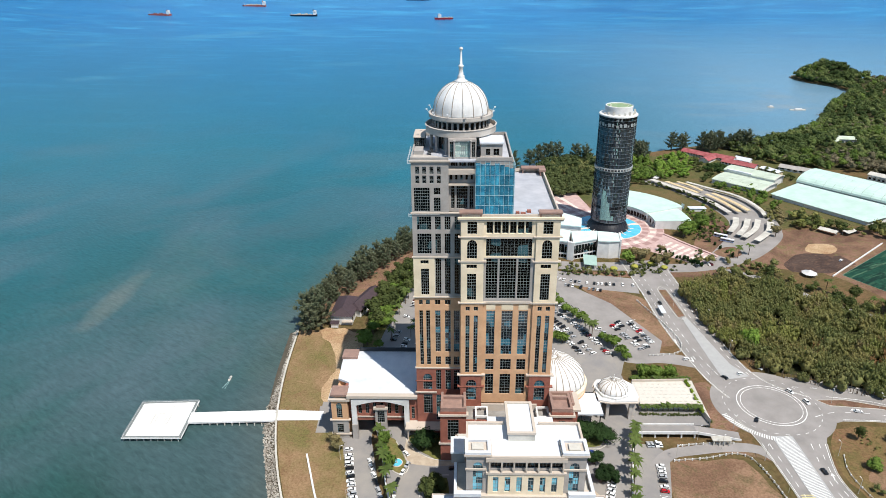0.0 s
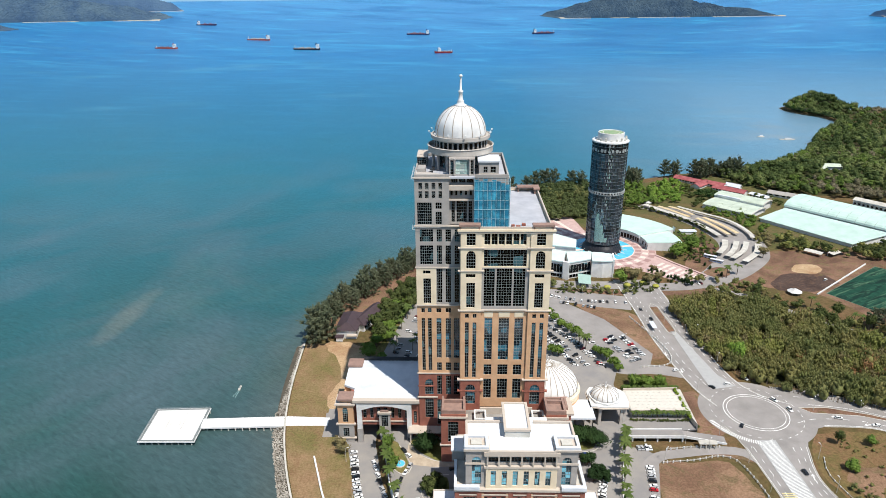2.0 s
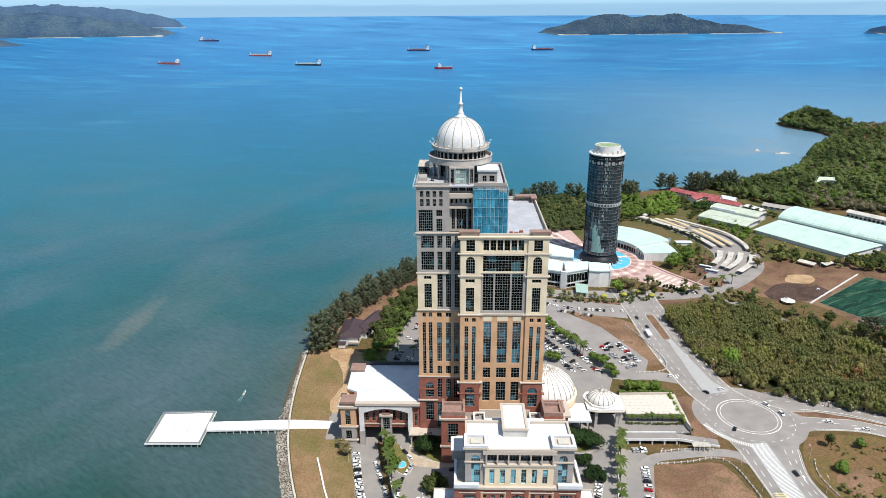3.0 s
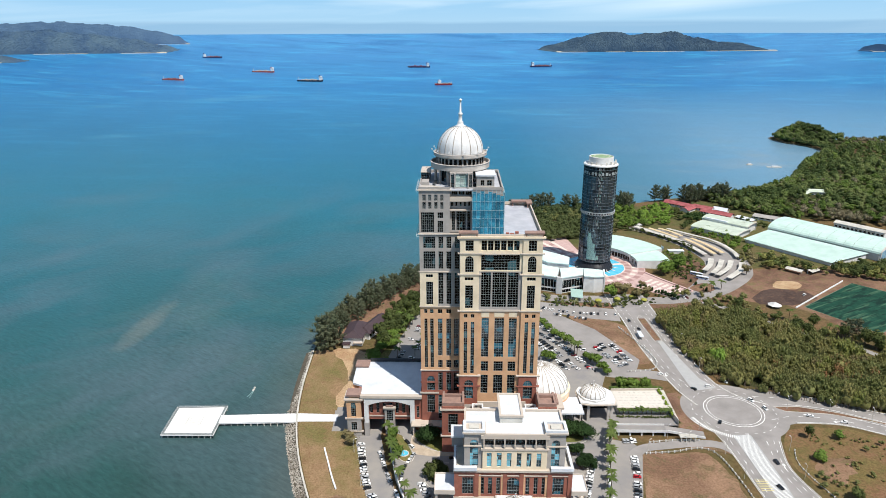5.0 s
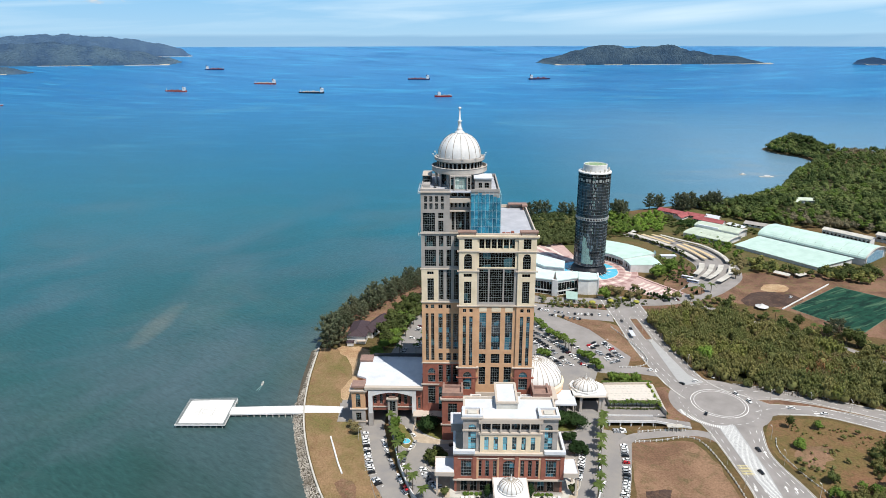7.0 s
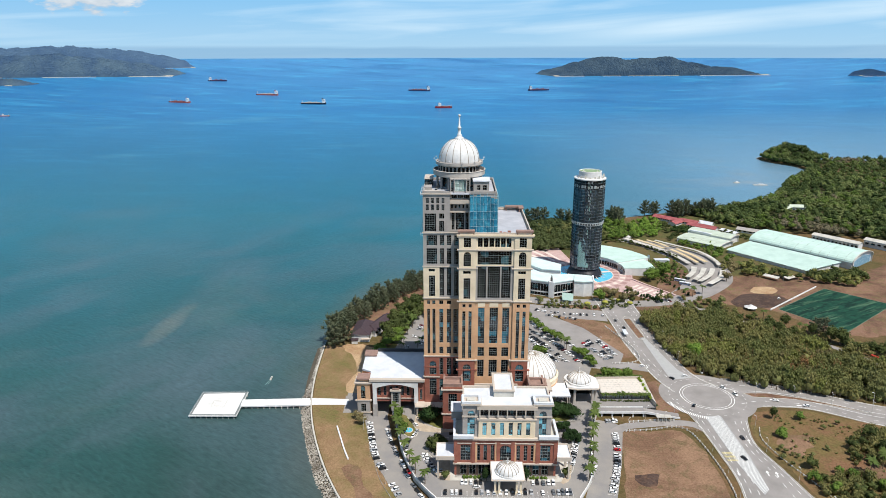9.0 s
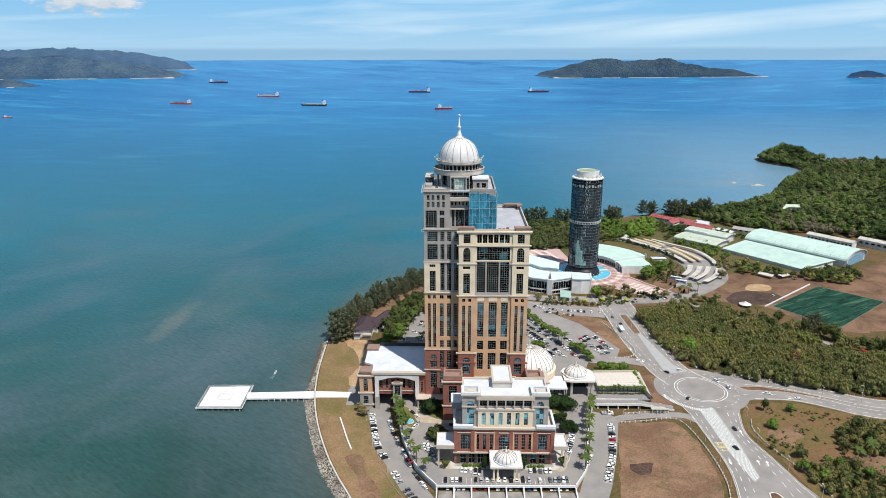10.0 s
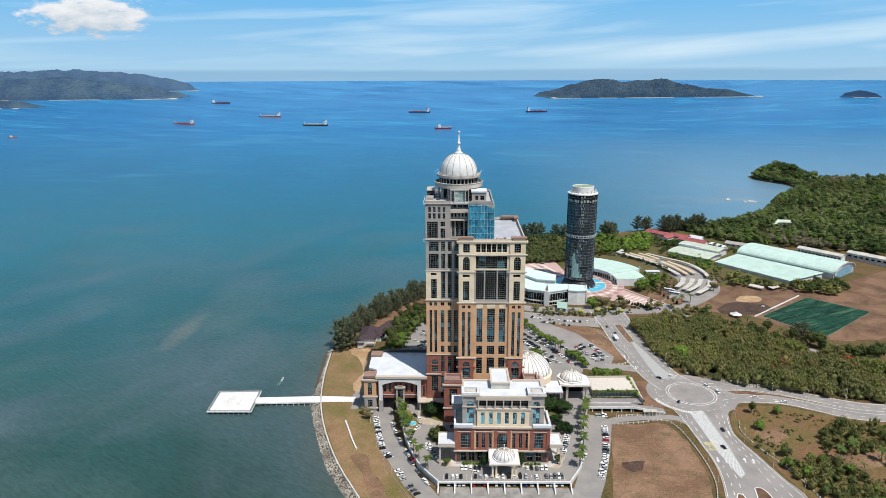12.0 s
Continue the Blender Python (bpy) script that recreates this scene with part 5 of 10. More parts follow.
for k in range(2):
    x = 9.0 + k * 30.4
    part("terrace_frame", Shape().box(x, 254.6, 28.6, x + 6.4, 255.4, 29.4).box(x, 262.0, 28.6, x + 6.4, 262.8, 29.4).box(x, 255.4, 28.6, x + 0.8, 262.0, 29.4).box(x + 5.6, 255.4, 28.6, x + 6.4, 262.0, 29.4).box(x + 0.1, 254.7, 26.5, x + 0.7, 255.3, 28.6).box(x + 5.7, 254.7, 26.5, x + 6.3, 255.3, 28.6).box(x + 0.1, 262.1, 26.5, x + 0.7, 262.7, 28.6).box(x + 5.7, 262.1, 26.5, x + 6.3, 262.7, 28.6), M_WHITE, WING, "open white concrete roof frame")

# ---- front administration building ----
FOOT = -0.4        # the front building is drawn 4 m low and lifted into place below
FB = thing("administration_building", (28.6, 236, DECK), "grey and brick civic building with a white roof", "civic building")
part("core", Shape().box(0.8, 215.2, FOOT, 56.6, 251, 22.6), M_BRICK, FB)
part("core", Shape().box(5, 215.5, 22, 53.2, 233.6, 43.4), M_GREY, FB)
A = Facade(FB, 0, 212.4)
A.wall("ground_floor_wall", M_DARKSTONE, 0.4, 57.0, FOOT, 7.4, [(3 + i * 5.2, 6.6 + i * 5.2, FOOT + 0.3, 6.6, 2, 2) for i in range(3)] + [(39.2 + i * 5.2, 42.8 + i * 5.2, FOOT + 0.3, 6.6, 2, 2) for i in range(3)] + [(18.5, 22.6, FOOT + 0.3, 6.8, 2, 2, True), (35.0, 39.0, FOOT + 0.3, 6.8, 2, 2, True)], -0.3)
holes = []
for a, b, n, arch in ((3.2, 8.8, 4, False), (12.6, 14.2, 1, False), (16.2, 18.2, 2, False), (20.3, 22.2, 2, False), (25.2, 32.0, 5, True), (35.0, 36.9, 2, False), (39.0, 41.0, 2, False), (43.0, 44.6, 1, False), (48.4, 54.0, 4, False)):
    holes.append((a, b, 9.4, 19.4, n, 5, arch, M_GLASSB if n > 3 else M_GLASS))
A.wall("brick_wall", M_BRICK, -0.3, 57.6, 7.4, 23.2, holes)
for a, b in ((11.2, 24.0), (33.2, 46.0)):
    A.band("cream_panel", M_TAN, a, a + 1.2, 8.6, 21.6, 0.2, 0)
    A.band("cream_panel", M_TAN, b - 1.2, b, 8.6, 21.6, 0.2, 0)
for x in (-0.3, 9.8, 24.0, 32.2, 46.2, 56.4):
    A.band("pilaster", M_BRICK, x, x + 1.2, 7.6, 22.8, 0.45, 0)
A.band("base_course", M_TRIM, -0.3, 57.6, 7.2, 8.0, 0.9, 1.0)
A.band("string_course", M_TRIM, -0.3, 57.6, 20.4, 20.9, 0.35, 0.1)
A.band("ledge", M_TRIM, -0.3, 57.6, 23.0, 24.2, 0.9, 3.4, "pale terrace ledge")
side_faces(FB, -0.3, 57.6, 212.6, 252, [(M_BRICK, FOOT, 23.0, 4)], "rlb")
part("terrace_roof", Shape().box(0.5, 215.6, 22.8, 56.8, 251.6, 23.6), M_CONCRETE, FB, "pale grey lower roof terrace")
for a, b in ((-1.0, 10.5), (47.2, 58.4)):
    part("terrace_parapet", Shape().box(a, 210.9, 24.2, b, 212.9, 26.0).box(a if a < 0 else b - 1.3, 212.9, 24.2, a + 1.3 if a < 0 else b, 230, 26.0), M_ROOF, FB, "white terrace parapet")
part("terrace_house", Shape().box(-2.2, 232, 23.6, 3.8, 242, 29.2), M_GREY, FB)
part("terrace_house_roof", Shape().box(-2.6, 231.6, 29.2, 4.2, 242.4, 30.0), M_ROOF, FB)
C = Facade(FB, 0, 213.2)
C.wall("upper_wall", M_CREAM, 13.2, 45.0, 24.2, 35.6, [(15.4 + i * 4.9, 17.7 + i * 4.9, 25.6, 33.6, 2, 4, False, M_GLASSC) for i in range(6)], 0.5)
C.wall("loggia_wall", M_GREY, 13.2, 45.0, 35.6, 43.6, [(14.4 + i * 5.1, 18.8 + i * 5.1, 37.2, 41.4, 3, 2) for i in range(6)], -0.9, 1.4)
C.band("ledge", M_TRIM, 13.2, 45.0, 35.2, 36.2, 0.9, 0.6)
for i in range(7):
    part("loggia_post", Shape().box(13.5 + i * 5.1, 212.4, 36.2, 14.1 + i * 5.1, 213.0, 42.0), M_TRIM, FB)
C.band("cornice", M_TRIM, 13.2, 45.0, 41.8, 43.8, 0.9, 2.0)
for x in (4.2, 44.4):
    T = Facade(FB, 0, 213.6)
    part("corner_tower", Shape().box(x + 0.5, 214.8, 24.2, x + 9.1, 222, 44.4), M_GREY, FB)
    T.wall("corner_tower_wall", M_GREY, x, x + 9.6, 24.2, 45.0, [(x + 2.7, x + 6.9, 25.4, 40.6, 4, 8, True, M_GLASSC)])
    for key, yaw, ox, oy in (("r", 90, x + 9.6, 213.8), ("l", -90, x, 222.4)):
        Facade(FB, ox, oy, yaw).wall("corner_tower_wall", M_GREY, 0, 8.6, 24.2, 45.0, [])
    T.band("string_course", M_TRIM, x, x + 9.6, 36.6, 37.4, 0.4, 0.2)
    T.band("cornice", M_TRIM, x, x + 9.6, 44.2, 45.2, 1.0, 9.0)
    s = Shape().box(x - 0.6, 212.8, 45.2, x + 10.2, 214.2, 46.4).box(x - 0.6, 220.6, 45.2, x + 10.2, 222, 46.4).box(x - 0.6, 214.2, 45.2, x + 0.8, 220.6, 46.4).box(x + 8.8, 214.2, 45.2, x + 10.2, 220.6, 46.4)
    part("tower_curb", s, M_ROOF, FB, "white roof curb")
    part("tower_hatch", Shape().box(x + 2.4, 215.4, 45.2, x + 7.2, 219.4, 46.0), M_CONCRETE, FB)
side_faces(FB, 4.6, 53.6, 214.6, 234, [(M_GREY, 24.2, 43.6, 3)], "rlb")
part("roof", Shape().box(4.6, 213.8, 43.0, 53.6, 234, 44.0), M_ROOF, FB, "flat white roof membrane")
s = Shape().box(4.2, 233.4, 44.0, 20.8, 234.4, 45.2).box(36, 233.4, 44.0, 54.0, 234.4, 45.2).box(4.2, 222, 44.0, 5.2, 233.4, 45.2).box(53.0, 222, 44.0, 54.0, 233.4, 45.2).box(14, 212.4, 43.8, 44.4, 213.4, 44.5)
part("roof_parapet", s, M_TRIM, FB)
part("back_wing", Shape().box(14, 234, 23.6, 44, 246, 38.0), M_GREY, FB)
part("back_roof", Shape().box(14, 234.4, 38.0, 44, 246, 38.6), M_ROOF, FB)
part("roof_house", Shape().box(22.0, 223.0, 43.8, 33.4, 244, 47.6), M_CONCRETE, FB)
part("roof_house_top", Shape().box(22.8, 223.8, 47.6, 32.6, 243.2, 47.9), M_ROOF, FB)
s = Shape().box(21.6, 222.6, 47.4, 33.8, 223.8, 48.5).box(21.6, 243.2, 47.4, 33.8, 244.4, 48.5).box(21.6, 223.8, 47.4, 22.8, 243.2, 48.5).box(32.6, 223.8, 47.4, 33.8, 243.2, 48.5)
part("roof_house_curb", s, M_TRIM, FB)
# side canopies
for a, b in ((-10.4, -0.6), (57.9, 65.4)):
    s = Shape().box(a, 209.2, 12.6, b, 222.6, 13.6)
    part("side_canopy", s, M_ROOF, FB, "white flat side canopy")
    part("canopy_rim", Shape().box(a - 0.4, 208.8, 11.8, b + 0.3, 209.3, 14.2).box(a - 0.4, 222.5, 11.8, b + 0.3, 223, 14.2).box(a - 0.4 if a < 0 else b, 209.3, 11.8, a if a < 0 else b + 0.4, 222.5, 14.2), M_TRIM, FB)
    x = a + 0.8 if a < 0 else b - 0.8
    for y in (210, 221.6):
        part("canopy_column", Shape().box(x - 0.5, y - 0.5, FOOT, x + 0.5, y + 0.5, 12.6), M_TRIM, FB)

FB.location = FB.location + Vector((-0.2, -8.2, 4.0))


def ribbed_dome(parent, cx, cy, z, r, h, ribs, finial, clamp=None, n=48, power=1.0, octagon=False):
    prof = [(r * math.cos(radians(a)) ** power, z + h * math.sin(radians(a))) for a in range(0, 88, 6)] + [(0.25, z + h)]
    s = Shape().lathe(prof, cx, cy, 8 if octagon else n)
    k = Shape()
    out = []
    for i in range(ribs):
        a = 2 * math.pi * i / ribs
        q = Shape()
        for (r1, z1), (r2, z2) in zip(prof, prof[1:-1]):
            q.beam((cx + (r1 + 0.06) * math.cos(a), cy + (r1 + 0.06) * math.sin(a), z1), (cx + (r2 + 0.06) * math.cos(a), cy + (r2 + 0.06) * math.sin(a), z2 + 0.05), 0.3, 0.25)
        out.append(q)
    if clamp:
        for q in [s] + out:
            q.v = [(max(v[0], clamp), v[1], v[2]) for v in q.v]
        out = [q for q in out if max(v[0] for v in q.v) > clamp + 1]
    part("dome", s, M_WHITE, parent, "white ribbed dome", not octagon)
    for q in out:
        part("dome_rib", q, rib_mat, parent)
    part("finial", Shape().lathe([(0.9, z + h - 0.3), (0.7, z + h + 0.4), (0.3, z + h + 0.8), (0.2, z + h + finial - 0.6), (0.35, z + h + finial - 0.3), (0.0, z + h + finial)], cx, cy, 10), M_WHITE, parent)


# front porch
POR = thing("domed_porch", (29, 190, DECK), "white domed porch on four pale columns", "porch")
ribbed_dome(POR, 29, 190.4, 14.4, 6.4, 4.6, 16, 3.4)
part("drum", Shape().lathe([(6.9, 13.6), (6.9, 14.5)], 29, 190.4, 48), M_WHITE, POR)
part("slab", Shape().box(20.2, 183.2, 12.2, 37.8, 199.6, 13.6), M_WHITE, POR, "white porch roof slab")
part("slab_edge", Shape().box(19.7, 182.7, 12.7, 38.3, 200.1, 13.2), M_TRIM, POR)
for x in (22, 24.2, 33.8, 36):
    for y in (184.6, 196):
        part("column", Shape().box(x - 0.55, y - 0.55, DECK, x + 0.55, y + 0.55, 12.2).box(x - 0.8, y - 0.8, DECK, x + 0.8, y + 0.8, DECK + 1.4), M_CREAM, POR)
part("link", Shape().box(22.5, 199.6, 9.6, 35.5, 203.0, 10.4), M_WHITE, POR)
POR.location = POR.location + Vector((0, 3.6, 0))

# round hall beside the tower
RH = thing("domed_hall", (53, 300, DECK), "round cream hall with a wide white ribbed dome", "hall")
s = Shape().lathe([(18.6, DECK), (18.6, 19.0), (19.2, 19.2), (19.2, 20.6), (18.2, 20.8), (17.6, 21.6)], 53, 300, 64, cap=False)
s.v = [(max(v[0], 46.9), v[1], v[2]) for v in s.v]
part("drum", s, M_CREAM, RH, "cream banded round wall", False)
for z in (9.0, 12.5, 16.0):
    q = Shape().lathe([(18.6, z), (18.85, z), (18.85, z + 0.7), (18.6, z + 0.7)], 53, 300, 64, cap=False)
    q.v = [(max(v[0], 46.9), v[1], v[2]) for v in q.v]
    part("band", q, M_TAN, RH)
ribbed_dome(RH, 53, 300, 21.2, 17.8, 13.6, 28, 5.5, clamp=46.9)
part("link_wing", Shape().box(46.9, 268, DECK, 62, 284, 23.6), M_BRICK, RH)
Facade(RH, 0, 268).wall("link_wall", M_BRICK, 46.9, 62, DECK, 23.6, [(50, 53, 12, 20, 3, 5), (55.5, 59, 12, 20, 3, 5)], 0.7)
Facade(RH, 0, 268).band("cornice", M_TRIM, 46.9, 62, 23.2, 24.4, 1.4, 14)
part("roof_curb", Shape().box(48.5, 270, 24.4, 60.5, 271.2, 26).box(48.5, 279, 24.4, 60.5, 280.2, 26).box(59.3, 271.2, 24.4, 60.5, 279, 26), M_RUST, RH, "faded pink-brown roof curb")
CAN = thing("entrance_canopy", (68, 284, DECK), "flat white entrance canopy on slim posts", "canopy")
part("roof", Shape().box(59.5, 274.8, 14.6, 77.2, 293, 15.6), M_ROOF, CAN)
for x in (61, 66, 71, 76):
    for y in (276, 291.5):
        part("post", Shape().box(x - 0.25, y - 0.25, DECK, x + 0.25, y + 0.25, 14.6), M_DARKMETAL, CAN)
PC = thing("porte_cochere", (87, 288, DECK), "domed drive-through canopy with an octagonal white roof", "porte cochere")
part("roof", Shape().prism([(77.6, 280), (84, 278.4), (98.6, 279), (100, 283), (99.6, 294), (95, 299), (80, 298.6), (77.4, 294)], 15.2, 16.4, True), M_WHITE, PC, "white roof slab")
part("roof_edge", Shape().prism([(77, 279.6), (84, 277.8), (99, 278.4), (100.6, 283), (100.2, 294.4), (95.4, 299.6), (79.6, 299.2), (76.8, 294.2)], 15.0, 15.6, True), M_TRIM, PC)
part("drum", Shape().lathe([(9.4, 16.4), (9.4, 17.6), (8.4, 17.8)], 87, 288.4, 8), M_WHITE, PC)
ribbed_dome(PC, 87, 288.4, 17.8, 8.0, 5.6, 16, 3.6)
for x, y in ((79, 281.5), (83, 280), (95.5, 280.6), (98, 283), (79, 295), (97, 295.5)):
    part("column", Shape().box(x - 0.8, y - 0.8, DECK, x + 0.8, y + 0.8, 15.2), M_STONE, PC)
# added dark sheet that stands in for shade under the roof slab
part("entrance_glass", Shape().box(78.6, 294.0, DECK, 98.0, 294.6, 15.2), M_GLASS, PC, "dark glass sheet added as shade below the canopy")
PC.location = PC.location + Vector((-1.0, 6.0, 0))
setting("terrace_block", Shape().prism([(102.4, 294.4), (134.8, 294.8), (137, 281.5), (138, 317.5), (102.4, 316.6)], 0, TERRACE), M_CONCRETE, "raised pale terrace block", "terrace")
setting("plaza_paving", Shape().sheet([(103, 295.5), (133.5, 296), (134, 316), (104, 315)], TERRACE + 0.06), surface("plaza_concrete", srgb(206, 198, 187), 0.85, vary=0.07, scale=0.2, fine=1.2, spec=0.2), "cream paved upper terrace", "pavement")
joints = Shape()
for k in range(9):
    joints.box(104 + k * 3.4, 296.2, TERRACE + 0.06, 104.12 + k * 3.4, 315, TERRACE + 0.08)
for k in range(6):
    joints.box(103.5, 297 + k * 3.4, TERRACE + 0.06, 133.6, 297.12 + k * 3.4, TERRACE + 0.08)
dots = Shape()
for k in range(9):
    for q in range(6):
        x, y = 106.2 + k * 3.2 + (1.6 if q % 2 else 0), 297.6 + q * 3.2
        dots.box(x - 0.7, y - 0.35, TERRACE + 0.06, x + 0.7, y + 0.35, TERRACE + 0.1)
setting("paving_squares", dots, M_CONCRETE, "rows of small grey squares in the paving", "pavement")
setting("paving_joints", joints, M_CONCRETE, "thin joints in the cream paving", "pavement")
setting("plaza_wall", Shape().ribbon([(102.6, 316), (136, 317.2)], 0.6, TERRACE, TERRACE + 1.4).ribbon([(102.6, 294.6), (134.5, 295)], 0.4, TERRACE, TERRACE + 0.5), M_TRIM, "low pale terrace wall", "wall")

# ---- pier, seawall, boulders ----
M_JETTY = surface("jetty_concrete", srgb(224, 223, 220), 0.85, vary=0.1, scale=0.12, fine=1.2, second=srgb(204, 203, 199), spec=0.2)
M_GRATE = surface("grey_grating", srgb(132, 136, 133), 0.7, vary=0.15, scale=0.6, fine=3.0, second=srgb(104, 110, 108))
PIER = thing("jetty", (-165, 288, SEA_Z), "white concrete jetty with a square platform on piles", "jetty")
part("platform", Shape().prism([(-183.8, 302.6), (-150.8, 304.4), (-149.0, 271.4), (-181.8, 271)], -0.55, 0.1, True), M_JETTY, PIER, "white concrete platform")
edge = [(-183.4, 302.2), (-151.2, 304.0), (-149.4, 271.8), (-181.4, 271.4)]
mid = (-166.4, 287.4)
toward = lambda p, k: (p[0] + (mid[0] - p[0]) * k, p[1] + (mid[1] - p[1]) * k)
for k0, k1, mat, z, label in ((0.0, 0.085, M_GRATE, 0.13, "grey metal grating along the edge"), (0.70, 0.73, M_CONCRETE, 0.12, ""), (0.82, 0.845, M_CONCRETE, 0.12, "")):
    for p, q in zip(edge, edge[1:] + edge[:1]):
        a, b, c, d = toward(p, k0), toward(q, k0), toward(q, k1), toward(p, k1)
        part("grating" if label else "deck_marking", Shape().sheet([a, b, c, d], z), mat, PIER, label)
slab = Shape()
for i in range(1, 8):
    s = i / 8
    for (p, q), (u, v) in (((edge[0], edge[1]), (edge[3], edge[2])), ((edge[0], edge[3]), (edge[1], edge[2]))):
        a = toward((p[0] + (q[0] - p[0]) * s, p[1] + (q[1] - p[1]) * s), 0.085)
        b = toward((u[0] + (v[0] - u[0]) * s, u[1] + (v[1] - u[1]) * s), 0.085)
        slab.flat([a, b], 0.09, 0.115)
part("deck_joints", slab, M_CONCRETE, PIER)
part("walkway", Shape().prism([(-151.5, 293.2), (-100.2, 296.2), (-76, 295.2), (-76, 287.4), (-98.3, 287.0), (-150.5, 284.4)], -0.9, 0.14, True), M_JETTY, PIER, "white concrete walkway")
for i in range(9):
    for j in range(8):
        x, y = -181.5 + i * 3.8, 272.2 + j * 4.3
        if i in (0, 8) or j in (0, 7):
            part("support_post", Shape().lathe([(0.35, -6), (0.35, -0.5)], x, y, 8), M_CONCRETE, PIER)
for i in range(12):
    for y in (285.6, 292.4):
        part("support_post", Shape().lathe([(0.35, -6), (0.35, -0.9)], -147 + i * 4.2, y, 8), M_CONCRETE, PIER)
rails = [[(-183.4, 302.2), (-151.2, 304.0)], [(-151.2, 304.0), (-150.6, 293.4)], [(-149.8, 284.2), (-149.4, 271.8)], [(-149.4, 271.8), (-181.4, 271.4)], [(-181.4, 271.4), (-183.4, 302.2)]]
for (ax, ay), (bx, by) in rails:
    s = Shape()
    n = max(2, int(math.dist((ax, ay), (bx, by)) / 2.0))
    for k in range(n + 1):
        x, y = ax + (bx - ax) * k / n, ay + (by - ay) * k / n
        s.box(x - 0.07, y - 0.07, 0.1, x + 0.07, y + 0.07, 1.2)
    for z in (0.65, 1.15):
        s.beam((ax, ay, z), (bx, by, z), 0.09)
    part("railing", s, M_MULLION, PIER)
setting("seawall", Shape().ribbon([p for p in wall_line if p[1] > 0], 1.0, -3, 0.55), M_CONCRETE, "low pale concrete seawall", "seawall")
rng = random.Random(5)
M_ROCK = surface("shore_rock", srgb(172, 166, 154), 0.9, vary=0.22, scale=0.08, fine=2.0, second=srgb(122, 114, 103), island=0.6, spec=0.2)


def boulder_shape(s, x, y, z, r, rng):
    n = len(s.v)
    pts = [(0, 0, 1), (0.9, 0, 0.2), (0.28, 0.86, 0.2), (-0.73, 0.53, 0.2), (-0.73, -0.53, 0.2), (0.28, -0.86, 0.2), (0, 0, -1)]
    a = rng.uniform(0, 6.28)
    for px, py, pz in pts:
        k = r * rng.uniform(0.75, 1.25)
        s.v.append((x + k * (px * math.cos(a) - py * math.sin(a)), y + k * (px * math.sin(a) + py * math.cos(a)), z + 0.75 * k * pz))
    for i in range(5):
        j = 1 + (i + 1) % 5
        s.f.append((n, n + 1 + i, n + j))
        s.f.append((n + 6, n + j, n + 1 + i))


rocks = Shape()
for a, b in zip(wall_line, wall_line[1:]):
    if b[1] < 60 or a[1] > 424:
        continue
    L = math.dist(a, b)
    tx, ty = (b[0] - a[0]) / L, (b[1] - a[1]) / L
    for k in range(int(L * 13)):
        s, q = rng.random(), rng.random() ** 0.9
        width = 4.0 + 2.2 * noise.noise((a[1] * 0.02, 4.4, 0.0)) + (1.6 if a[1] < 300 else 0.4)
        d = 0.7 + q * max(2.5, width)
        boulder_shape(rocks, a[0] + (b[0] - a[0]) * s - ty * d, a[1] + (b[1] - a[1]) * s + tx * d, 0.1 - 2.7 * q ** 0.8, rng.uniform(0.28, 0.68), rng)
for a, b in zip(north_line, north_line[1:]):
    for k in range(int(math.dist(a, b) * 0.7)):
        s = rng.random()
        boulder_shape(rocks, a[0] + (b[0] - a[0]) * s + rng.uniform(-3, 2), a[1] + (b[1] - a[1]) * s + rng.uniform(-1, 4), rng.uniform(-2.6, -1), rng.uniform(0.6, 1.6), rng)
ob = part("shore_boulders", rocks, M_ROCK)
tagged(ob, "grey and tan boulders piled along the shore", "boulders", kind="stuff")
revet = Shape()
wl = [p for p in wall_line if p[1] > 40]
out_l = offset(wl, 8.5)
for i in range(len(wl) - 1):
    revet.quad((*wl[i], -0.3), (*wl[i + 1], -0.3), (*out_l[i + 1], -3.4), (*out_l[i], -3.4))
setting("shore_slope", revet, surface("mud_shore", srgb(92, 84, 70), 0.9, vary=0.3, scale=0.2), "muddy slope beneath the boulders", "shore")
s = Shape()
wl2 = [(-78.2, 259.5), (-73.5, 246), (-69, 233), (-65.0, 223)]
s.ribbon(smooth_line(wl2, 2), 0.9, 0, 0.8)
tagged(part("low_wall", s, M_WHITE), "low white wall on the dry lawn", "wall", kind="structure")
fence = Shape().ribbon(smooth_line([(-58, 262), (-52, 235), (-44, 205), (-30, 178), (-18, 158), (0, 130)], 4), 0.25, 0, 0.35)
setting("boundary_wall", fence, M_APRON, "thin weathered boundary kerb beside the car lane", "wall")

# shore lodge with a brown hipped roof
LODGE = thing("shore_lodge", (-80, 414, 0), "white shore lodge with brown pitched roofs", "house")
M_BROWN = surface("brown_roof_tile", srgb(70, 56, 60), 0.8, vary=0.15, scale=0.4, fine=2.5, second=srgb(60, 48, 52))


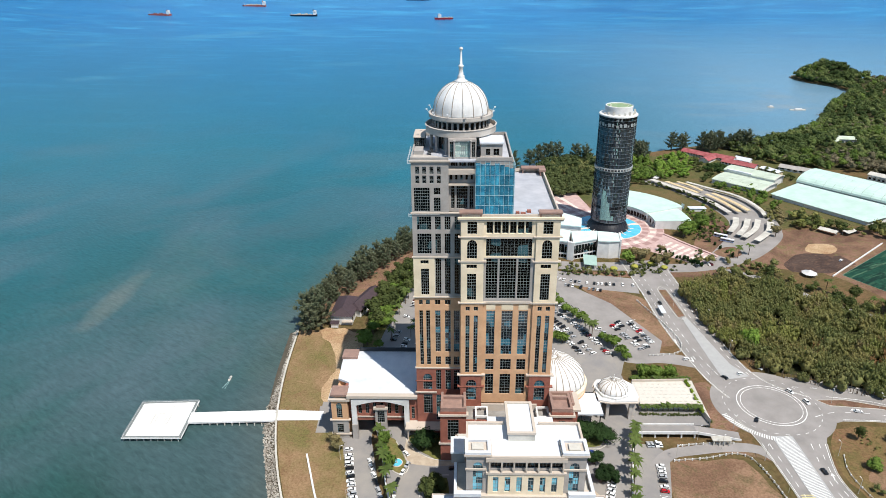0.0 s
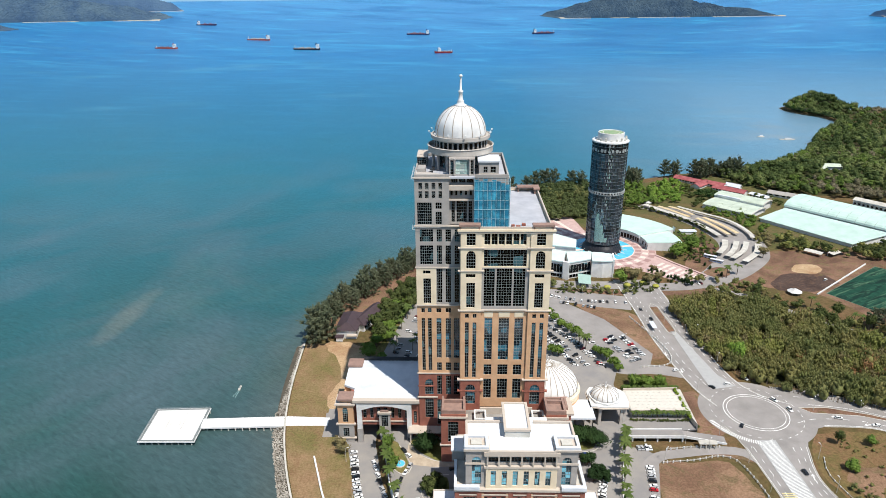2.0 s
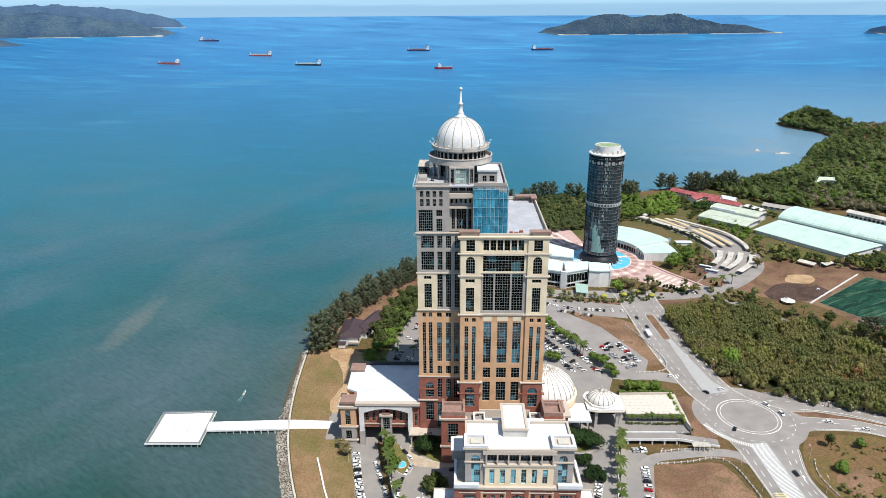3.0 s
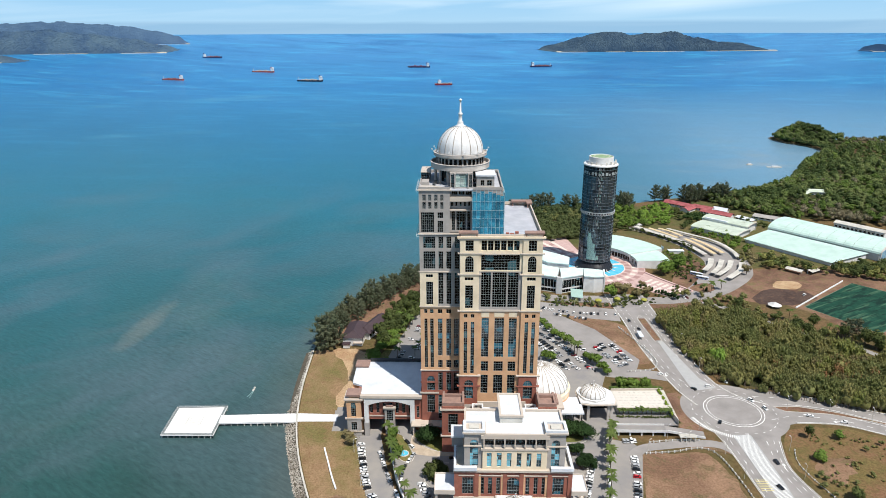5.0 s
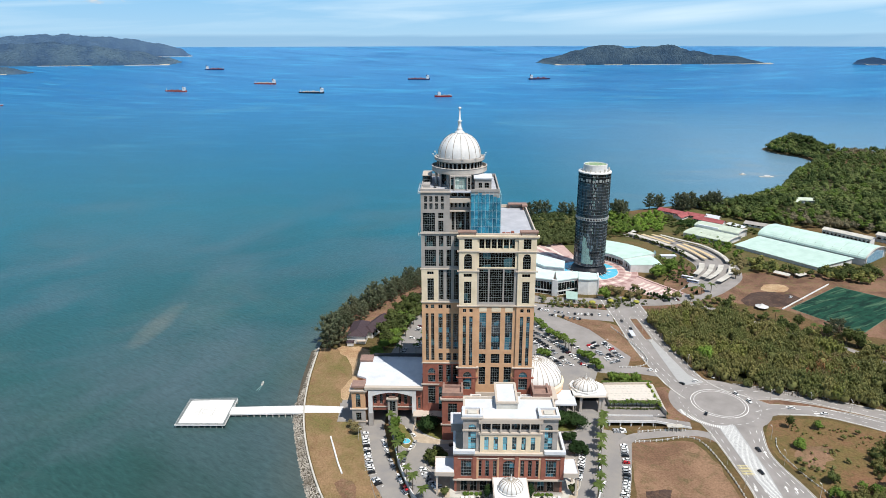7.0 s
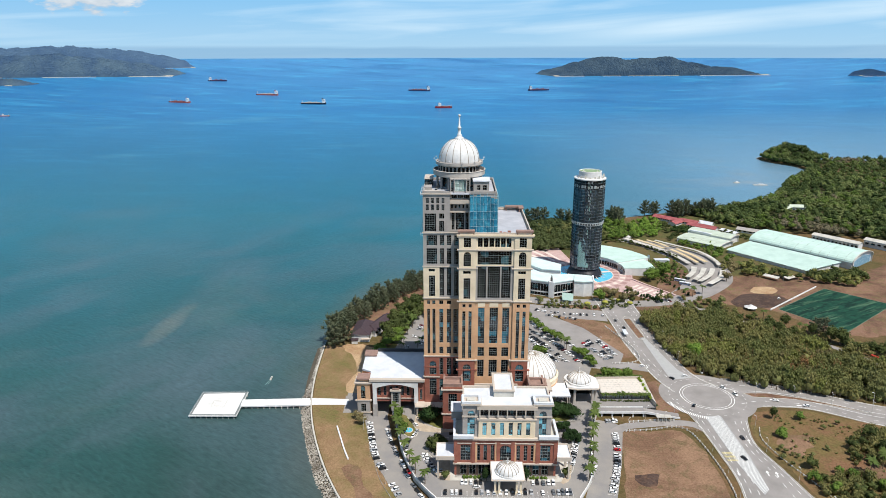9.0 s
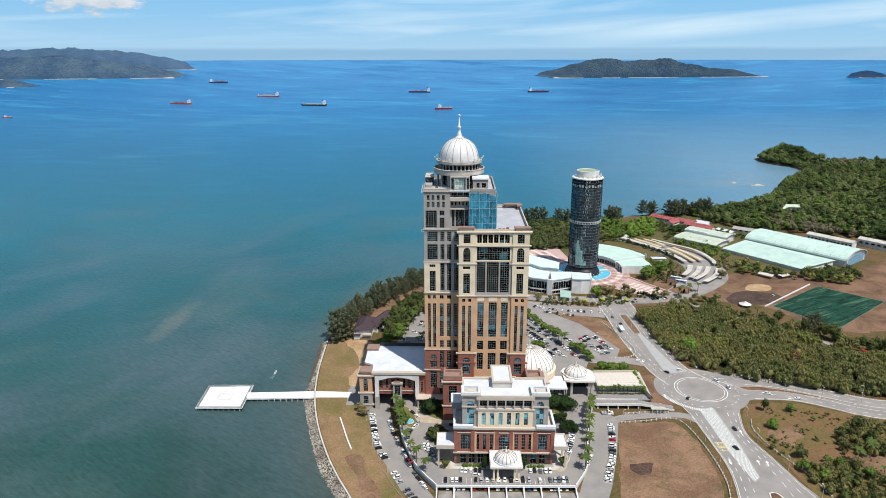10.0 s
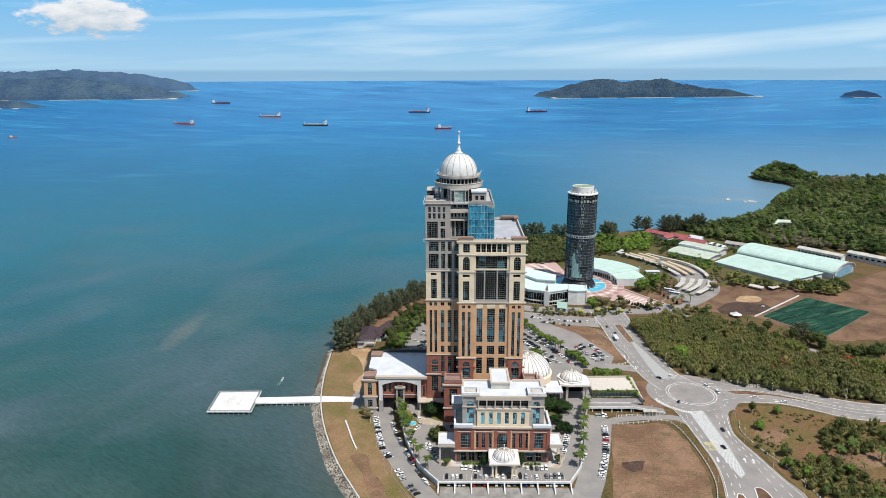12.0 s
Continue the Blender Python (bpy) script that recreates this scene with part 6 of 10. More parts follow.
def gable_block(parent, cx, cy, w, l, zw, zr, yaw, roof_mat, wall_mat, hip=0.0, eave=1.0, bays=4):
    """A pitched-roof block; l runs along the ridge."""
    m = pose(cx, cy, 0, 0, 0, yaw)
    t = lambda x, y, z: m @ Vector((x, y, z))
    s = Shape()
    v = [t(x, y, z) for z in (0, zw) for x, y in ((-l / 2, -w / 2), (l / 2, -w / 2), (l / 2, w / 2), (-l / 2, w / 2))]
    s.add(v, ((0, 1, 5, 4), (1, 2, 6, 5), (2, 3, 7, 6), (3, 0, 4, 7)))
    if not hip:
        s.add([t(-l / 2, -w / 2, zw), t(-l / 2, w / 2, zw), t(-l / 2, 0, zr - 0.3)], ((0, 2, 1),))
        s.add([t(l / 2, -w / 2, zw), t(l / 2, w / 2, zw), t(l / 2, 0, zr - 0.3)], ((0, 1, 2),))
    part("wall", s, wall_mat, parent)
    L, Wd = l / 2 + eave, w / 2 + eave
    drop = zw - (zr - zw) * eave / (w / 2)
    for sgn in (-1, 1):
        r = Shape()
        e = [(-L, sgn * Wd, drop), (L, sgn * Wd, drop), (L - hip, 0, zr), (-L + hip, 0, zr)]
        r.add([t(*p) for p in e] + [t(p[0], p[1], p[2] - 0.3) for p in e], ((0, 1, 2, 3), (7, 6, 5, 4), (0, 4, 5, 1), (1, 5, 6, 2), (3, 7, 4, 0)))
        part("roof_slope", r, roof_mat, parent)
        if hip:
            r = Shape()
            e = [(sgn * L, -Wd, drop), (sgn * L, Wd, drop), (sgn * (L - hip), 0, zr)]
            r.add([t(*p) for p in e], ((0, 1, 2),))
            part("roof_slope", r, roof_mat, parent)
        for k in range(bays):
            x = -l / 2 + l * (k + 0.5) / bays
            g = Shape()
            yy = sgn * (w / 2 + 0.04)
            g.add([t(x - l / bays * 0.28, yy, zw * 0.35), t(x + l / bays * 0.28, yy, zw * 0.35), t(x + l / bays * 0.28, yy, zw * 0.8), t(x - l / bays * 0.28, yy, zw * 0.8)], ((0, 1, 2, 3),))
            part("window", g, M_GLASS, parent)


gable_block(LODGE, -80.6, 406, 15, 28, 7.4, 11.2, 86, M_BROWN, M_WHITE, 6.0, bays=5)
gable_block(LODGE, -68.2, 420, 11, 34, 6.4, 9.8, 67, M_BROWN, M_WHITE, 3.0, bays=7)
part("porch", Shape().box(-88.4, 387.6, 0, -83.4, 391.6, 3.2), M_WHITE, LODGE)
part("porch_roof", Shape().box(-89.0, 387.0, 3.2, -82.8, 391.6, 3.6), M_BROWN, LODGE)
part("balcony", Shape().box(-80.6, 389.4, 2.9, -73.4, 391.6, 3.9), M_TRIM, LODGE)

# ---- round glass tower and its plaza ----
TX, TY = 142.3, 576.0
M_TUN = glazing("mirror_glass_wall", srgb(84, 100, 112), rough=0.12, spec=0.7, tint=srgb(128, 148, 156), share=0.10, metal=0.75, scale=0.42)
M_MINT = surface("mint_roof", srgb(191, 214, 202), 0.55, vary=0.08, scale=0.1, fine=0.8, second=srgb(176, 201, 189))
M_PINK = surface("pink_paving", srgb(190, 163, 156), 0.85, vary=0.1, scale=0.2, fine=1.2, second=srgb(176, 148, 142))
M_PALE = surface("pale_paving", srgb(216, 200, 188), 0.85, vary=0.08, scale=0.2, fine=1.2)
M_POOL = surface("pool_water", srgb(96, 190, 214), 0.12, vary=0.06, scale=0.2, fine=1.0, second=srgb(76, 172, 204), spec=0.5)
M_BLACK = surface("black_stone", srgb(40, 40, 44), 0.35, vary=0.15, scale=0.4)
RT = thing("round_tower", (TX, TY, 0), "round mirror-glass tower on a flared black base", "office tower")
M_TUNDARK = glazing("dark_mirror_glass", srgb(40, 48, 54), rough=0.10, spec=0.6, tint=srgb(96, 112, 118), share=0.14, metal=0.55, scale=0.5)
M_SILL = surface("dull_grey_sill", srgb(104, 112, 116), 0.4, metal=0.3, vary=0.1, scale=0.4)
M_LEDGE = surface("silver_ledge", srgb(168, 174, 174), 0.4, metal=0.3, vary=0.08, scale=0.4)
RR, FLOOR, NSIDE = 16.2, 3.27, 72
on_rim = lambda r, a, z: (TX + r * math.cos(radians(a)), TY + r * math.sin(radians(a)), z)
prng = random.Random(11)
column_turn = [prng.gauss(0, 0.11) for _ in range(NSIDE)]
part("inner_wall", Shape().lathe([(RR - 0.5, 9.5), (RR - 0.5, 108)], TX, TY, NSIDE, cap=False), M_DARKMETAL, RT)
for k in range(30):
    z = 9.6 + k * FLOOR
    if 58.0 < z < 60.9:
        continue
    skin = Shape()
    for q in range(NSIDE):
        a0, a1 = 5 * q + 0.12, 5 * q + 4.88
        lean, turn = prng.gauss(0, 0.05), column_turn[q] + prng.gauss(0, 0.035)
        skin.quad(on_rim(RR + lean - turn, a0, z + 0.25), on_rim(RR + lean + turn, a1, z + 0.25), on_rim(RR - lean + turn, a1, z + FLOOR - 0.04), on_rim(RR - lean - turn, a0, z + FLOOR - 0.04))
    part("glass_storey", skin, M_TUNDARK if k in (4, 27, 28) else M_TUN, RT)
    part("floor_ledge", Shape().lathe([(RR - 0.3, z), (RR + 0.26, z), (RR + 0.26, z + 0.22), (RR - 0.3, z + 0.3)], TX, TY, NSIDE, cap=False), M_SILL, RT)
for k in range(24):
    a = 15 * k + 4
    part("vertical_fin", Shape().beam(on_rim(RR + 0.12, a, 9.6), on_rim(RR + 0.12, a, 58.4), 0.22).beam(on_rim(RR + 0.12, a, 61.8), on_rim(RR + 0.12, a, 107.6), 0.22), M_DARKMETAL, RT)
part("waist_ring", Shape().lathe([(RR - 0.4, 58.4), (RR + 0.2, 58.6), (RR + 0.2, 59.2), (RR - 1.0, 59.4), (RR - 1.0, 60.9), (RR + 0.8, 61.1), (RR + 0.8, 61.7), (RR - 0.4, 61.9)], TX, TY, NSIDE, cap=False), M_LEDGE, RT, "recessed silver waist ring")
bracket = mesh_of("bracket", Shape().box(-0.3, -0.9, 0, 0.3, 0.6, 2.2), M_WHITE)
for k in range(36):
    part("bracket", bracket, None, RT, at=pose(TX, TY, 59.3, 0, 0, k * 10) @ pose(0, -RR + 0.1, 0))
part("soffit", Shape().lathe([(8.0, 9.4), (RR + 0.2, 9.5)], TX, TY, NSIDE, cap=False), M_DARKMETAL, RT)
part("base", Shape().lathe([(19.4, 0.4), (19.0, 2.0), (17.0, 5.4), (14.6, 8.4), (14.0, 9.6)], TX, TY, NSIDE, cap=False), M_BLACK, RT, "flared black stone base", True)
for k in range(36):
    a = 10 * k
    part("base_rib", Shape().beam(on_rim(19.3, a, 1.0), on_rim(17.1, a, 5.5), 0.28).beam(on_rim(17.1, a, 5.5), on_rim(14.4, a, 9.2), 0.28), M_DARKMETAL, RT)
    if k % 2 == 0:
        part("base_fin", Shape().beam(on_rim(19.0, a, 2.4), on_rim(21.6, a, 0.6), 0.4, 0.5), M_PALE, RT, "pale sloping fin over the pool")
# pale panels paint a stepped reflection onto the lower glass wall
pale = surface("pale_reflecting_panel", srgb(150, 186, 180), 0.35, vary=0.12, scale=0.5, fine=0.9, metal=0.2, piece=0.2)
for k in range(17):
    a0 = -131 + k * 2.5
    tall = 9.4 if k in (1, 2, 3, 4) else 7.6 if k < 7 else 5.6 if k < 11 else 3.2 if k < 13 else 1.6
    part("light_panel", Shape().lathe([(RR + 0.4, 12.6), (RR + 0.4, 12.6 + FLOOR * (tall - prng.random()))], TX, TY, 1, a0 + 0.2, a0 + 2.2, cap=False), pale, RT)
# scattered pale panels paint a column of glints down the glass
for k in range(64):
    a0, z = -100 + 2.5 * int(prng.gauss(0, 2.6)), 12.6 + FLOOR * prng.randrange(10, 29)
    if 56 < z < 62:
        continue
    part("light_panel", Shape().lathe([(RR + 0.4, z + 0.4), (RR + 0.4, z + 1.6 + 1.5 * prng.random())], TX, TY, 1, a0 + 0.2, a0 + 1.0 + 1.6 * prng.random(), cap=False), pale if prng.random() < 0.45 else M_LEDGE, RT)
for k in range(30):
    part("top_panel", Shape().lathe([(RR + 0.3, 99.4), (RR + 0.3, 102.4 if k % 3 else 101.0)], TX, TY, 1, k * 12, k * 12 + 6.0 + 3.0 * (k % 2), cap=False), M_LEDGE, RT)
part("roof_rim", Shape().lathe([(RR - 0.2, 107.4), (RR + 0.7, 107.6), (RR + 0.7, 108.6), (RR, 109.1), (11.0, 109.1)], TX, TY, NSIDE, cap=False), M_WHITE, RT, "white roof rim")
for k in range(28):
    a = k * 360 / 28
    part("rim_window", Shape().lathe([(RR + 0.4, 105.0), (RR + 0.4, 107.0)], TX, TY, 2, a, a + 8.0, cap=False), M_GLASS, RT)
part("roof_drum", Shape().lathe([(12.0, 109.1), (12.0, 115.8), (11.4, 116.0), (11.2, 115.4), (10.8, 115.3)], TX, TY, 48, cap=False), M_WHITE, RT, "white drum on the roof")
part("helipad", Shape().lathe([(0.01, 115.4), (11.0, 115.4)], TX, TY, 48, cap=False), surface("green_roof_pad", srgb(118, 146, 104), 0.8, vary=0.12, second=srgb(134, 152, 120)), RT, "green landing pad")
part("pad_ring", Shape().lathe([(7.4, 115.43), (7.9, 115.43)], TX, TY, 48, cap=False), M_PALE, RT)
for k in range(9):
    a = 200 + k * 20
    part("roof_unit", Shape().box(*[c - 0.7 for c in on_rim(14.2, a, 0)[:2]], 109.1, *[c + 0.7 for c in on_rim(14.2, a, 0)[:2]], 110.6 + 0.8 * (k % 3)), M_CONCRETE, RT)


def sector(r0, r1, a0, a1, z, n=24, cx=TX, cy=TY):
    s = Shape()
    for k in range(n):
        a, b = radians(a0 + (a1 - a0) * k / n), radians(a0 + (a1 - a0) * (k + 1) / n)
        s.quad((cx + r0 * math.cos(a), cy + r0 * math.sin(a), z), (cx + r1 * math.cos(a), cy + r1 * math.sin(a), z), (cx + r1 * math.cos(b), cy + r1 * math.sin(b), z), (cx + r0 * math.cos(b), cy + r0 * math.sin(b), z))
    return s


def curved_hall(parent, r0, r1, a0, a1, zi, zo, n=14, cx=TX, cy=TY, windows="", lip=1.0, cover=M_MINT):
    """A hall on a curved plan: roof, outer and inner wall, ends."""
    p = lambda r, a, z: (cx + r * math.cos(radians(a)), cy + r * math.sin(radians(a)), z)
    for k in range(n):
        a, b = a0 + (a1 - a0) * k / n, a0 + (a1 - a0) * (k + 1) / n
        r = Shape().add([p(r0 - lip, a, zi), p(r1 + lip, a, zo), p(r1 + lip, b, zo), p(r0 - lip, b, zi), p(r0 - lip, a, zi - 0.6), p(r1 + lip, a, zo - 0.6), p(r1 + lip, b, zo - 0.6), p(r0 - lip, b, zi - 0.6)],
                        ((0, 1, 2, 3), (0, 4, 5, 1), (1, 5, 6, 2), (2, 6, 7, 3), (3, 7, 4, 0), (7, 6, 5, 4)))
        part("roof_panel", r, cover, parent)
    w = Shape()
    for k in range(n):
        a, b = a0 + (a1 - a0) * k / n, a0 + (a1 - a0) * (k + 1) / n
        w.quad(p(r1, a, 0), p(r1, b, 0), p(r1, b, zo - 0.5), p(r1, a, zo - 0.5))
        w.quad(p(r0, b, 0), p(r0, a, 0), p(r0, a, zi - 0.5), p(r0, b, zi - 0.5))
    for a in (a0, a1):
        w.quad(p(r0, a, 0), p(r1, a, 0), p(r1, a, zo - 0.5), p(r0, a, zi - 0.5))
    part("wall", w, M_WHITE, parent)
    for k in range(n):
        if windows and windows[k % len(windows)] != ".":
            g = Shape()
            a, b = a0 + (a1 - a0) * (k + 0.08) / n, a0 + (a1 - a0) * (k + 0.92) / n
            if windows[k % len(windows)] == "o":
                g.quad(p(r1 + 0.06, a, 1.0), p(r1 + 0.06, b, 1.0), p(r1 + 0.06, b, zo * 0.72), p(r1 + 0.06, a, zo * 0.72))
            else:
                g.quad(p(r0 - 0.06, b, 1.0), p(r0 - 0.06, a, 1.0), p(r0 - 0.06, a, zi * 0.6), p(r0 - 0.06, b, zi * 0.6))
            part("window", g, M_GLASS, parent)


M_PALEMINT = surface("pale_mint_roof", srgb(208, 222, 218), 0.5, vary=0.06, scale=0.12, fine=1.0, second=srgb(192, 212, 206))
HL = thing("curved_hall", (100, 520, 0), "faceted white hall with a pale mint metal roof", "hall", "halls round the glass tower")


def facet_hall(parent, front, back, zf, zb, glass=(), lip=0.8):
    """Roof panels, walls and glazed bays between a front and a back line of corners."""
    for k in range(len(front) - 1):
        a, b, c, d = front[k], front[k + 1], back[k + 1], back[k]
        top = [(*a, zf), (*b, zf), (*c, zb), (*d, zb)]
        r = Shape().add([*top, *[(x, y, z - 0.9) for x, y, z in top]], ((0, 1, 2, 3), (7, 6, 5, 4), (0, 4, 5, 1), (1, 5, 6, 2), (2, 6, 7, 3), (3, 7, 4, 0)))
        part("roof_panel", r, M_PALEMINT, parent)
        u = (Vector(b) - Vector(a)).normalized(); n = Vector((u.y, -u.x))
        pa, pb = Vector(a) - n * lip, Vector(b) - n * lip
        w = Shape().quad((*pa, 0), (*pb, 0), (*pb, zf - 0.9), (*pa, zf - 0.9)).quad((*c, 0), (*d, 0), (*d, zb - 0.9), (*c, zb - 0.9))
        if k == 0:
            w.quad((*d, 0), (*pa, 0), (*pa, zf - 0.9), (*d, zb - 0.9))
        if k == len(front) - 2:
            w.quad((*pb, 0), (*c, 0), (*c, zb - 0.9), (*pb, zf - 0.9))
        part("wall", w, M_WHITE, parent)
        if k in glass:
            m = max(3, int((pb - pa).length / 2.6))
            for i in range(m):
                for z0, z1 in ((0.8, 3.6), (5.2, zf - 3.2)):
                    p, q = pa + (pb - pa) * ((i + 0.04) / m) + n * 0.08, pa + (pb - pa) * ((i + 0.96) / m) + n * 0.08
                    part("window", Shape().quad((*p, z0), (*q, z0), (*q, z1), (*p, z1)), M_GLASS, parent)


facet_hall(HL, [(50, 548), (62, 528), (76.9, 509), (93, 503)], [(66, 566), (76, 548), (88, 532), (99, 526)], 16, 16.6, (0, 1, 2))
facet_hall(HL, [(97, 500.4), (118.5, 509.5)], [(99, 525.6), (121.8, 526)], 16, 16.6, (0,))
facet_hall(HL, [(118.5, 505.0), (128, 503.2), (137.4, 504.4)], [(121.8, 525.6), (131, 524), (139, 521)], 16.2, 16.4)
facet_hall(HL, [(76, 549), (88, 533), (108, 527.4)], [(72, 580), (86, 570), (111.5, 546)], 20, 20.6)
part("fin_wall", Shape().prism([(92.4, 505), (92.8, 501.2), (97.6, 499.0), (98.4, 501.4), (94.4, 503.4), (93.8, 505)], 0, 16.4), M_WHITE, HL, "tall white fin wall")
part("fin_wall", Shape().prism([(137.2, 504.6), (138.4, 504.4), (141, 521), (139.4, 521.4)], 0, 17.0), M_WHITE, HL)
canopy = [(106, 501, 5.4), (117, 498, 5.4), (114, 481, 4.2), (104, 484, 4.2)]
part("low_roof", Shape().add(canopy + [(x, y, z - 0.4) for x, y, z in canopy], ((0, 3, 2, 1), (4, 5, 6, 7), (3, 7, 6, 2), (0, 4, 7, 3), (1, 2, 6, 5))), surface("green_canopy", srgb(158, 184, 174), 0.6, vary=0.1, fine=1.0), HL, "pale green entrance canopy")
for x, y in ((104.6, 485), (109.4, 483.6), (113.4, 482.2)):
    part("post", Shape().box(x - 0.2, y - 0.2, 0, x + 0.2, y + 0.2, 4.0), M_WHITE, HL)
HR = thing("curved_hall", (200, 615, 0), "wide curved white hall with mint roofs in two levels", "hall", "halls round the glass tower")
curved_hall(HR, 42, 81, 18, 76, 9.5, 11.5, 12, windows="i")
curved_hall(HR, 44, 75, -6, 18, 8.0, 9.5, 6, windows="i.")
part("roof_ridge", Shape().lathe([(82, 9), (82, 14)], TX, TY, 2, 17, 20, cap=False), M_WHITE, HR)
M_ROSE = surface("rose_paving", srgb(156, 124, 119), 0.85, vary=0.12, scale=0.2, fine=1.2, second=srgb(156, 126, 120))
setting("plaza", sector(31, 52, 0, 360, 0.12, 72), M_PINK, "pink paved ring round the pool", "pavement")
rose, cream = Shape(), Shape()
for k in range(24):
    a = k * 15
    for q, r0, r1 in ((rose, 32.4, 38.0), (cream, 39.2, 44.4), (rose, 45.4, 51.0)):
        t = sector(r0, r1, a + (0 if q is rose else 7.5), a + (9 if q is rose else 15), 0.15, 3)
        q.add(t.v, t.f)
setting("plaza_stripes", cream, M_PALE, "pale stripes in the plaza paving", "pavement")
setting("plaza_rose", rose, M_ROSE, "dusky rose bands in the plaza paving", "pavement")
setting("plaza_west", sector(52, 99, 98, 182, 0.1, 16), M_PINK, "pink paving behind the curved hall", "pavement")
t, t2 = Shape(), Shape()
for k in range(9):
    q = sector(54, 97, 110 + k * 7.6, 113 + k * 7.6, 0.13, 2); t.add(q.v, q.f)
    q = sector(60, 66, 113.4 + k * 7.6, 117 + k * 7.6, 0.13, 2); t2.add(q.v, q.f)
    q = sector(76, 83, 113.4 + k * 7.6, 117 + k * 7.6, 0.13, 2); t2.add(q.v, q.f)
setting("plaza_west_bands", t, M_PALE, "pale bands in the pink paving", "pavement")
setting("plaza_west_rose", t2, M_ROSE, "dusky rose squares in the pink paving", "pavement")
u, n_ = Vector((0.66, -0.75)), Vector((0.75, 0.66))
base = Vector((TX, TY)) + u * 36
walk_s, stripe = Shape(), Shape()
c0 = lambda d, w: tuple(base + u * d + n_ * w)
walk_s.sheet([c0(0, -22), c0(66, -13), c0(68, 15), c0(30, 20), c0(0, 26)], 0.09)
for k in range(7):
    for w0, w1 in ((-11, 1), (3, 13)):
        stripe.sheet([c0(24 + k * 6, w0), c0(27 + k * 6, w0), c0(27 + k * 6, w1), c0(24 + k * 6, w1)], 0.13)
setting("promenade", walk_s, M_PINK, "pink paved promenade leading from the round tower", "pavement")
setting("promenade_stripes", stripe, M_PALE, "pale stripes across the promenade", "pavement")
setting("promenade_wall", Shape().ribbon([c0(10, 24), c0(30, 20), c0(68, 15)], 2.2, 0, 0.9).ribbon([c0(68, 15), c0(66, -13)], 0.8, 0, 0.4), M_PINK, "low pink edging wall of the promenade", "wall")
setting("pool", sector(19, 31, 0, 360, 0.35, 64), M_POOL, "bright turquoise ring pool", "pool")
setting("pool_rim", Shape().lathe([(31, 0), (31, 0.55), (31.6, 0.55), (31.6, 0)], TX, TY, 64, cap=False), M_PALE, "pale rim of the ring pool", "pool")
br = Shape()
for k in range(16):
    a = k * 22.5 + 8
    q = sector(19, 24 if k % 4 else 31.4, a, a + (2.6 if k % 4 else 9), 0.5, 3)
    br.add(q.v, q.f)
setting("pool_bridges", br, M_PALE, "pale ribs and bridges over the pool", "bridge")

# ---- halls, school and houses farther off ----


def barrel(parent, a, b, half, z0, rise, mat, end=True, seg=14):
    a, b = Vector(a), Vector(b)
    u = (b - a).normalized(); n = Vector((-u.y, u.x))
    prof = [(half * math.cos(math.pi * i / seg), z0 + rise * math.sin(math.pi * i / seg)) for i in range(seg + 1)]
    L = (b - a).length
    m = max(2, int(L / 9))
    for k in range(m):
        p, q = a + u * (L * k / m), a + u * (L * (k + 1) / m - 0.15)
        s = Shape()
        for (w, z), (w2, z2) in zip(prof, prof[1:]):
            s.quad((*(p + n * w), z), (*(q + n * w), z), (*(q + n * w2), z2), (*(p + n * w2), z2))
        part("roof_sheet", s, mat, parent, "", True)
    w = Shape()
    for sg in (-1, 1):
        p, q = a + n * (half - 1) * sg, b + n * (half - 1) * sg
        w.quad((*p, 0), (*q, 0), (*q, z0), (*p, z0))
    for p in (a + u * 1.5, b - u * 1.5):
        v = [(*(p + n * half), 0)] + [(*(p + n * x), z - 0.2) for x, z in prof] + [(*(p - n * half), 0)]
        w.add(v, (tuple(range(len(v))),))
    part("wall", w, M_WHITE, parent)
    rim = Shape()
    for (w1, z1), (w2, z2) in zip(prof, prof[1:]):
        rim.beam((*(b + n * w1), z1), (*(b + n * w2), z2), 1.2, 0.8)
    part("rim", rim, M_CONCRETE, parent)


SH = thing("sports_hall", (425, 660, 0), "large hall with a curved pale green metal roof", "sports hall", "green-roofed halls")
barrel(SH, (392, 706), (468, 610), 27, 8, 8.5, M_MINT)
part("end_glazing", Shape().add([(451.5, 598.6, 0.2), (485.5, 625.6, 0.2), (485.5, 625.6, 8.4), (468.6, 612.2, 13.0), (451.5, 598.6, 8.4)], ((0, 1, 2, 3, 4),)), surface("blue_end_glazing", srgb(92, 140, 170), 0.3, vary=0.25, scale=0.4, second=srgb(150, 182, 196)), SH, "blue glazed gable end")
SH2 = thing("sports_hall", (375, 625, 0), "lower lean-to hall with a ribbed pale green roof", "sports hall", "green-roofed halls")
lean_a, lean_b = [(369, 682), (436, 596)], [(331, 660), (388, 578)]
for k in range(22):
    q0, q1 = k / 22, (k + 0.94) / 22
    at = lambda line, q: tuple(Vector(line[0]).lerp(Vector(line[1]), q))
    part("roof_sheet", Shape().quad((*at(lean_b, q0), 4.0), (*at(lean_b, q1), 4.0), (*at(lean_a, q1), 8.6), (*at(lean_a, q0), 8.6)).quad((*at(lean_b, q0), 3.7), (*at(lean_a, q0), 8.3), (*at(lean_a, q1), 8.3), (*at(lean_b, q1), 3.7)), M_MINT, SH2)
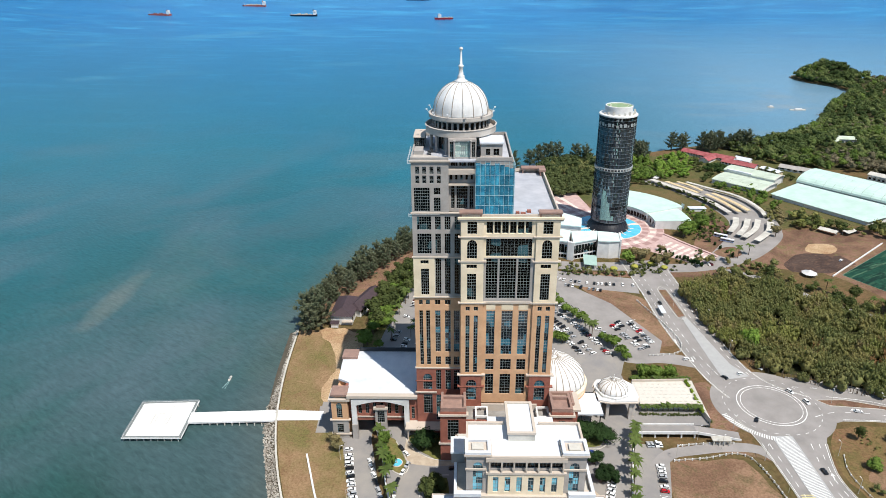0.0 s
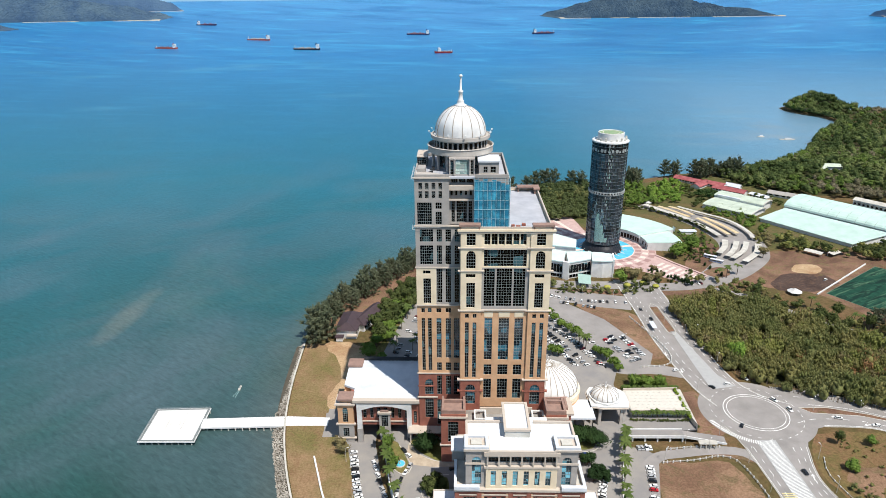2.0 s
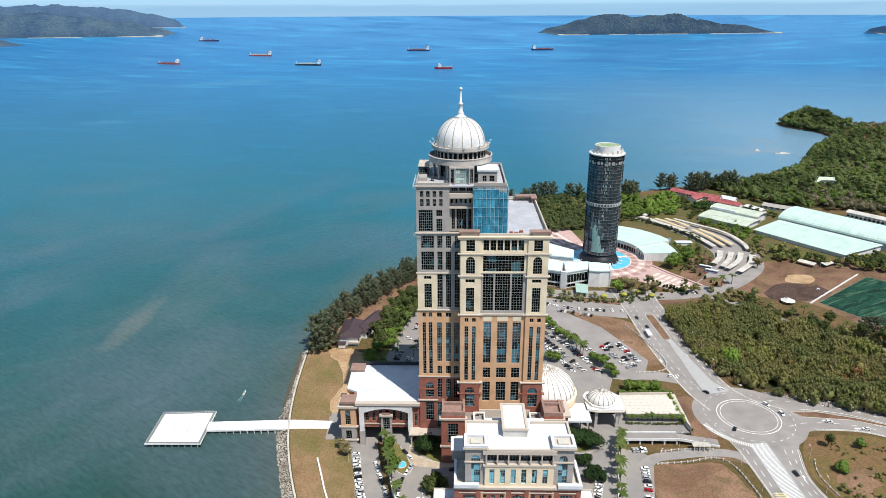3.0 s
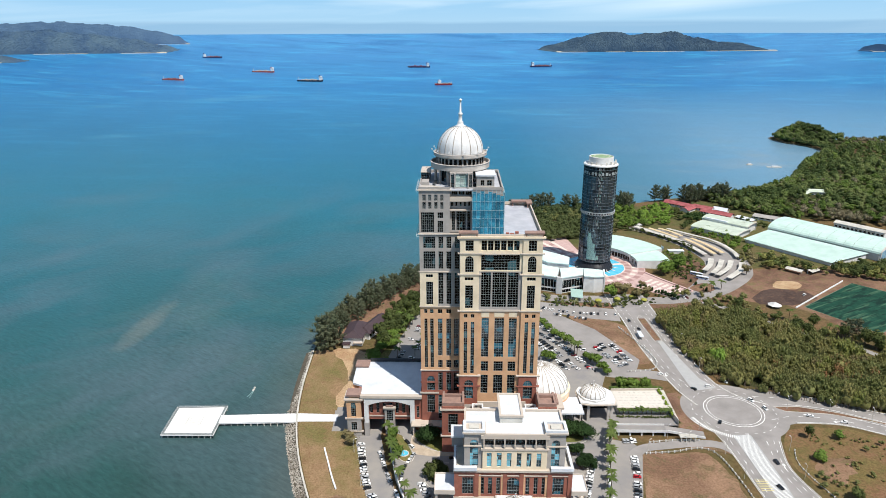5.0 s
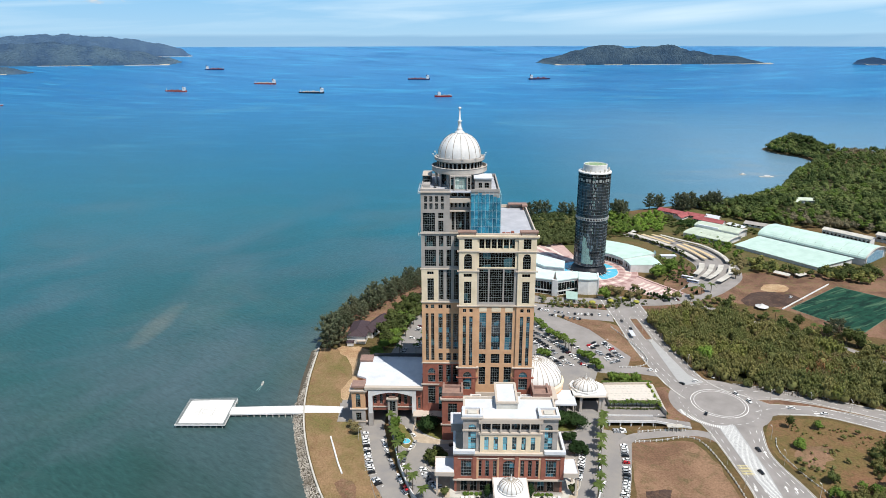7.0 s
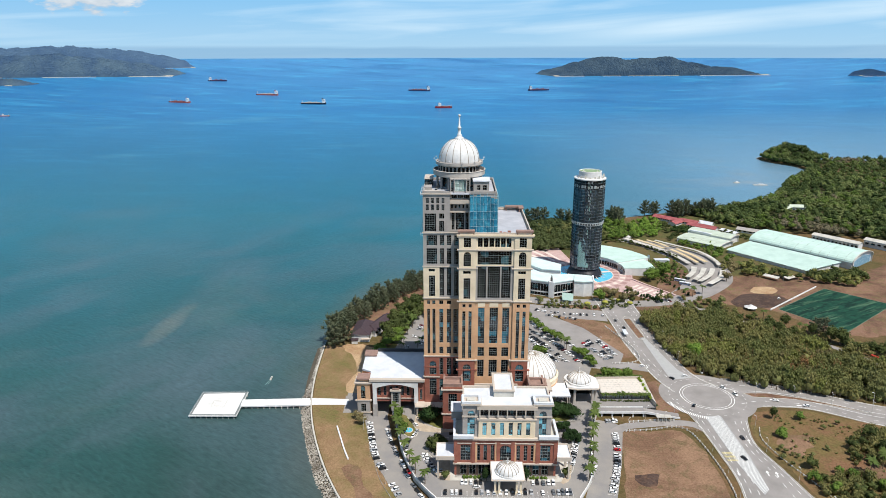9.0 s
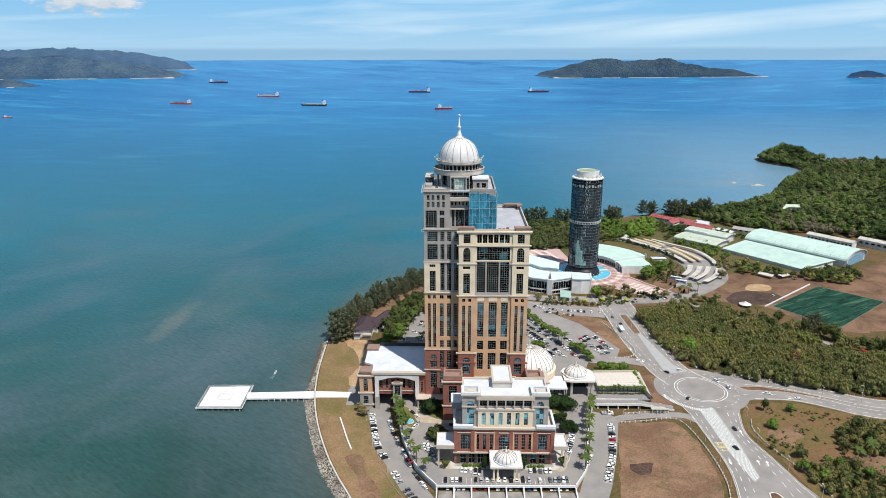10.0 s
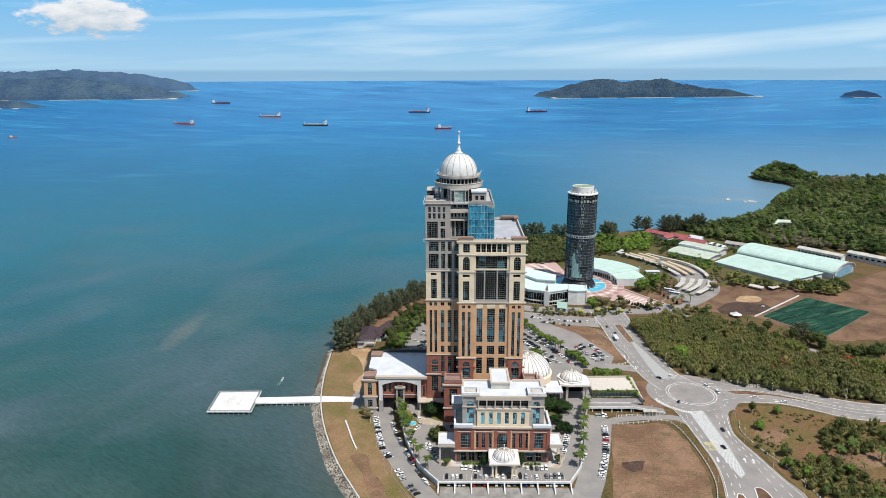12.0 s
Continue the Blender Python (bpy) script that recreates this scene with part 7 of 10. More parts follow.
part("wall", Shape().quad((333, 659, 0), (388, 580, 0), (388, 580, 3.9), (333, 659, 3.9)).add([(388, 580, 0), (434, 597, 0), (434, 597, 8.2), (388, 580, 3.8)], ((0, 1, 2, 3),)).add([(333, 659, 0), (369, 681, 0), (369, 681, 8.2), (333, 659, 3.8)], ((3, 2, 1, 0),)), M_WHITE, SH2)
M_PALEROOF = surface("pale_roof_sheet", srgb(190, 200, 182), 0.6, vary=0.1, scale=0.12, fine=1.0, second=srgb(172, 182, 164))
WH = thing("market_hall", (325, 708, 0), "broad pale-roofed hall in two levels", "hall")
barrel(WH, (299, 720), (339, 678), 18, 5, 2.4, M_PALEROOF)
barrel(WH, (317, 742), (358, 700), 12, 8, 2.4, M_PALEROOF)
part("roof_monitor", Shape().box(-14, -1.6, 0, 14, 1.6, 1.6), M_ROOF, WH, at=pose(322, 722, 8.0, 0, 0, -46))
M_RED = surface("red_roof_sheet", srgb(138, 68, 70), 0.6, vary=0.18, scale=0.2, fine=1.5, second=srgb(166, 98, 96))
for i, (x, y, w, l, yaw) in enumerate(((303, 826, 13, 24, -46), (316, 812, 13, 24, -46), (312, 796, 12, 20, 44), (334, 800, 12, 26, -46), (338, 778, 13, 26, -46), (350, 766, 12, 20, -46), (354, 790, 8, 18, -46))):
    H = thing("school_block", (x, y, 0), "low school building under a red metal roof", "school building", "red-roofed school blocks")
    gable_block(H, x, y, w, l, 4.0, 6.8, yaw, M_RED if i != 6 else M_ROOF, M_WHITE, bays=6)
for x, y in ((396, 756), (412, 744)):
    H = thing("store_house", (x, y, 0), "small store with a grey metal roof", "house", "grey-roofed stores")
    gable_block(H, x, y, 12, 22, 4.0, 6.4, -40, M_GREY, M_WHITE, bays=3)
H = thing("shop_row", (370, 747, 0), "white single-storey row with a flat roof", "house")
gable_block(H, 370, 747, 10, 24, 4.0, 5.0, -60, M_ROOF, M_CREAM, bays=5)
for x, y, l in ((484, 694, 56), (546, 660, 84)):
    H = thing("barracks", (x, y, 0), "long three-storey white block with a grey roof", "apartment block", "long white blocks")
    gable_block(H, x, y, 12, l, 9.0, 11.0, -53, M_CONCRETE, M_WHITE, bays=12)
    for z in (3.2, 6.2):
        m = pose(x, y, 0, 0, 0, -53)
        part("gallery", Shape().add([m @ Vector(p) for p in ((-l / 2, -6.1, z), (l / 2, -6.1, z), (l / 2, -7.4, z), (-l / 2, -7.4, z), (-l / 2, -6.1, z + 0.7), (l / 2, -6.1, z + 0.7), (l / 2, -7.4, z + 0.7), (-l / 2, -7.4, z + 0.7))],
             ((0, 1, 2, 3), (4, 7, 6, 5), (3, 2, 6, 7))), M_CONCRETE, H)
H = thing("hilltop_house", (502, 846, 15), "white hilltop building with a pale metal roof", "house")
gable_block(H, 504, 848, 13, 30, 16, 18.5, -8, M_PALEROOF, M_WHITE, bays=6)
gable_block(H, 488, 842, 9, 14, 14.5, 16.6, 20, M_PALEROOF, M_WHITE, bays=3)
M_SAND_SHEET = surface("cream_roof_sheet", srgb(206, 186, 146), 0.7, vary=0.1, scale=0.3, second=srgb(190, 168, 130))
patch("bus_yard", [(210, 716), (236, 712), (262, 702), (282, 678), (302, 650), (309, 612), (304, 570), (286, 540), (264, 518), (244, 498), (214, 488), (208, 500), (228, 526), (246, 552), (262, 590), (258, 630), (244, 664), (226, 694)], ROAD_Z + 0.045, M_ASPHALT, "grey asphalt yard round the curved shelters", "road", step=4)
patch("yard_island", [(222, 516), (236, 528), (246, 526), (244, 512), (231, 505)], 0.2, M_SOIL, "bare earth island in the bus yard", "traffic island", step=2)
shelters = [[(220, 712), (233, 689), (251, 662), (262, 632), (268, 606)], [(234, 704), (246, 685), (257, 665)], [(246, 703), (256, 690), (264, 672)], [(264, 661), (273, 636), (279, 608)], [(272, 664), (283, 636), (289, 611)], [(256, 702), (275, 679), (290, 662), (299, 642), (302, 614), (299, 598)], [(269, 592), (262, 574), (250, 556)], [(279, 588), (268, 566), (255, 548)], [(288, 586), (276, 563), (258, 543)], [(297, 580), (286, 557), (266, 535)]]
for i, line in enumerate(shelters):
    pts = smooth_line(line, 5)
    mid = pts[len(pts) // 2]
    SHE = thing("parking_shelter", (*mid, 0), "long curved cream parking shelter roof" if 0 < i < 5 else "curved pale grey shelter roof", "shelter", "curved shelters")
    for a, b in zip(pts, pts[1:]):
        part("roof_panel", Shape().ribbon([a, b], (6.0, 4.6, 4.2, 4.6, 4.6, 4.2, 5.6, 5.2, 5.2, 6.0)[i], 3.4, 3.7), M_SAND_SHEET if 0 < i < 5 else M_CONCRETE, SHE)
    for p in pts[1::2]:
        part("post", Shape().box(p[0] - 0.12, p[1] - 0.12, 0, p[0] + 0.12, p[1] + 0.12, 3.4), M_MULLION, SHE)
WHU = thing("garden_pavilion", (241, 621, 0), "small flat white garden building", "house")
part("wall", Shape().box(233, 617, 0, 249, 623, 3.0), M_WHITE, WHU)
part("roof", Shape().box(232.4, 616.4, 3.0, 249.6, 623.6, 3.4), M_ROOF, WHU)
# sports pitch
fld = [(309, 473), (383, 531), (425, 486), (344, 419)]
lp = lambda a, b, s: (a[0] + (b[0] - a[0]) * s, a[1] + (b[1] - a[1]) * s)


def turf_material():
    """Worn artificial turf: dark and pale streaks that follow the rolls, and a few blotches."""
    mat = surface("pitch_turf", srgb(34, 72, 57), 0.9, vary=0.25, scale=0.12, fine=1.2, second=srgb(26, 57, 46), spec=0.1)
    t = mat.node_tree
    last = t.nodes["Principled BSDF"].inputs["Base Color"].links[0].from_socket
    geo = t.nodes.new("ShaderNodeNewGeometry")
    for scale, sx, sy, lo, hi, most, tint in ((0.11, 0.16, 2.2, 0.53, 0.63, 0.7, srgb(84, 112, 88)), (0.16, 0.3, 1.3, 0.51, 0.60, 0.85, srgb(22, 42, 37))):
        turned = t.nodes.new("ShaderNodeMapping"); turned.inputs["Rotation"].default_value = (0, 0, radians(-30))
        t.links.new(geo.outputs["Position"], turned.inputs["Vector"])
        mp = t.nodes.new("ShaderNodeMapping"); mp.inputs["Scale"].default_value = (sx, sy, 0)
        t.links.new(turned.outputs["Vector"], mp.inputs["Vector"])
        n = node(t, "ShaderNodeTexNoise", Scale=scale, Detail=5.0, Roughness=0.62, Distortion=0.3)
        t.links.new(mp.outputs["Vector"], n.inputs["Vector"])
        ramp = t.nodes.new("ShaderNodeMapRange")
        ramp.inputs["From Min"].default_value, ramp.inputs["From Max"].default_value, ramp.inputs["To Max"].default_value = lo, hi, most
        t.links.new(n.outputs["Fac"], ramp.inputs["Value"])
        mix = t.nodes.new("ShaderNodeMix"); mix.data_type = "RGBA"
        mix.inputs["B"].default_value = (*tint, 1)
        t.links.new(ramp.outputs["Result"], mix.inputs["Factor"]); t.links.new(last, mix.inputs["A"])
        last = mix.outputs["Result"]
    t.links.new(last, t.nodes["Principled BSDF"].inputs["Base Color"])
    return mat


setting("pitch", Shape().sheet(fld, 0.1), turf_material(), "dark green sports pitch with worn pale streaks", "pitch")
pl = Shape()
for a, b in zip(fld, fld[1:] + fld[:1]):
    pl.flat([a, b], 0.5, 0.16)
setting("pitch_lines", pl, surface("worn_line_paint", srgb(112, 130, 112), 0.9, vary=0.25, scale=0.2, fine=1.0, second=srgb(62, 90, 72)), "worn white pitch lines", "marking")
setting("pitch_wall", Shape().ribbon([(300, 470), (377, 536)], 0.8, 0, 1.2), M_WHITE, "low white wall beside the pitch", "wall")
for x, y, l, yaw in ((341, 560, 16, -48), (360, 558, 14, 32)):
    H = thing("field_stand", (x, y, 0), "small open stand with a pale roof", "stand", "field stands")
    part("roof", Shape().add([pose(x, y, 0, 0, 0, yaw) @ Vector(p) for p in ((-l / 2, -3, 3.2), (l / 2, -3, 3.2), (l / 2, 3, 4.2), (-l / 2, 3, 4.2), (-l / 2, -3, 3.0), (l / 2, -3, 3.0), (l / 2, 3, 4.0), (-l / 2, 3, 4.0))], ((0, 1, 2, 3), (7, 6, 5, 4), (0, 4, 5, 1), (1, 5, 6, 2), (2, 6, 7, 3), (3, 7, 4, 0))), M_CONCRETE, H)
    for dx in (-7, 0, 7):
        q = pose(x, y, 0, 0, 0, yaw) @ Vector((dx, 2.4, 0))
        part("post", Shape().box(q.x - 0.15, q.y - 0.15, 0, q.x + 0.15, q.y + 0.15, 3.8), M_MULLION, H)
patch("burnt_ground", [(270, 484), (284, 508), (300, 516), (326, 508), (330, 494), (308, 478), (286, 474)], 0.05, M_BURNT, "dark burnt patch on the bare field", ragged=6)
patch("dug_earth", [(303, 520), (312, 535), (332, 533), (328, 518), (314, 514)], 0.09, M_SAND, "pale heap of dug earth", ragged=2)
M_TENT = surface("tent_cloth", srgb(204, 202, 198), 0.7, vary=0.1)
for x, y, r in ((282, 472, 6.0), (227, 722, 4.5)):
    H = thing("tent", (x, y, 0), "small white peaked tent", "tent", "white tents")
    part("roof", Shape().lathe([(r, 2.4), (r * 0.5, 3.4), (0.1, 5.2)], x, y, 8, cap=False), M_TENT, H)
    for k in range(4):
        a = radians(45 + k * 90)
        part("pole", Shape().box(x + r * 0.8 * math.cos(a) - 0.08, y + r * 0.8 * math.sin(a) - 0.08, 0, x + r * 0.8 * math.cos(a) + 0.08, y + r * 0.8 * math.sin(a) + 0.08, 2.7), M_MULLION, H)

# ---- ships at anchor ----


def ship(name, x, y, length, hull, label, yaw=0, cargo=None, house_at=-0.38, small=False):
    p, k = far_place(x, y)
    L = length * k
    ob = thing(name, p, label, "ship", "ships at anchor")
    W, D = L * 0.15, L * (0.055 if not small else 0.1)
    m = Matrix.Translation(p) @ pose(0, 0, 0, 0, 0, yaw)
    s = Shape()
    secs = []
    for u, w, z in ((-0.5, 0.75, 1.15), (-0.46, 0.95, 1.05), (-0.2, 1, 1), (0.25, 1, 1), (0.4, 0.75, 1.1), (0.5, 0.08, 1.35)):
        secs.append([(u * L, w * W / 2, z * D), (u * L * 0.97, w * W / 2 * 0.85, -1.0), (u * L * 0.97, -w * W / 2 * 0.85, -1.0), (u * L, -w * W / 2, z * D)])
    s.v = [tuple(m @ Vector(q)) for sec in secs for q in sec]
    for i in range(len(secs) - 1):
        for j in range(3):
            s.f.append((i * 4 + j, (i + 1) * 4 + j, (i + 1) * 4 + j + 1, i * 4 + j + 1))
    s.f += [(0, 1, 2, 3), (20, 23, 22, 21)]
    part("hull", s, hull, ob)
    d = Shape()
    d.v = [tuple(m @ Vector((q[0], q[1] * 0.97, q[2] - 0.3))) for sec in secs for q in (sec[0], sec[3])]
    d.f = [(i * 2, i * 2 + 1, i * 2 + 3, i * 2 + 2) for i in range(len(secs) - 1)]
    part("deck", d, cargo or hull, ob)

    def block(nm, mat, u0, u1, w, z0, z1):
        b = Shape().box(u0 * L, -w * W / 2, z0 * L, u1 * L, w * W / 2, z1 * L)
        b.v = [tuple(m @ Vector(q)) for q in b.v]
        part(nm, b, mat, ob)
    dz = D / L
    h = house_at
    block("deckhouse", M_WHITE, h - 0.05, h + (0.06 if not small else 0.13), 0.85, dz * 0.9, dz + (0.12 if not small else 0.16))
    block("bridge", M_WHITE, h - 0.02, h + 0.05, 1.0, dz + 0.1, dz + (0.145 if not small else 0.2))
    block("funnel", hull, h - 0.06, h - 0.025, 0.3, dz, dz + 0.17)
    sg = 1 if h < 0 else -1
    for i in range(5):
        c = h + sg * (0.14 + i * 0.125)
        if cargo and abs(c) < 0.46:
            block("hatch", cargo, min(c, c + sg * 0.1), max(c, c + sg * 0.1), 0.8, dz * 0.9, dz + 0.02 + 0.02 * (i % 2))
    block("mast", M_WHITE, 0.44 * sg - 0.006, 0.44 * sg + 0.006, 0.05, dz, dz + 0.11)
    return ob


M_HRED = surface("red_hull", srgb(172, 86, 76), 0.6, vary=0.15, scale=0.1)
M_HBLK = surface("black_hull", srgb(44, 46, 56), 0.5, vary=0.15, scale=0.1)
M_HPUR = surface("dark_blue_hull", srgb(58, 56, 86), 0.5, vary=0.15, scale=0.1)
M_CARGO = surface("deck_cargo", srgb(150, 96, 92), 0.7, vary=0.3, scale=0.2)
M_CARGW = surface("pale_deck", srgb(190, 180, 170), 0.7, vary=0.2, scale=0.2)
ship("cargo_ship", -2103, 5752, 165, M_HPUR, "dark blue cargo ship with a white deckhouse", 6, M_CARGO)
ship("tanker", -1111, 3789, 132, M_HRED, "red-hulled tanker with a white deckhouse", -4, M_CARGW, 0.4)
ship("tanker", -695, 3105, 124, M_HBLK, "black-hulled tanker with pale deck pipes", -3, M_CARGW, 0.4)
ship("cargo_ship", -246, 4236, 142, M_HPUR, "dark cargo ship with red deck cargo", -2, M_CARGO, 0.4)
ship("supply_vessel", -62, 2882, 78, surface("dark_red_hull", srgb(140, 40, 44), 0.6, vary=0.15, scale=0.1), "red supply vessel with a white forward house", 4, M_CARGW, -0.26, True)
ship("cargo_ship", 528, 4270, 140, M_HPUR, "dark blue container ship with a white house", 4, M_CARGO)
ship("tanker", -1386, 3200, 112, M_HRED, "orange-red tanker riding at anchor", -5, M_CARGO, 0.36)
ship("tugboat", -1781, 2466, 36, M_HRED, "small red tugboat with white house", 10, M_CARGW, -0.2, True)
BO = thing("speedboat", (-141, 329, SEA_Z), "small white speedboat trailing a short wake", "boat")
bx, by, k = -141.0, 329.0, 0.7
hull_pts = [(-1.4, -2.5, -2.4), (0.6, -2.8, -2.4), (1.0, 2.4, -1.6), (-0.2, 4.2, -1.3), (-1.2, 2.4, -1.6), (-1.0, -2.2, -1.5), (0.3, -2.4, -1.5)]
part("hull", Shape().add([(bx + x * k, by + y * k, z) for x, y, z in hull_pts], ((0, 4, 5), (1, 6, 2), (0, 5, 6, 1), (5, 4, 3, 2, 6), (0, 1, 2, 3, 4))), M_CONCRETE, BO)
part("cabin", Shape().box(bx - 0.6, by - 0.7, -1.6, bx + 0.2, by + 0.7, -0.9), M_MULLION, BO)
wake = Shape()
for w, l in ((0.5, 8), (-0.5, 7)):
    wake.quad((bx - 0.3 + w * 0.5, by - 2, SEA_Z + 0.05), (bx + w * 0.5, by - 2, SEA_Z + 0.05), (bx - 0.9 + w * 1.6, by - 2 - l, SEA_Z + 0.05), (bx - 1.3 + w * 1.8, by - 2 - l, SEA_Z + 0.05))
tagged(part("wake", wake, surface("foam", srgb(140, 172, 170), 0.8, vary=0.2, scale=1.0)), "thin white foam behind the boat", "wake", kind="stuff")
for x, y, l in ((567, 1103, 26), (533, 1127, 10)):
    B2 = thing("raft", (x, y, SEA_Z), "low pale raft moored in the bay", "raft", "moored rafts")
    part("deck", Shape().box(x - l / 2, y - 3, SEA_Z - 0.3, x + l / 2, y + 3, SEA_Z + 0.8), M_CONCRETE, B2)
    part("hut", Shape().box(x - l / 6, y - 2, SEA_Z + 0.8, x + l / 4, y + 2, SEA_Z + 2.6), M_WHITE, B2)

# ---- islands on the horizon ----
# horizon haze is put into these forest colours, hence the slate blue
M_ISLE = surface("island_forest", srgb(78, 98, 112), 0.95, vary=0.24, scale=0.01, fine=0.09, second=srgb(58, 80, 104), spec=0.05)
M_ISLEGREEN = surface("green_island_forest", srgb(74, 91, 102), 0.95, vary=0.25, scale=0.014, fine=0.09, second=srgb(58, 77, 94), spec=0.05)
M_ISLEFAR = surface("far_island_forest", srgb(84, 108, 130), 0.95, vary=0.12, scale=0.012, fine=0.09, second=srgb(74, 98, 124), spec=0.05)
M_BEACH = surface("island_beach", srgb(172, 164, 148), 0.95, vary=0.2, scale=0.02)


def island(name, a, b, heights, depth, label, seed, cover):
    """A wooded island between two points of its shore; heights: share of the length, metres."""
    r = random.Random(seed)
    a, b = Vector(a), Vector(b)
    u = (b - a); L = u.length; u.normalize(); n = Vector((-u.y, u.x))
    if n.y < 0:
        n = -n

    def rise(s):
        for (s0, h0), (s1, h1) in zip(heights, heights[1:]):
            if s0 <= s <= s1:
                t = (s - s0) / (s1 - s0); t = t * t * (3 - 2 * t)
                return 0.8 * (h0 + (h1 - h0) * t)
        return 0.0

    def top(s, t):
        side = max(0.0, 1 - (2 * t - 1) ** 2) ** 0.7
        p = a + u * (s * L) + n * (t * depth)
        q = noise.fractal(Vector((p.x * 0.004, p.y * 0.004, seed)), 0.9, 2.0, 5)
        return p, max(0.0, rise(s) * side * (1 + 0.14 * q) + 4 * q * side)

    def put(p, h):
        q, k = far_place(p.x, p.y)
        return (q.x, q.y, q.z + h * k)
    nu, nt = 340, 44
    s = Shape()
    for j in range(nt + 1):
        for i in range(nu + 1):
            p, h = top(i / nu, 0.72 * j / nt)
            if j and 0 < i < nu and h > 2:
                p = p + u * r.uniform(-0.4, 0.4) * L / nu + n * r.uniform(-0.4, 0.4) * depth / nt
                h += 2 + r.uniform(0, 9) * min(1.0, h / 30)
            s.v.append(put(p, h - 3 if j == 0 or i in (0, nu) else h))
    s.f = [(j * (nu + 1) + i, j * (nu + 1) + i + 1, (j + 1) * (nu + 1) + i + 1, (j + 1) * (nu + 1) + i) for j in range(nt) for i in range(nu)]
    c0, k0 = far_place(*(a + u * L / 2 + n * depth / 2))
    ob = thing(name, c0, label, "island", "islands on the horizon", "structure")
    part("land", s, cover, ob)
    beach = Shape()
    pts = [(i / 60) for i in range(61)]
    for s0, s1 in zip(pts, pts[1:]):
        if noise.noise((s0 * 9, seed, 0.0)) > -0.12:
            p, q = a + u * (s0 * L) - n * 14, a + u * (s1 * L) - n * 14
            p2, q2 = p + n * 60, q + n * 60
            beach.quad(put(p, 1), put(q, 1), put(q2, 10), put(p2, 10))
    if beach.f:
        part("beach", beach, M_BEACH, ob, "pale strip of beach")

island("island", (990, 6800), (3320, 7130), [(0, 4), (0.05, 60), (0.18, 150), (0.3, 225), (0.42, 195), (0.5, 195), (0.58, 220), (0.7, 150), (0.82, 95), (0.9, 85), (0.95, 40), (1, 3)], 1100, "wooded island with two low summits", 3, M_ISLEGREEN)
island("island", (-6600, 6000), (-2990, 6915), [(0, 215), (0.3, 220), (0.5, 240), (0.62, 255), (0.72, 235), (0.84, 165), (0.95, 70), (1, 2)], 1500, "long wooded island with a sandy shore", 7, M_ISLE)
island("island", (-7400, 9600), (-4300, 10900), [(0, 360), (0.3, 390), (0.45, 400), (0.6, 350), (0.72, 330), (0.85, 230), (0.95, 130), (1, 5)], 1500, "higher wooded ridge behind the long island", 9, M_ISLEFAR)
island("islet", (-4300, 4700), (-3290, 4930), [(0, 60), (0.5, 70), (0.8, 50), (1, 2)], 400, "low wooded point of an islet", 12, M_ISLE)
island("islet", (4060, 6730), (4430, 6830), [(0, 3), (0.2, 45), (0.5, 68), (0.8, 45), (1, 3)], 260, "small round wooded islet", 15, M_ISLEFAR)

# ---- wooded hills ----


def inside(x, y, poly):
    hit = False
    for (x0, y0), (x1, y1) in zip(poly, poly[1:] + poly[:1]):
        if (y0 > y) != (y1 > y) and x < x0 + (y - y0) * (x1 - x0) / (y1 - y0):
            hit = not hit
    return hit


FOREST = [(340, 862), (396, 866), (430, 884), (470, 910), (518, 942), (556, 1000), (588, 1046), (590, 1062), (612, 1082), (646, 1126), (682, 1170), (714, 1206), (738, 1250), (740, 1292), (732, 1328), (714, 1354), (706, 1386), (704, 1410), (716, 1432), (752, 1444), (796, 1418), (846, 1378), (1000, 1370), (1500, 1390), (1500, 640), (660, 640), (600, 700), (545, 712), (480, 738), (430, 748), (404, 770), (376, 792)]
shore_pts = np.array(north_line)


def hill_height(x, y):
    d = float(np.min(np.hypot(shore_pts[:, 0] - x, shore_pts[:, 1] - y)))
    edge = min(1.0, d / 70.0)
    g = lambda cx, cy, sx, sy, h: h * math.exp(-((x - cx) / sx) ** 2 - ((y - cy) / sy) ** 2)
    h = g(752, 1396, 64, 52, 40) + g(520, 850, 80, 70, 12) + g(700, 980, 130, 110, 10) + g(900, 800, 220, 120, 8)
    return max(0.0, h * edge * min(1.0, max(0.0, (y - 600) / 160)))


hill = Shape()
NX, NY, X0, Y0, ST = 54, 46, 400, 640, 20
hz = [[hill_height(X0 + i * ST, Y0 + j * ST) for i in range(NX)] for j in range(NY)]
hill.v = [(X0 + i * ST, Y0 + j * ST, hz[j][i] - 0.4 if inside(X0 + i * ST, Y0 + j * ST, FOREST) else -9.0) for j in range(NY) for i in range(NX)]
hill.f = [(j * NX + i, j * NX + i + 1, (j + 1) * NX + i + 1, (j + 1) * NX + i) for j in range(NY - 1) for i in range(NX - 1)]
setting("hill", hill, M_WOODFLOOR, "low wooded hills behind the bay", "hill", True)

# ---- trees ----


def leaf_mat(name, a, b, value=0.28):
    m = surface(name, a, 0.85, vary=0.16, scale=0.05, fine=0.5, second=b, spec=0.12, island=value)
    # thin leaves let part of the light through
    t = m.node_tree
    bsdf, out = t.nodes["Principled BSDF"], t.nodes["Material Output"]
    thin, mix = t.nodes.new("ShaderNodeBsdfTranslucent"), t.nodes.new("ShaderNodeMixShader")
    t.links.new(bsdf.inputs["Base Color"].links[0].from_socket, thin.inputs["Color"])
    mix.inputs[0].default_value = 0.22
    t.links.new(bsdf.outputs[0], mix.inputs[1]); t.links.new(thin.outputs[0], mix.inputs[2]); t.links.new(mix.outputs[0], out.inputs["Surface"])
    return m


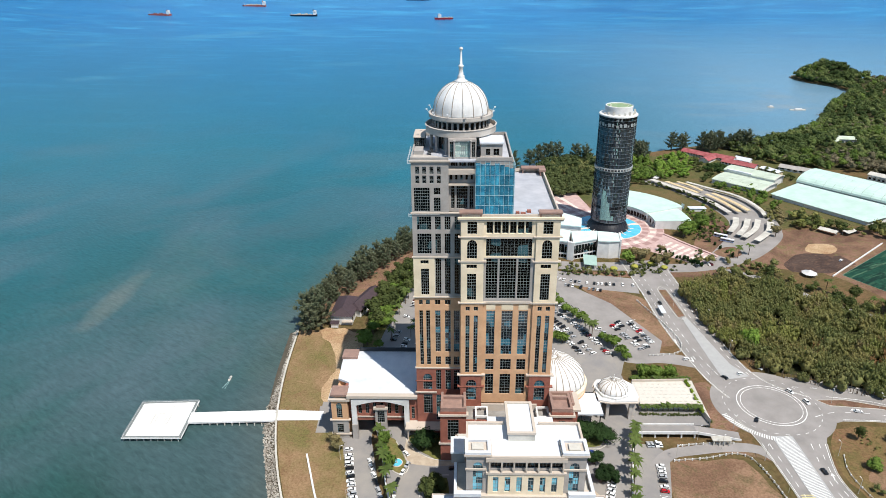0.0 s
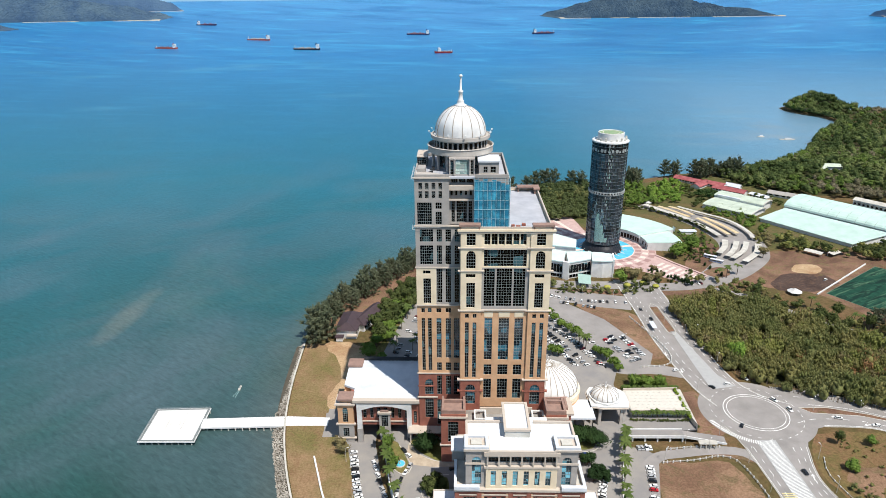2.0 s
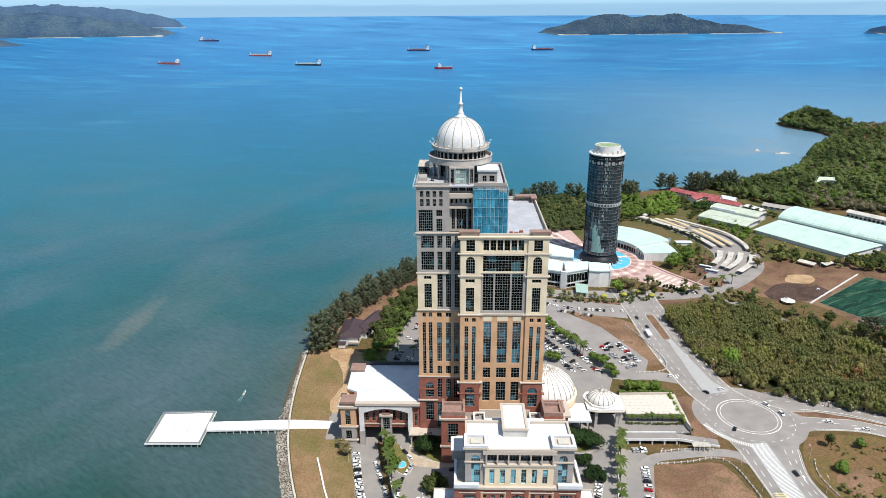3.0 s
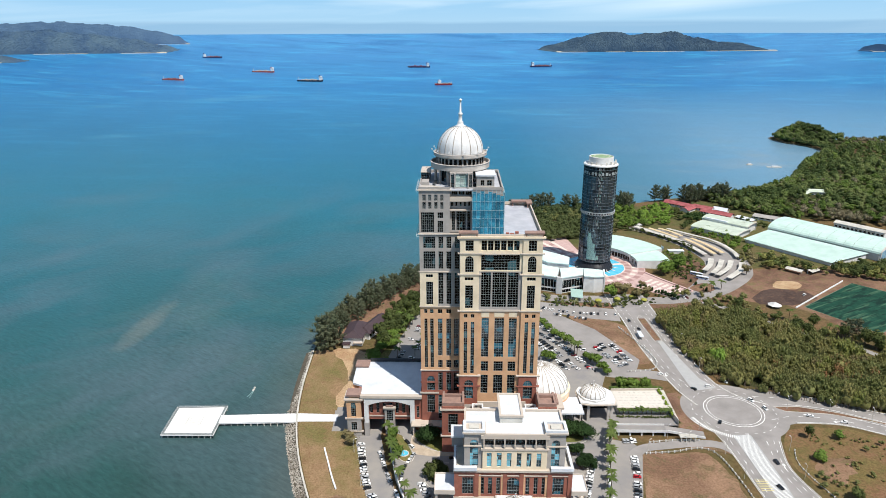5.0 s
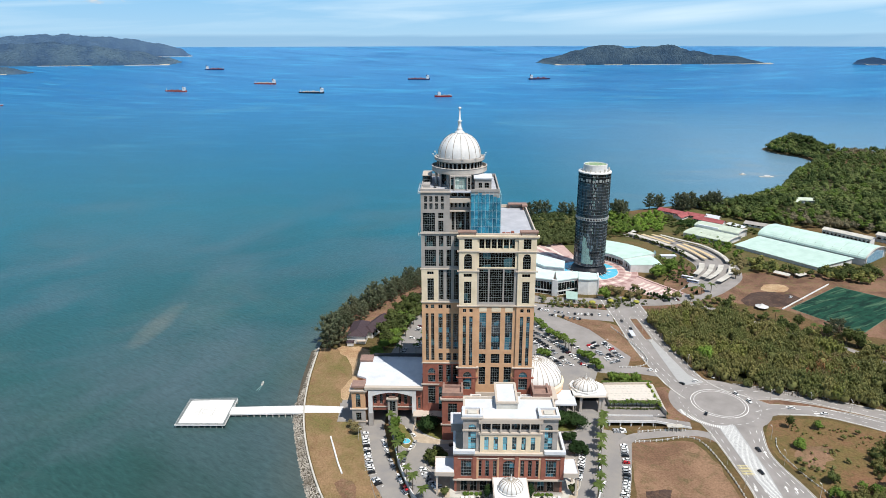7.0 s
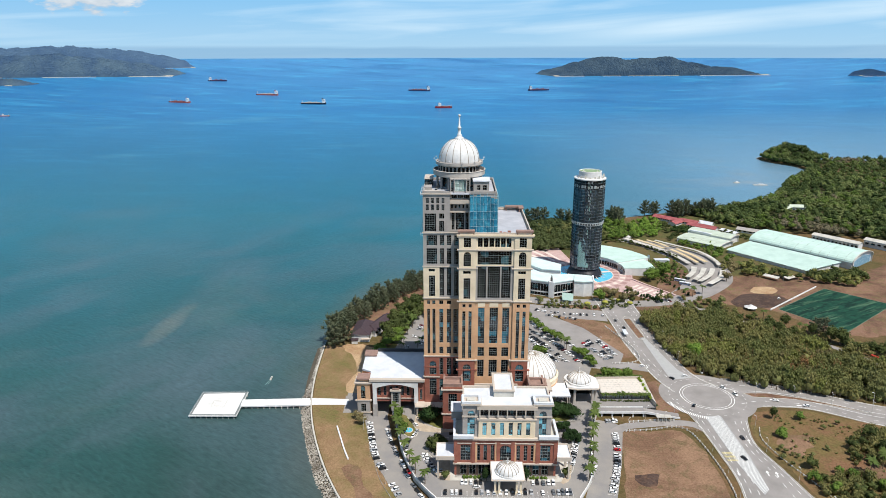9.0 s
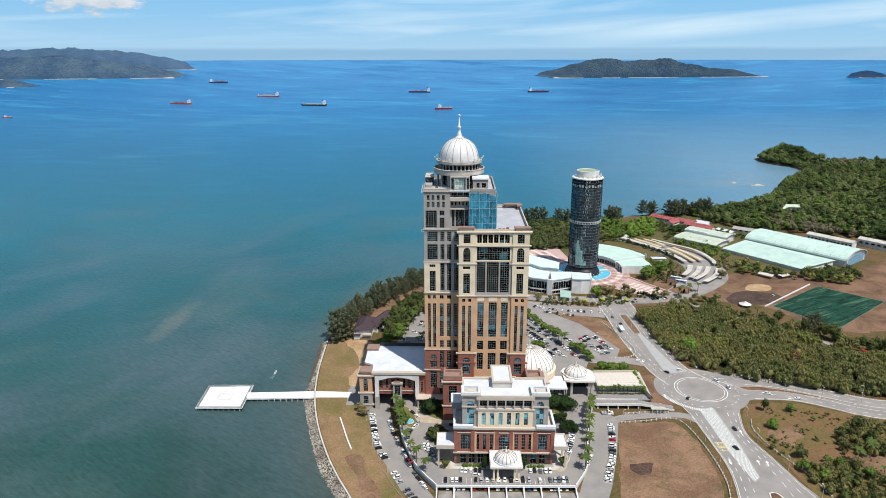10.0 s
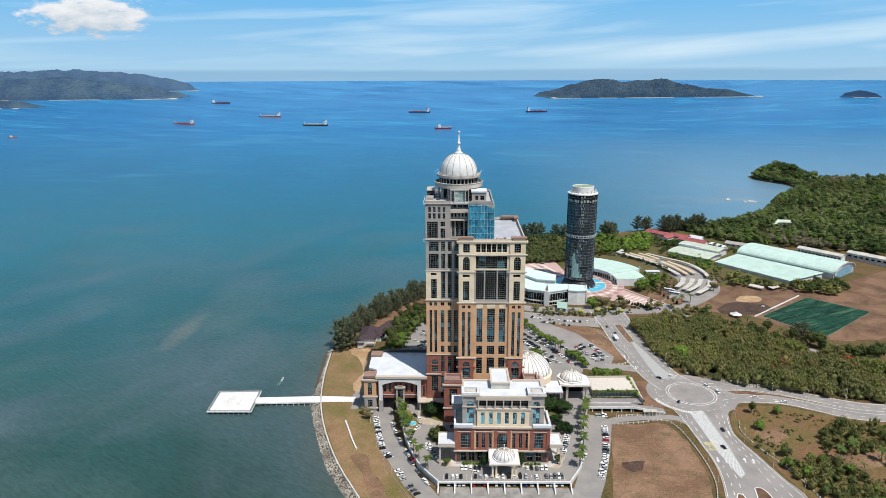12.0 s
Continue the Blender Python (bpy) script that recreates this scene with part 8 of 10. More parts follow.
L_WOOD = leaf_mat("wood_leaves", srgb(132, 127, 80), srgb(112, 114, 67), 0.14)
L_DARK = leaf_mat("dark_leaves", srgb(66, 76, 42), srgb(92, 100, 56))
L_BRIGHT = leaf_mat("bright_leaves", srgb(108, 130, 58), srgb(86, 108, 48))
L_PINE = leaf_mat("casuarina_needles", srgb(88, 96, 73), srgb(104, 108, 84))
L_TOPIARY = leaf_mat("clipped_leaves", srgb(40, 59, 32), srgb(51, 72, 38))
L_COPSE = leaf_mat("copse_leaves", srgb(106, 112, 66), srgb(122, 122, 78), 0.2)
L_PALM = leaf_mat("palm_fronds", srgb(92, 106, 56), srgb(76, 92, 46))
L_DRY = leaf_mat("dry_twigs", srgb(136, 124, 88), srgb(118, 110, 76), 0.25)
M_BARK = surface("bark", srgb(108, 94, 78), 0.95, vary=0.2, scale=1.0, fine=4.0)


def lump(s, r, c, rx, rz, fine=1):
    """A rough ball of inner foliage: a cube of 6 or 24 faces drawn out to a ball."""
    k = fine + 1
    seen = {}

    def at(p):
        key = tuple(round(q, 3) for q in p)
        if key not in seen:
            d = Vector(p).normalized() * r.uniform(0.82, 1.14)
            s.v.append((c[0] + d.x * rx, c[1] + d.y * rx, c[2] + d.z * rz))
            seen[key] = len(s.v) - 1
        return seen[key]
    for axis in range(3):
        for sg in (-1, 1):
            for i in range(k):
                for j in range(k):
                    q = []
                    for a, b in ((i, j), (i + 1, j), (i + 1, j + 1), (i, j + 1)):
                        p = [0, 0, 0]
                        p[axis], p[(axis + 1) % 3], p[(axis + 2) % 3] = sg, 2 * a / k - 1, 2 * b / k - 1
                        q.append(at(p))
                    s.f.append(tuple(q if sg > 0 else q[::-1]))


def crown(r, n, rx, rz, cz, leaf, lobes=5, flat=0.5):
    """Leaf sprays on a cluster of lobes round a shaded inner mass."""
    s = Shape()
    centres = [(r.uniform(-0.55, 0.55) * rx, r.uniform(-0.55, 0.55) * rx, cz + r.uniform(-0.35, 0.5) * rz, r.uniform(0.4, 0.68)) for _ in range(lobes)]
    centres.append((0, 0, cz, 0.72))
    for cx, cy, c, q in centres if n > 40 else centres[-1:]:
        lump(s, r, (cx, cy, c), rx * q * 0.7, rz * q * 0.7, 1 if q > 0.7 else 0)
    for k in range(n):
        cx, cy, c, q = centres[k % len(centres)]
        d = Vector((r.gauss(0, 1), r.gauss(0, 1), r.gauss(0.35, 0.9)))
        d.normalize()
        q *= r.uniform(0.72, 1.12)
        p = Vector((cx + d.x * rx * q, cy + d.y * rx * q, c + d.z * rz * q))
        nrm = (d + Vector((r.uniform(-1, 1), r.uniform(-1, 1), r.uniform(-0.4, 0.8))) * flat).normalized()
        t = nrm.orthogonal().normalized()
        t.rotate(Matrix.Rotation(r.uniform(0, 6.28), 3, nrm))
        b = nrm.cross(t)
        a, e = leaf * r.uniform(0.6, 1.25), leaf * r.uniform(0.4, 0.9)
        s.add([p - t * a - b * e * 0.4, p + b * e * -0.9, p + t * a - b * e * 0.2, p + b * e], ((0, 1, 2, 3),))
    return s


def plumes(r, h, spread, n=7, sprays=17):
    """Slender rising branches, each a plume of upright leaf sprays round a thin core."""
    s = Shape()
    lump(s, r, (0, 0, h * 0.34), spread * 0.72, h * 0.26, 1)
    for k in range(n):
        a = 2.4 * k + r.uniform(-0.5, 0.5)
        out = spread * math.sqrt((k + 0.4) / n) * r.uniform(0.75, 1.2)
        top = Vector((math.cos(a) * out, math.sin(a) * out, h * r.uniform(0.66, 1.15) * (1 - 0.2 * out / spread)))
        foot = Vector((math.cos(a) * out * 0.45, math.sin(a) * out * 0.45, h * 0.22))
        mid = foot.lerp(top, 0.62)
        lump(s, r, tuple(mid), spread * 0.17, h * 0.17, 0)
        for q in range(sprays):
            w = (q + r.random()) / sprays
            wide = spread * 0.36 * (1.05 - 0.6 * w)
            b = r.uniform(0, 6.28)
            d = Vector((math.cos(b), math.sin(b), 0))
            p = foot.lerp(top, w) + d * wide * r.uniform(0.6, 1.1)
            lift = (d * r.uniform(0.25, 0.9) + Vector((0, 0, 1.0))).normalized() * h * r.uniform(0.055, 0.1)
            side = Vector((-math.sin(b), math.cos(b), r.uniform(-0.4, 0.4))) * h * r.uniform(0.02, 0.038)
            s.add([p - side, p + lift * 0.5 + side * 0.2 - d * 0.1, p + lift, p + side + lift * 0.15], ((0, 3, 2, 1),))
    return s


def trunk_shape(h, r0, limbs=3, seed=0):
    r = random.Random(seed)
    s = Shape().lathe([(r0 * 1.3, -0.3), (r0, 0.5), (r0 * 0.75, h * 0.6), (r0 * 0.4, h)], 0, 0, 7)
    for k in range(limbs):
        a = 6.28 * k / limbs + r.random()
        s.beam((0, 0, h * 0.55), (h * 0.3 * math.cos(a), h * 0.3 * math.sin(a), h * 1.05), r0 * 0.5, n=5)
    return s


def broad_tree(seed, h, rx, rz, mat, n, leaf, label, cat="tree", group="", name="tree", lobes=6):
    ob = thing(name, (0, 0, 0), label, cat, group)
    r = random.Random(seed)
    part("trunk", trunk_shape(h * 0.5, 0.04 * h, 4, seed), M_BARK, ob)
    part("crown", crown(r, n, rx, rz, h - rz * 0.85, leaf, lobes), mat, ob)
    return ob


def casuarina(seed, h, label, sprays=30):
    """Feathery tree: rising limbs that end in plumes of thin hanging needles."""
    ob = thing("casuarina_tree", (0, 0, 0), label, "tree", "casuarinas along the shore")
    r = random.Random(seed)
    stem = trunk_shape(h * 0.8, 0.02 * h, 0, seed)
    s = Shape()
    for k in range(26):
        u = (k + 0.5) / 26
        a, z0 = 2.4 * k + r.uniform(-0.4, 0.4), h * (0.12 + 0.62 * u)
        reach = h * (0.36 * math.sin(math.pi * min(1.0, 0.30 + 0.62 * u)) + 0.02) * r.uniform(0.6, 1.15)
        rise = h * (0.10 + 0.16 * u) * r.uniform(0.7, 1.3)
        tip = Vector((math.cos(a) * reach, math.sin(a) * reach, z0 + rise))
        stem.beam((0, 0, z0), tuple(tip), 0.008 * h, n=4)
        lump(s, r, tuple(tip * 0.8 + Vector((0, 0, z0 * 0.2))), h * 0.07, h * 0.06, 0)
        for q in range(sprays):
            w = r.random() ** 0.6
            p = Vector((0, 0, z0)) * (1 - w) + tip * w + Vector((r.gauss(0, 1), r.gauss(0, 1), r.gauss(0, 0.8))) * h * 0.034
            d = (Vector((math.cos(a), math.sin(a), 0.9)) * 0.6 + Vector((r.gauss(0, 0.7), r.gauss(0, 0.7), r.gauss(0, 0.7)))).normalized()
            side = d.cross(Vector((r.gauss(0, 1), r.gauss(0, 1), r.gauss(0, 1)))).normalized() * h * r.uniform(0.008, 0.016)
            d *= h * r.uniform(0.03, 0.07)
            s.add([p - d * 0.4 - side, p - d * 0.4 + side, p + d + side * 0.3, p + d - side * 0.3], ((0, 1, 2, 3),))
    part("trunk", stem, M_BARK, ob)
    part("crown", s, L_PINE, ob)
    return ob


def palm(seed, h, label="palm with a tall bare trunk and arching fronds", group="palms"):
    ob = thing("palm_tree", (0, 0, 0), label, "palm", group)
    r = random.Random(seed)
    part("trunk", Shape().lathe([(0.35, -0.2), (0.25, 0.6), (0.18, h)], 0, 0, 7), M_BARK, ob)
    for k in range(13):
        a = 6.28 * k / 13 + r.uniform(-0.2, 0.2)
        up, L = r.uniform(-0.1, 0.9), h * 0.40 + 1.2
        s = Shape()
        prev = Vector((0, 0, h))
        side = Vector((-math.sin(a), math.cos(a), 0))
        for i in range(1, 6):
            q = i / 5
            p = Vector((math.cos(a) * L * q, math.sin(a) * L * q, h + up * L * q * 0.8 - 1.0 * L * q * q * (0.6 + 0.3 * (1 - up))))
            w0, w1 = 0.75 * math.sin(math.pi * min(1, (i - 0.6) / 5 + 0.15)), 0.75 * math.sin(math.pi * min(0.98, (i + 0.4) / 5 + 0.1))
            for sg in (-1, 1):
                s.add([prev, prev + side * sg * w0 - Vector((0, 0, 0.3 * w0)), p + side * sg * w1 - Vector((0, 0, 0.3 * w1)), p], ((0, 1, 2, 3),))
            prev = p
        part("frond", s, L_PALM, ob)
    return ob


def plant(proto, spots, seed=1, lo=0.8, hi=1.25, z=0.0):
    """First spot takes the thing itself, the rest take copies."""
    r = random.Random(seed)
    for i, (x, y) in enumerate(spots):
        k = r.uniform(lo, hi)
        m = Matrix.LocRotScale((x, y, z), Euler((0, 0, r.uniform(0, 6.28))), (k, k, k * r.uniform(0.9, 1.1)))
        ob = proto if i == 0 else copy_thing(proto, m)
        ob.matrix_basis = m


def scatter(poly, n, seed, gap=0.0):
    r = random.Random(seed)
    xs, ys = [p[0] for p in poly], [p[1] for p in poly]
    out = []
    tries = 0
    while len(out) < n and tries < n * 30:
        tries += 1
        p = (r.uniform(min(xs), max(xs)), r.uniform(min(ys), max(ys)))
        if inside(*p, poly) and all(math.dist(p, q) > gap for q in (out[-400:] if gap else ())):
            out.append(p)
    return out


def along(line, n, spread, seed):
    r = random.Random(seed)
    pts = smooth_line(line, 2)
    return [(p[0] + r.uniform(-spread, spread), p[1] + r.uniform(-spread, spread)) for p in (pts[int((k + r.uniform(0.2, 0.8)) / n * (len(pts) - 1))] for k in range(n))]


def mass(name, spots, protos, mat, label, seed, lo, hi, ground_at=None, category="wood", tall=None):
    """Many plants as one mesh."""
    r = random.Random(seed)
    vs, fs, n0 = [], [], 0
    arrays = [(np.array(s.v), np.array(s.f)) for s in protos]
    for x, y in spots:
        v, f = arrays[r.randrange(len(arrays))]
        k, a = r.uniform(lo, hi) * (tall(x, y) if tall else 1.0), r.uniform(0, 6.28)
        c, s = math.cos(a) * k, math.sin(a) * k
        z = ground_at(x, y) if ground_at else 0.0
        vs.append(np.column_stack((v[:, 0] * c - v[:, 1] * s + x, v[:, 0] * s + v[:, 1] * c + y, v[:, 2] * k * r.uniform(0.85, 1.2) + z)))
        fs.append(f + n0)
        n0 += len(v)
    V, Fc = np.concatenate(vs).astype(np.float32), np.concatenate(fs).astype(np.int32)
    me = bpy.data.meshes.new(name)
    me.vertices.add(len(V)); me.vertices.foreach_set("co", V.ravel())
    me.loops.add(Fc.size); me.loops.foreach_set("vertex_index", Fc.ravel())
    me.polygons.add(len(Fc)); me.polygons.foreach_set("loop_start", np.arange(len(Fc), dtype=np.int32) * 4)
    me.update(calc_edges=True)
    me.materials.append(mat)
    return tagged(new(name, me), label, category, kind="stuff")


tr = random.Random(21)
wood_protos = [plumes(random.Random(s), 11.0, 4.1, 9, 28) for s in range(7)]
WOOD = [(168, 438), (171, 386), (183, 342), (217, 320), (262, 304), (320, 289), (420, 279), (420, 345), (356, 342), (328, 358), (296, 388), (272, 412), (243, 456), (196, 458)]
tallness = lambda x, y: 1.0 + 0.62 * noise.noise((x * 0.06, y * 0.06, 3.0)) + 0.14 * noise.noise((x * 0.2, y * 0.2, 8.0))
sp = scatter(WOOD, 1080, 31, 2.2)
sp.sort(key=lambda p: noise.noise((p[0] * 0.028, p[1] * 0.028, 5.0)) + 0.30 * noise.noise((p[0] * 0.3, p[1] * 0.3, 1.0)) - (0.35 if p[0] < 290 and p[1] < 338 else 0))
mass("roadside_wood", sp[400:800], wood_protos, L_WOOD, "dense olive-green roadside wood of small trees", 1, 0.7, 1.15, tall=tallness)
mass("wood_undergrowth", sp[:400], wood_protos, L_COPSE, "darker green trees inside the roadside wood", 2, 0.75, 1.15, tall=tallness)
mass("wood_light_trees", sp[800:870], wood_protos, L_DRY, "thin brownish trees in the roadside wood", 3, 0.7, 1.0, tall=tallness)
mass("wood_red_trees", [(270 + tr.gauss(0, 14), 345 + tr.gauss(0, 8)) for _ in range(12)] + [(224 + tr.gauss(0, 8), 352 + tr.gauss(0, 6)) for _ in range(8)], wood_protos, leaf_mat("rusty_leaves", srgb(160, 120, 84), srgb(140, 112, 76)), "rusty-leaved trees in the roadside wood", 45, 0.75, 0.95, tall=tallness)
mass("wood_bright_trees", sp[870:], wood_protos, leaf_mat("yellow_green_leaves", srgb(132, 134, 76), srgb(114, 120, 64), 0.14), "bright yellow-green trees in the roadside wood", 4, 0.75, 1.15, tall=tallness)
stems = Shape()
for x, y in along([(170, 436), (173, 386), (185, 344), (219, 322), (262, 306), (320, 291), (410, 280)], 260, 1.5, 32):
    stems.beam((x, y, 0), (x + tr.uniform(-0.4, 0.4), y + tr.uniform(-0.4, 0.4), tr.uniform(3.0, 6.0)), 0.2)
tagged(part("wood_stems", stems, M_BARK), "thin grey stems along the edge of the wood", "tree trunks", kind="stuff")
far_protos = [crown(random.Random(s + 40), 124, 4.8, 4.2, 5.4, 0.66, 7, 0.65) for s in range(6)]
HILL_EDGE = [(345, 864), (396, 868), (430, 886), (470, 912), (518, 944), (556, 1000), (590, 1050), (612, 1084), (646, 1128), (682, 1172), (714, 1208), (738, 1252), (740, 1292), (732, 1328), (714, 1354), (706, 1386), (706, 1412)]
NEARHILL = [(352, 862), (396, 862), (430, 880), (470, 906), (518, 938), (560, 990), (680, 990), (680, 800), (620, 706), (545, 714), (480, 740), (430, 750), (404, 772), (376, 800)]
FVIEW = [p for p in scatter(FOREST, 5600, 33) + scatter(NEARHILL, 620, 133) + along(HILL_EDGE, 260, 3, 34) + scatter([(708, 1352), (704, 1400), (716, 1426), (752, 1436), (796, 1410), (800, 1350), (740, 1310)], 150, 134) if p[0] < 0.71 * (p[1] + 175) and math.dist(p, (503, 840)) > 16 and math.dist(p, (548, 668)) > 30]
distant_protos = [crown(random.Random(s + 140), 62, 4.8, 4.2, 5.4, 0.95, 5, 0.65) for s in range(5)]
FVIEW.sort(key=lambda p: noise.noise((p[0] * 0.011, p[1] * 0.011, 2.0)) + 0.7 * noise.noise((p[0] * 0.2, p[1] * 0.2, 7.0)))
NF = len(FVIEW)
KINDS = [("hill_forest", 0.0, 0.45, leaf_mat("hill_dark_leaves", srgb(66, 82, 45), srgb(86, 98, 56)), "dense dark green forest on the hills", 1.25),
         ("hill_forest_light", 0.45, 0.78, leaf_mat("hill_leaves", srgb(112, 120, 74), srgb(90, 106, 56)), "olive-green trees in the hill forest", 1.3),
         ("hill_forest_bright", 0.78, 0.92, leaf_mat("hill_bright_leaves", srgb(100, 118, 56), srgb(82, 102, 46)), "brighter green trees in the hill forest", 1.2),
         ("hill_forest_grey", 0.92, 1.0, leaf_mat("bare_grey_twigs", srgb(122, 114, 92), srgb(104, 100, 76)), "thin grey-brown trees in the hill forest", 1.1)]
for i, (name, f0, f1, mat, label, hi) in enumerate(KINDS):
    spots = FVIEW[int(NF * f0):int(NF * f1)]
    mass(name, [p for p in spots if p[1] < 1010], far_protos, mat, label, 5 + i, 0.72, hi * 1.28, hill_height)
    mass(name, [p for p in spots if p[1] >= 1010], distant_protos, mat, label, 65 + i, 0.75, hi * 1.3, hill_height)
# green belt behind the round tower
OLIVE = [(66, 668), (92, 663), (114, 661), (142, 668), (152, 700), (156, 745), (112, 752), (84, 738), (56, 700)]
mass("shore_wood", scatter(OLIVE, 270, 35, 1.5), far_protos, leaf_mat("belt_olive_leaves", srgb(92, 100, 62), srgb(76, 86, 50)), "low olive-green wood behind the round plaza", 8, 0.6, 1.1)
mass("shore_wood_dark", scatter([(90, 752), (112, 738), (160, 752), (172, 800), (128, 792)], 60, 335, 2.5), far_protos, leaf_mat("belt_dark_leaves", srgb(66, 78, 48), srgb(80, 90, 54)), "dark trees at the back of the shore wood", 48, 0.9, 1.5)
GREENBELT = [(112, 740), (152, 745), (166, 706), (200, 712), (236, 722), (240, 776), (236, 806), (160, 790), (118, 780), (90, 755)]
mass("shore_wood_mixed", [p for p in scatter(GREENBELT, 250, 135, 2.0) if p[0] <= 200], far_protos, L_COPSE, "olive trees in the shore wood", 50, 0.65, 1.2)
mass("shore_wood_bright", [p for p in scatter(GREENBELT, 250, 135, 2.0) if p[0] > 200], far_protos, L_BRIGHT, "bright green trees in the shore wood", 9, 0.65, 1.2)
mass("lawn_grove", scatter([(236, 768), (254, 800), (286, 822), (296, 806), (282, 768), (268, 728), (236, 724)], 84, 35, 2.5), far_protos, leaf_mat("grove_leaves", srgb(126, 152, 66), srgb(100, 128, 52)), "bright yellow-green grove beside the school", 38, 0.6, 1.0)
mass("tower_side_trees", scatter([(168, 672), (190, 692), (222, 726), (230, 762), (198, 746), (170, 716), (158, 690)], 60, 156, 2.0), far_protos, L_DARK, "dark green trees beside the round tower", 39, 0.45, 0.9)
mass("school_garden", scatter([(288, 790), (300, 806), (296, 760), (282, 740)], 20, 257, 2.0) + scatter([(352, 752), (384, 742), (392, 720), (372, 712)], 16, 258, 2.5) + scatter([(378, 790), (360, 812), (372, 840), (400, 800)], 26, 259, 2.5) + along([(276, 712), (286, 722), (300, 742)], 14, 4, 260), far_protos, L_DARK, "dark garden trees between school and halls", 43, 0.4, 0.8)
mass("school_umbrella_trees", scatter([(292, 758), (312, 774), (322, 752), (300, 738)], 22, 157, 2.5), far_protos, leaf_mat("deep_green_leaves", srgb(52, 72, 38), srgb(64, 84, 44)), "dark spreading trees beside the white hall", 40, 0.6, 0.85)
belt2 = [(318, 608), (340, 602), (352, 576), (366, 562), (408, 578), (440, 580), (446, 560), (414, 532), (380, 548), (352, 561), (318, 570)]
mass("hall_trees", scatter(belt2, 46, 36, 3.0), far_protos, L_DARK, "mixed green trees before the sports halls", 10, 0.6, 1.3)
mass("hall_trees_light", scatter(belt2, 52, 236, 3.0), far_protos, leaf_mat("dusty_leaves", srgb(134, 132, 78), srgb(112, 116, 62)), "dusty olive trees before the sports halls", 41, 0.5, 1.15)
mass("garden_trees", scatter([(292, 712), (312, 700), (329, 672), (333, 633), (316, 612), (304, 640), (296, 668), (284, 690)], 64, 37, 2.0), far_protos, L_BRIGHT, "garden trees along the shelters", 11, 0.4, 0.85)
mass("hall_back_row", along([(200, 708), (226, 694), (239, 674), (254, 648), (262, 622)], 44, 3, 237), far_protos, L_DARK, "dark row of trees behind the mint-roofed hall", 42, 0.35, 0.6)
mass("pitch_trees", [(258.7, 443), (262, 447), (268, 444), (273, 446), (251, 472), (248, 468)] + along([(322, 394), (332, 384), (345, 374), (352, 378)], 12, 3, 40) + along([(352, 372), (364, 376), (376, 384), (392, 394)], 12, 5, 140), far_protos, L_DARK, "dark trees below the pitch", 22, 0.65, 1.25)
mass("track_trees", along([(204, 500), (240, 482), (262, 456), (284, 428), (316, 402), (338, 374), (362, 344)], 54, 5, 39), far_protos, L_WOOD, "scattered trees beside the track", 12, 0.35, 0.9)
mass("plaza_garden", scatter([(78, 503), (98, 486), (112, 484), (150, 478), (150, 468), (106, 470), (80, 480)], 26, 161, 2.5) + scatter([(140, 496), (158, 504), (170, 496), (166, 486), (148, 482)], 9, 162, 3.0), far_protos, L_COPSE, "small garden trees before the white hall", 51, 0.3, 0.62)
mass("hall_garden", scatter([(223, 592), (240, 606), (258, 596), (250, 562), (238, 545), (222, 538), (212, 545)], 46, 163, 2.0), far_protos, L_DARK, "dark green garden between the hall and the shelters", 52, 0.25, 0.6)
mass("avenue_trees", scatter([(206, 470), (222, 462), (244, 468), (262, 482), (252, 496), (226, 484)], 16, 164, 3.0), far_protos, L_COPSE, "scattered trees beside the roadside track", 53, 0.45, 0.95)
shrub_protos = [crown(random.Random(s + 80), 28, 1.5, 1.2, 0.9, 0.5, 3) for s in range(4)]
FIELD = [(212, 280), (262, 270), (300, 256), (400, 230), (400, 80), (250, 90), (214, 170), (204, 226), (200, 256)]
mass("field_scrub", [p for p in scatter(FIELD, 2300, 41) if noise.noise((p[0] * 0.06, p[1] * 0.06, 9.0)) > -0.02], shrub_protos, L_WOOD, "low scrub on the open field", 13, 0.25, 0.95)
thicket_protos = [crown(random.Random(s + 60), 84, 2.7, 3.4, 3.2, 0.6, 7, 0.5) for s in range(5)]
mass("field_thicket", scatter([(240, 176), (256, 196), (290, 206), (330, 238), (400, 220), (400, 80), (250, 90), (216, 160)], 420, 42), wood_protos, L_WOOD, "olive thicket of young trees on the field", 14, 0.3, 0.62)
BELT = [(236, 222), (246, 244), (265, 262), (292, 258), (304, 242), (276, 226), (256, 220)]
BELT_SOUTH = [(206, 204), (222, 216), (236, 213), (246, 196), (250, 172), (222, 160), (210, 180), (205, 192)]
mass("field_copse", scatter(BELT, 76, 142, 2.0) + scatter(BELT_SOUTH, 84, 143, 2.0), wood_protos, L_WOOD, "grey-olive copse on the field", 29, 0.38, 0.8)
mass("field_copse_dark", scatter(BELT, 16, 144, 4.0) + scatter(BELT_SOUTH, 18, 145, 4.0) + [(212, 222), (213, 219), (210, 220), (278, 252), (283, 250)], far_protos, L_DARK, "dark round trees in the field copse", 54, 0.45, 0.95)
mass("field_copse_bright", scatter(BELT_SOUTH, 8, 146, 5.0) + [(204, 208), (206, 205), (207, 210), (209, 253), (211, 255), (207, 254), (210, 251), (231, 274), (232, 276), (290, 246), (294, 250)], far_protos, L_BRIGHT, "bright green bushes on the field", 55, 0.45, 0.8)
mass("field_bushes", [(224, 247), (201, 238), (203, 235), (206, 232), (208, 230), (218, 232), (230, 238), (198, 228), (201, 222), (240, 262), (252, 268)], far_protos, L_COPSE, "low olive bushes scattered on the field", 56, 0.25, 0.5)
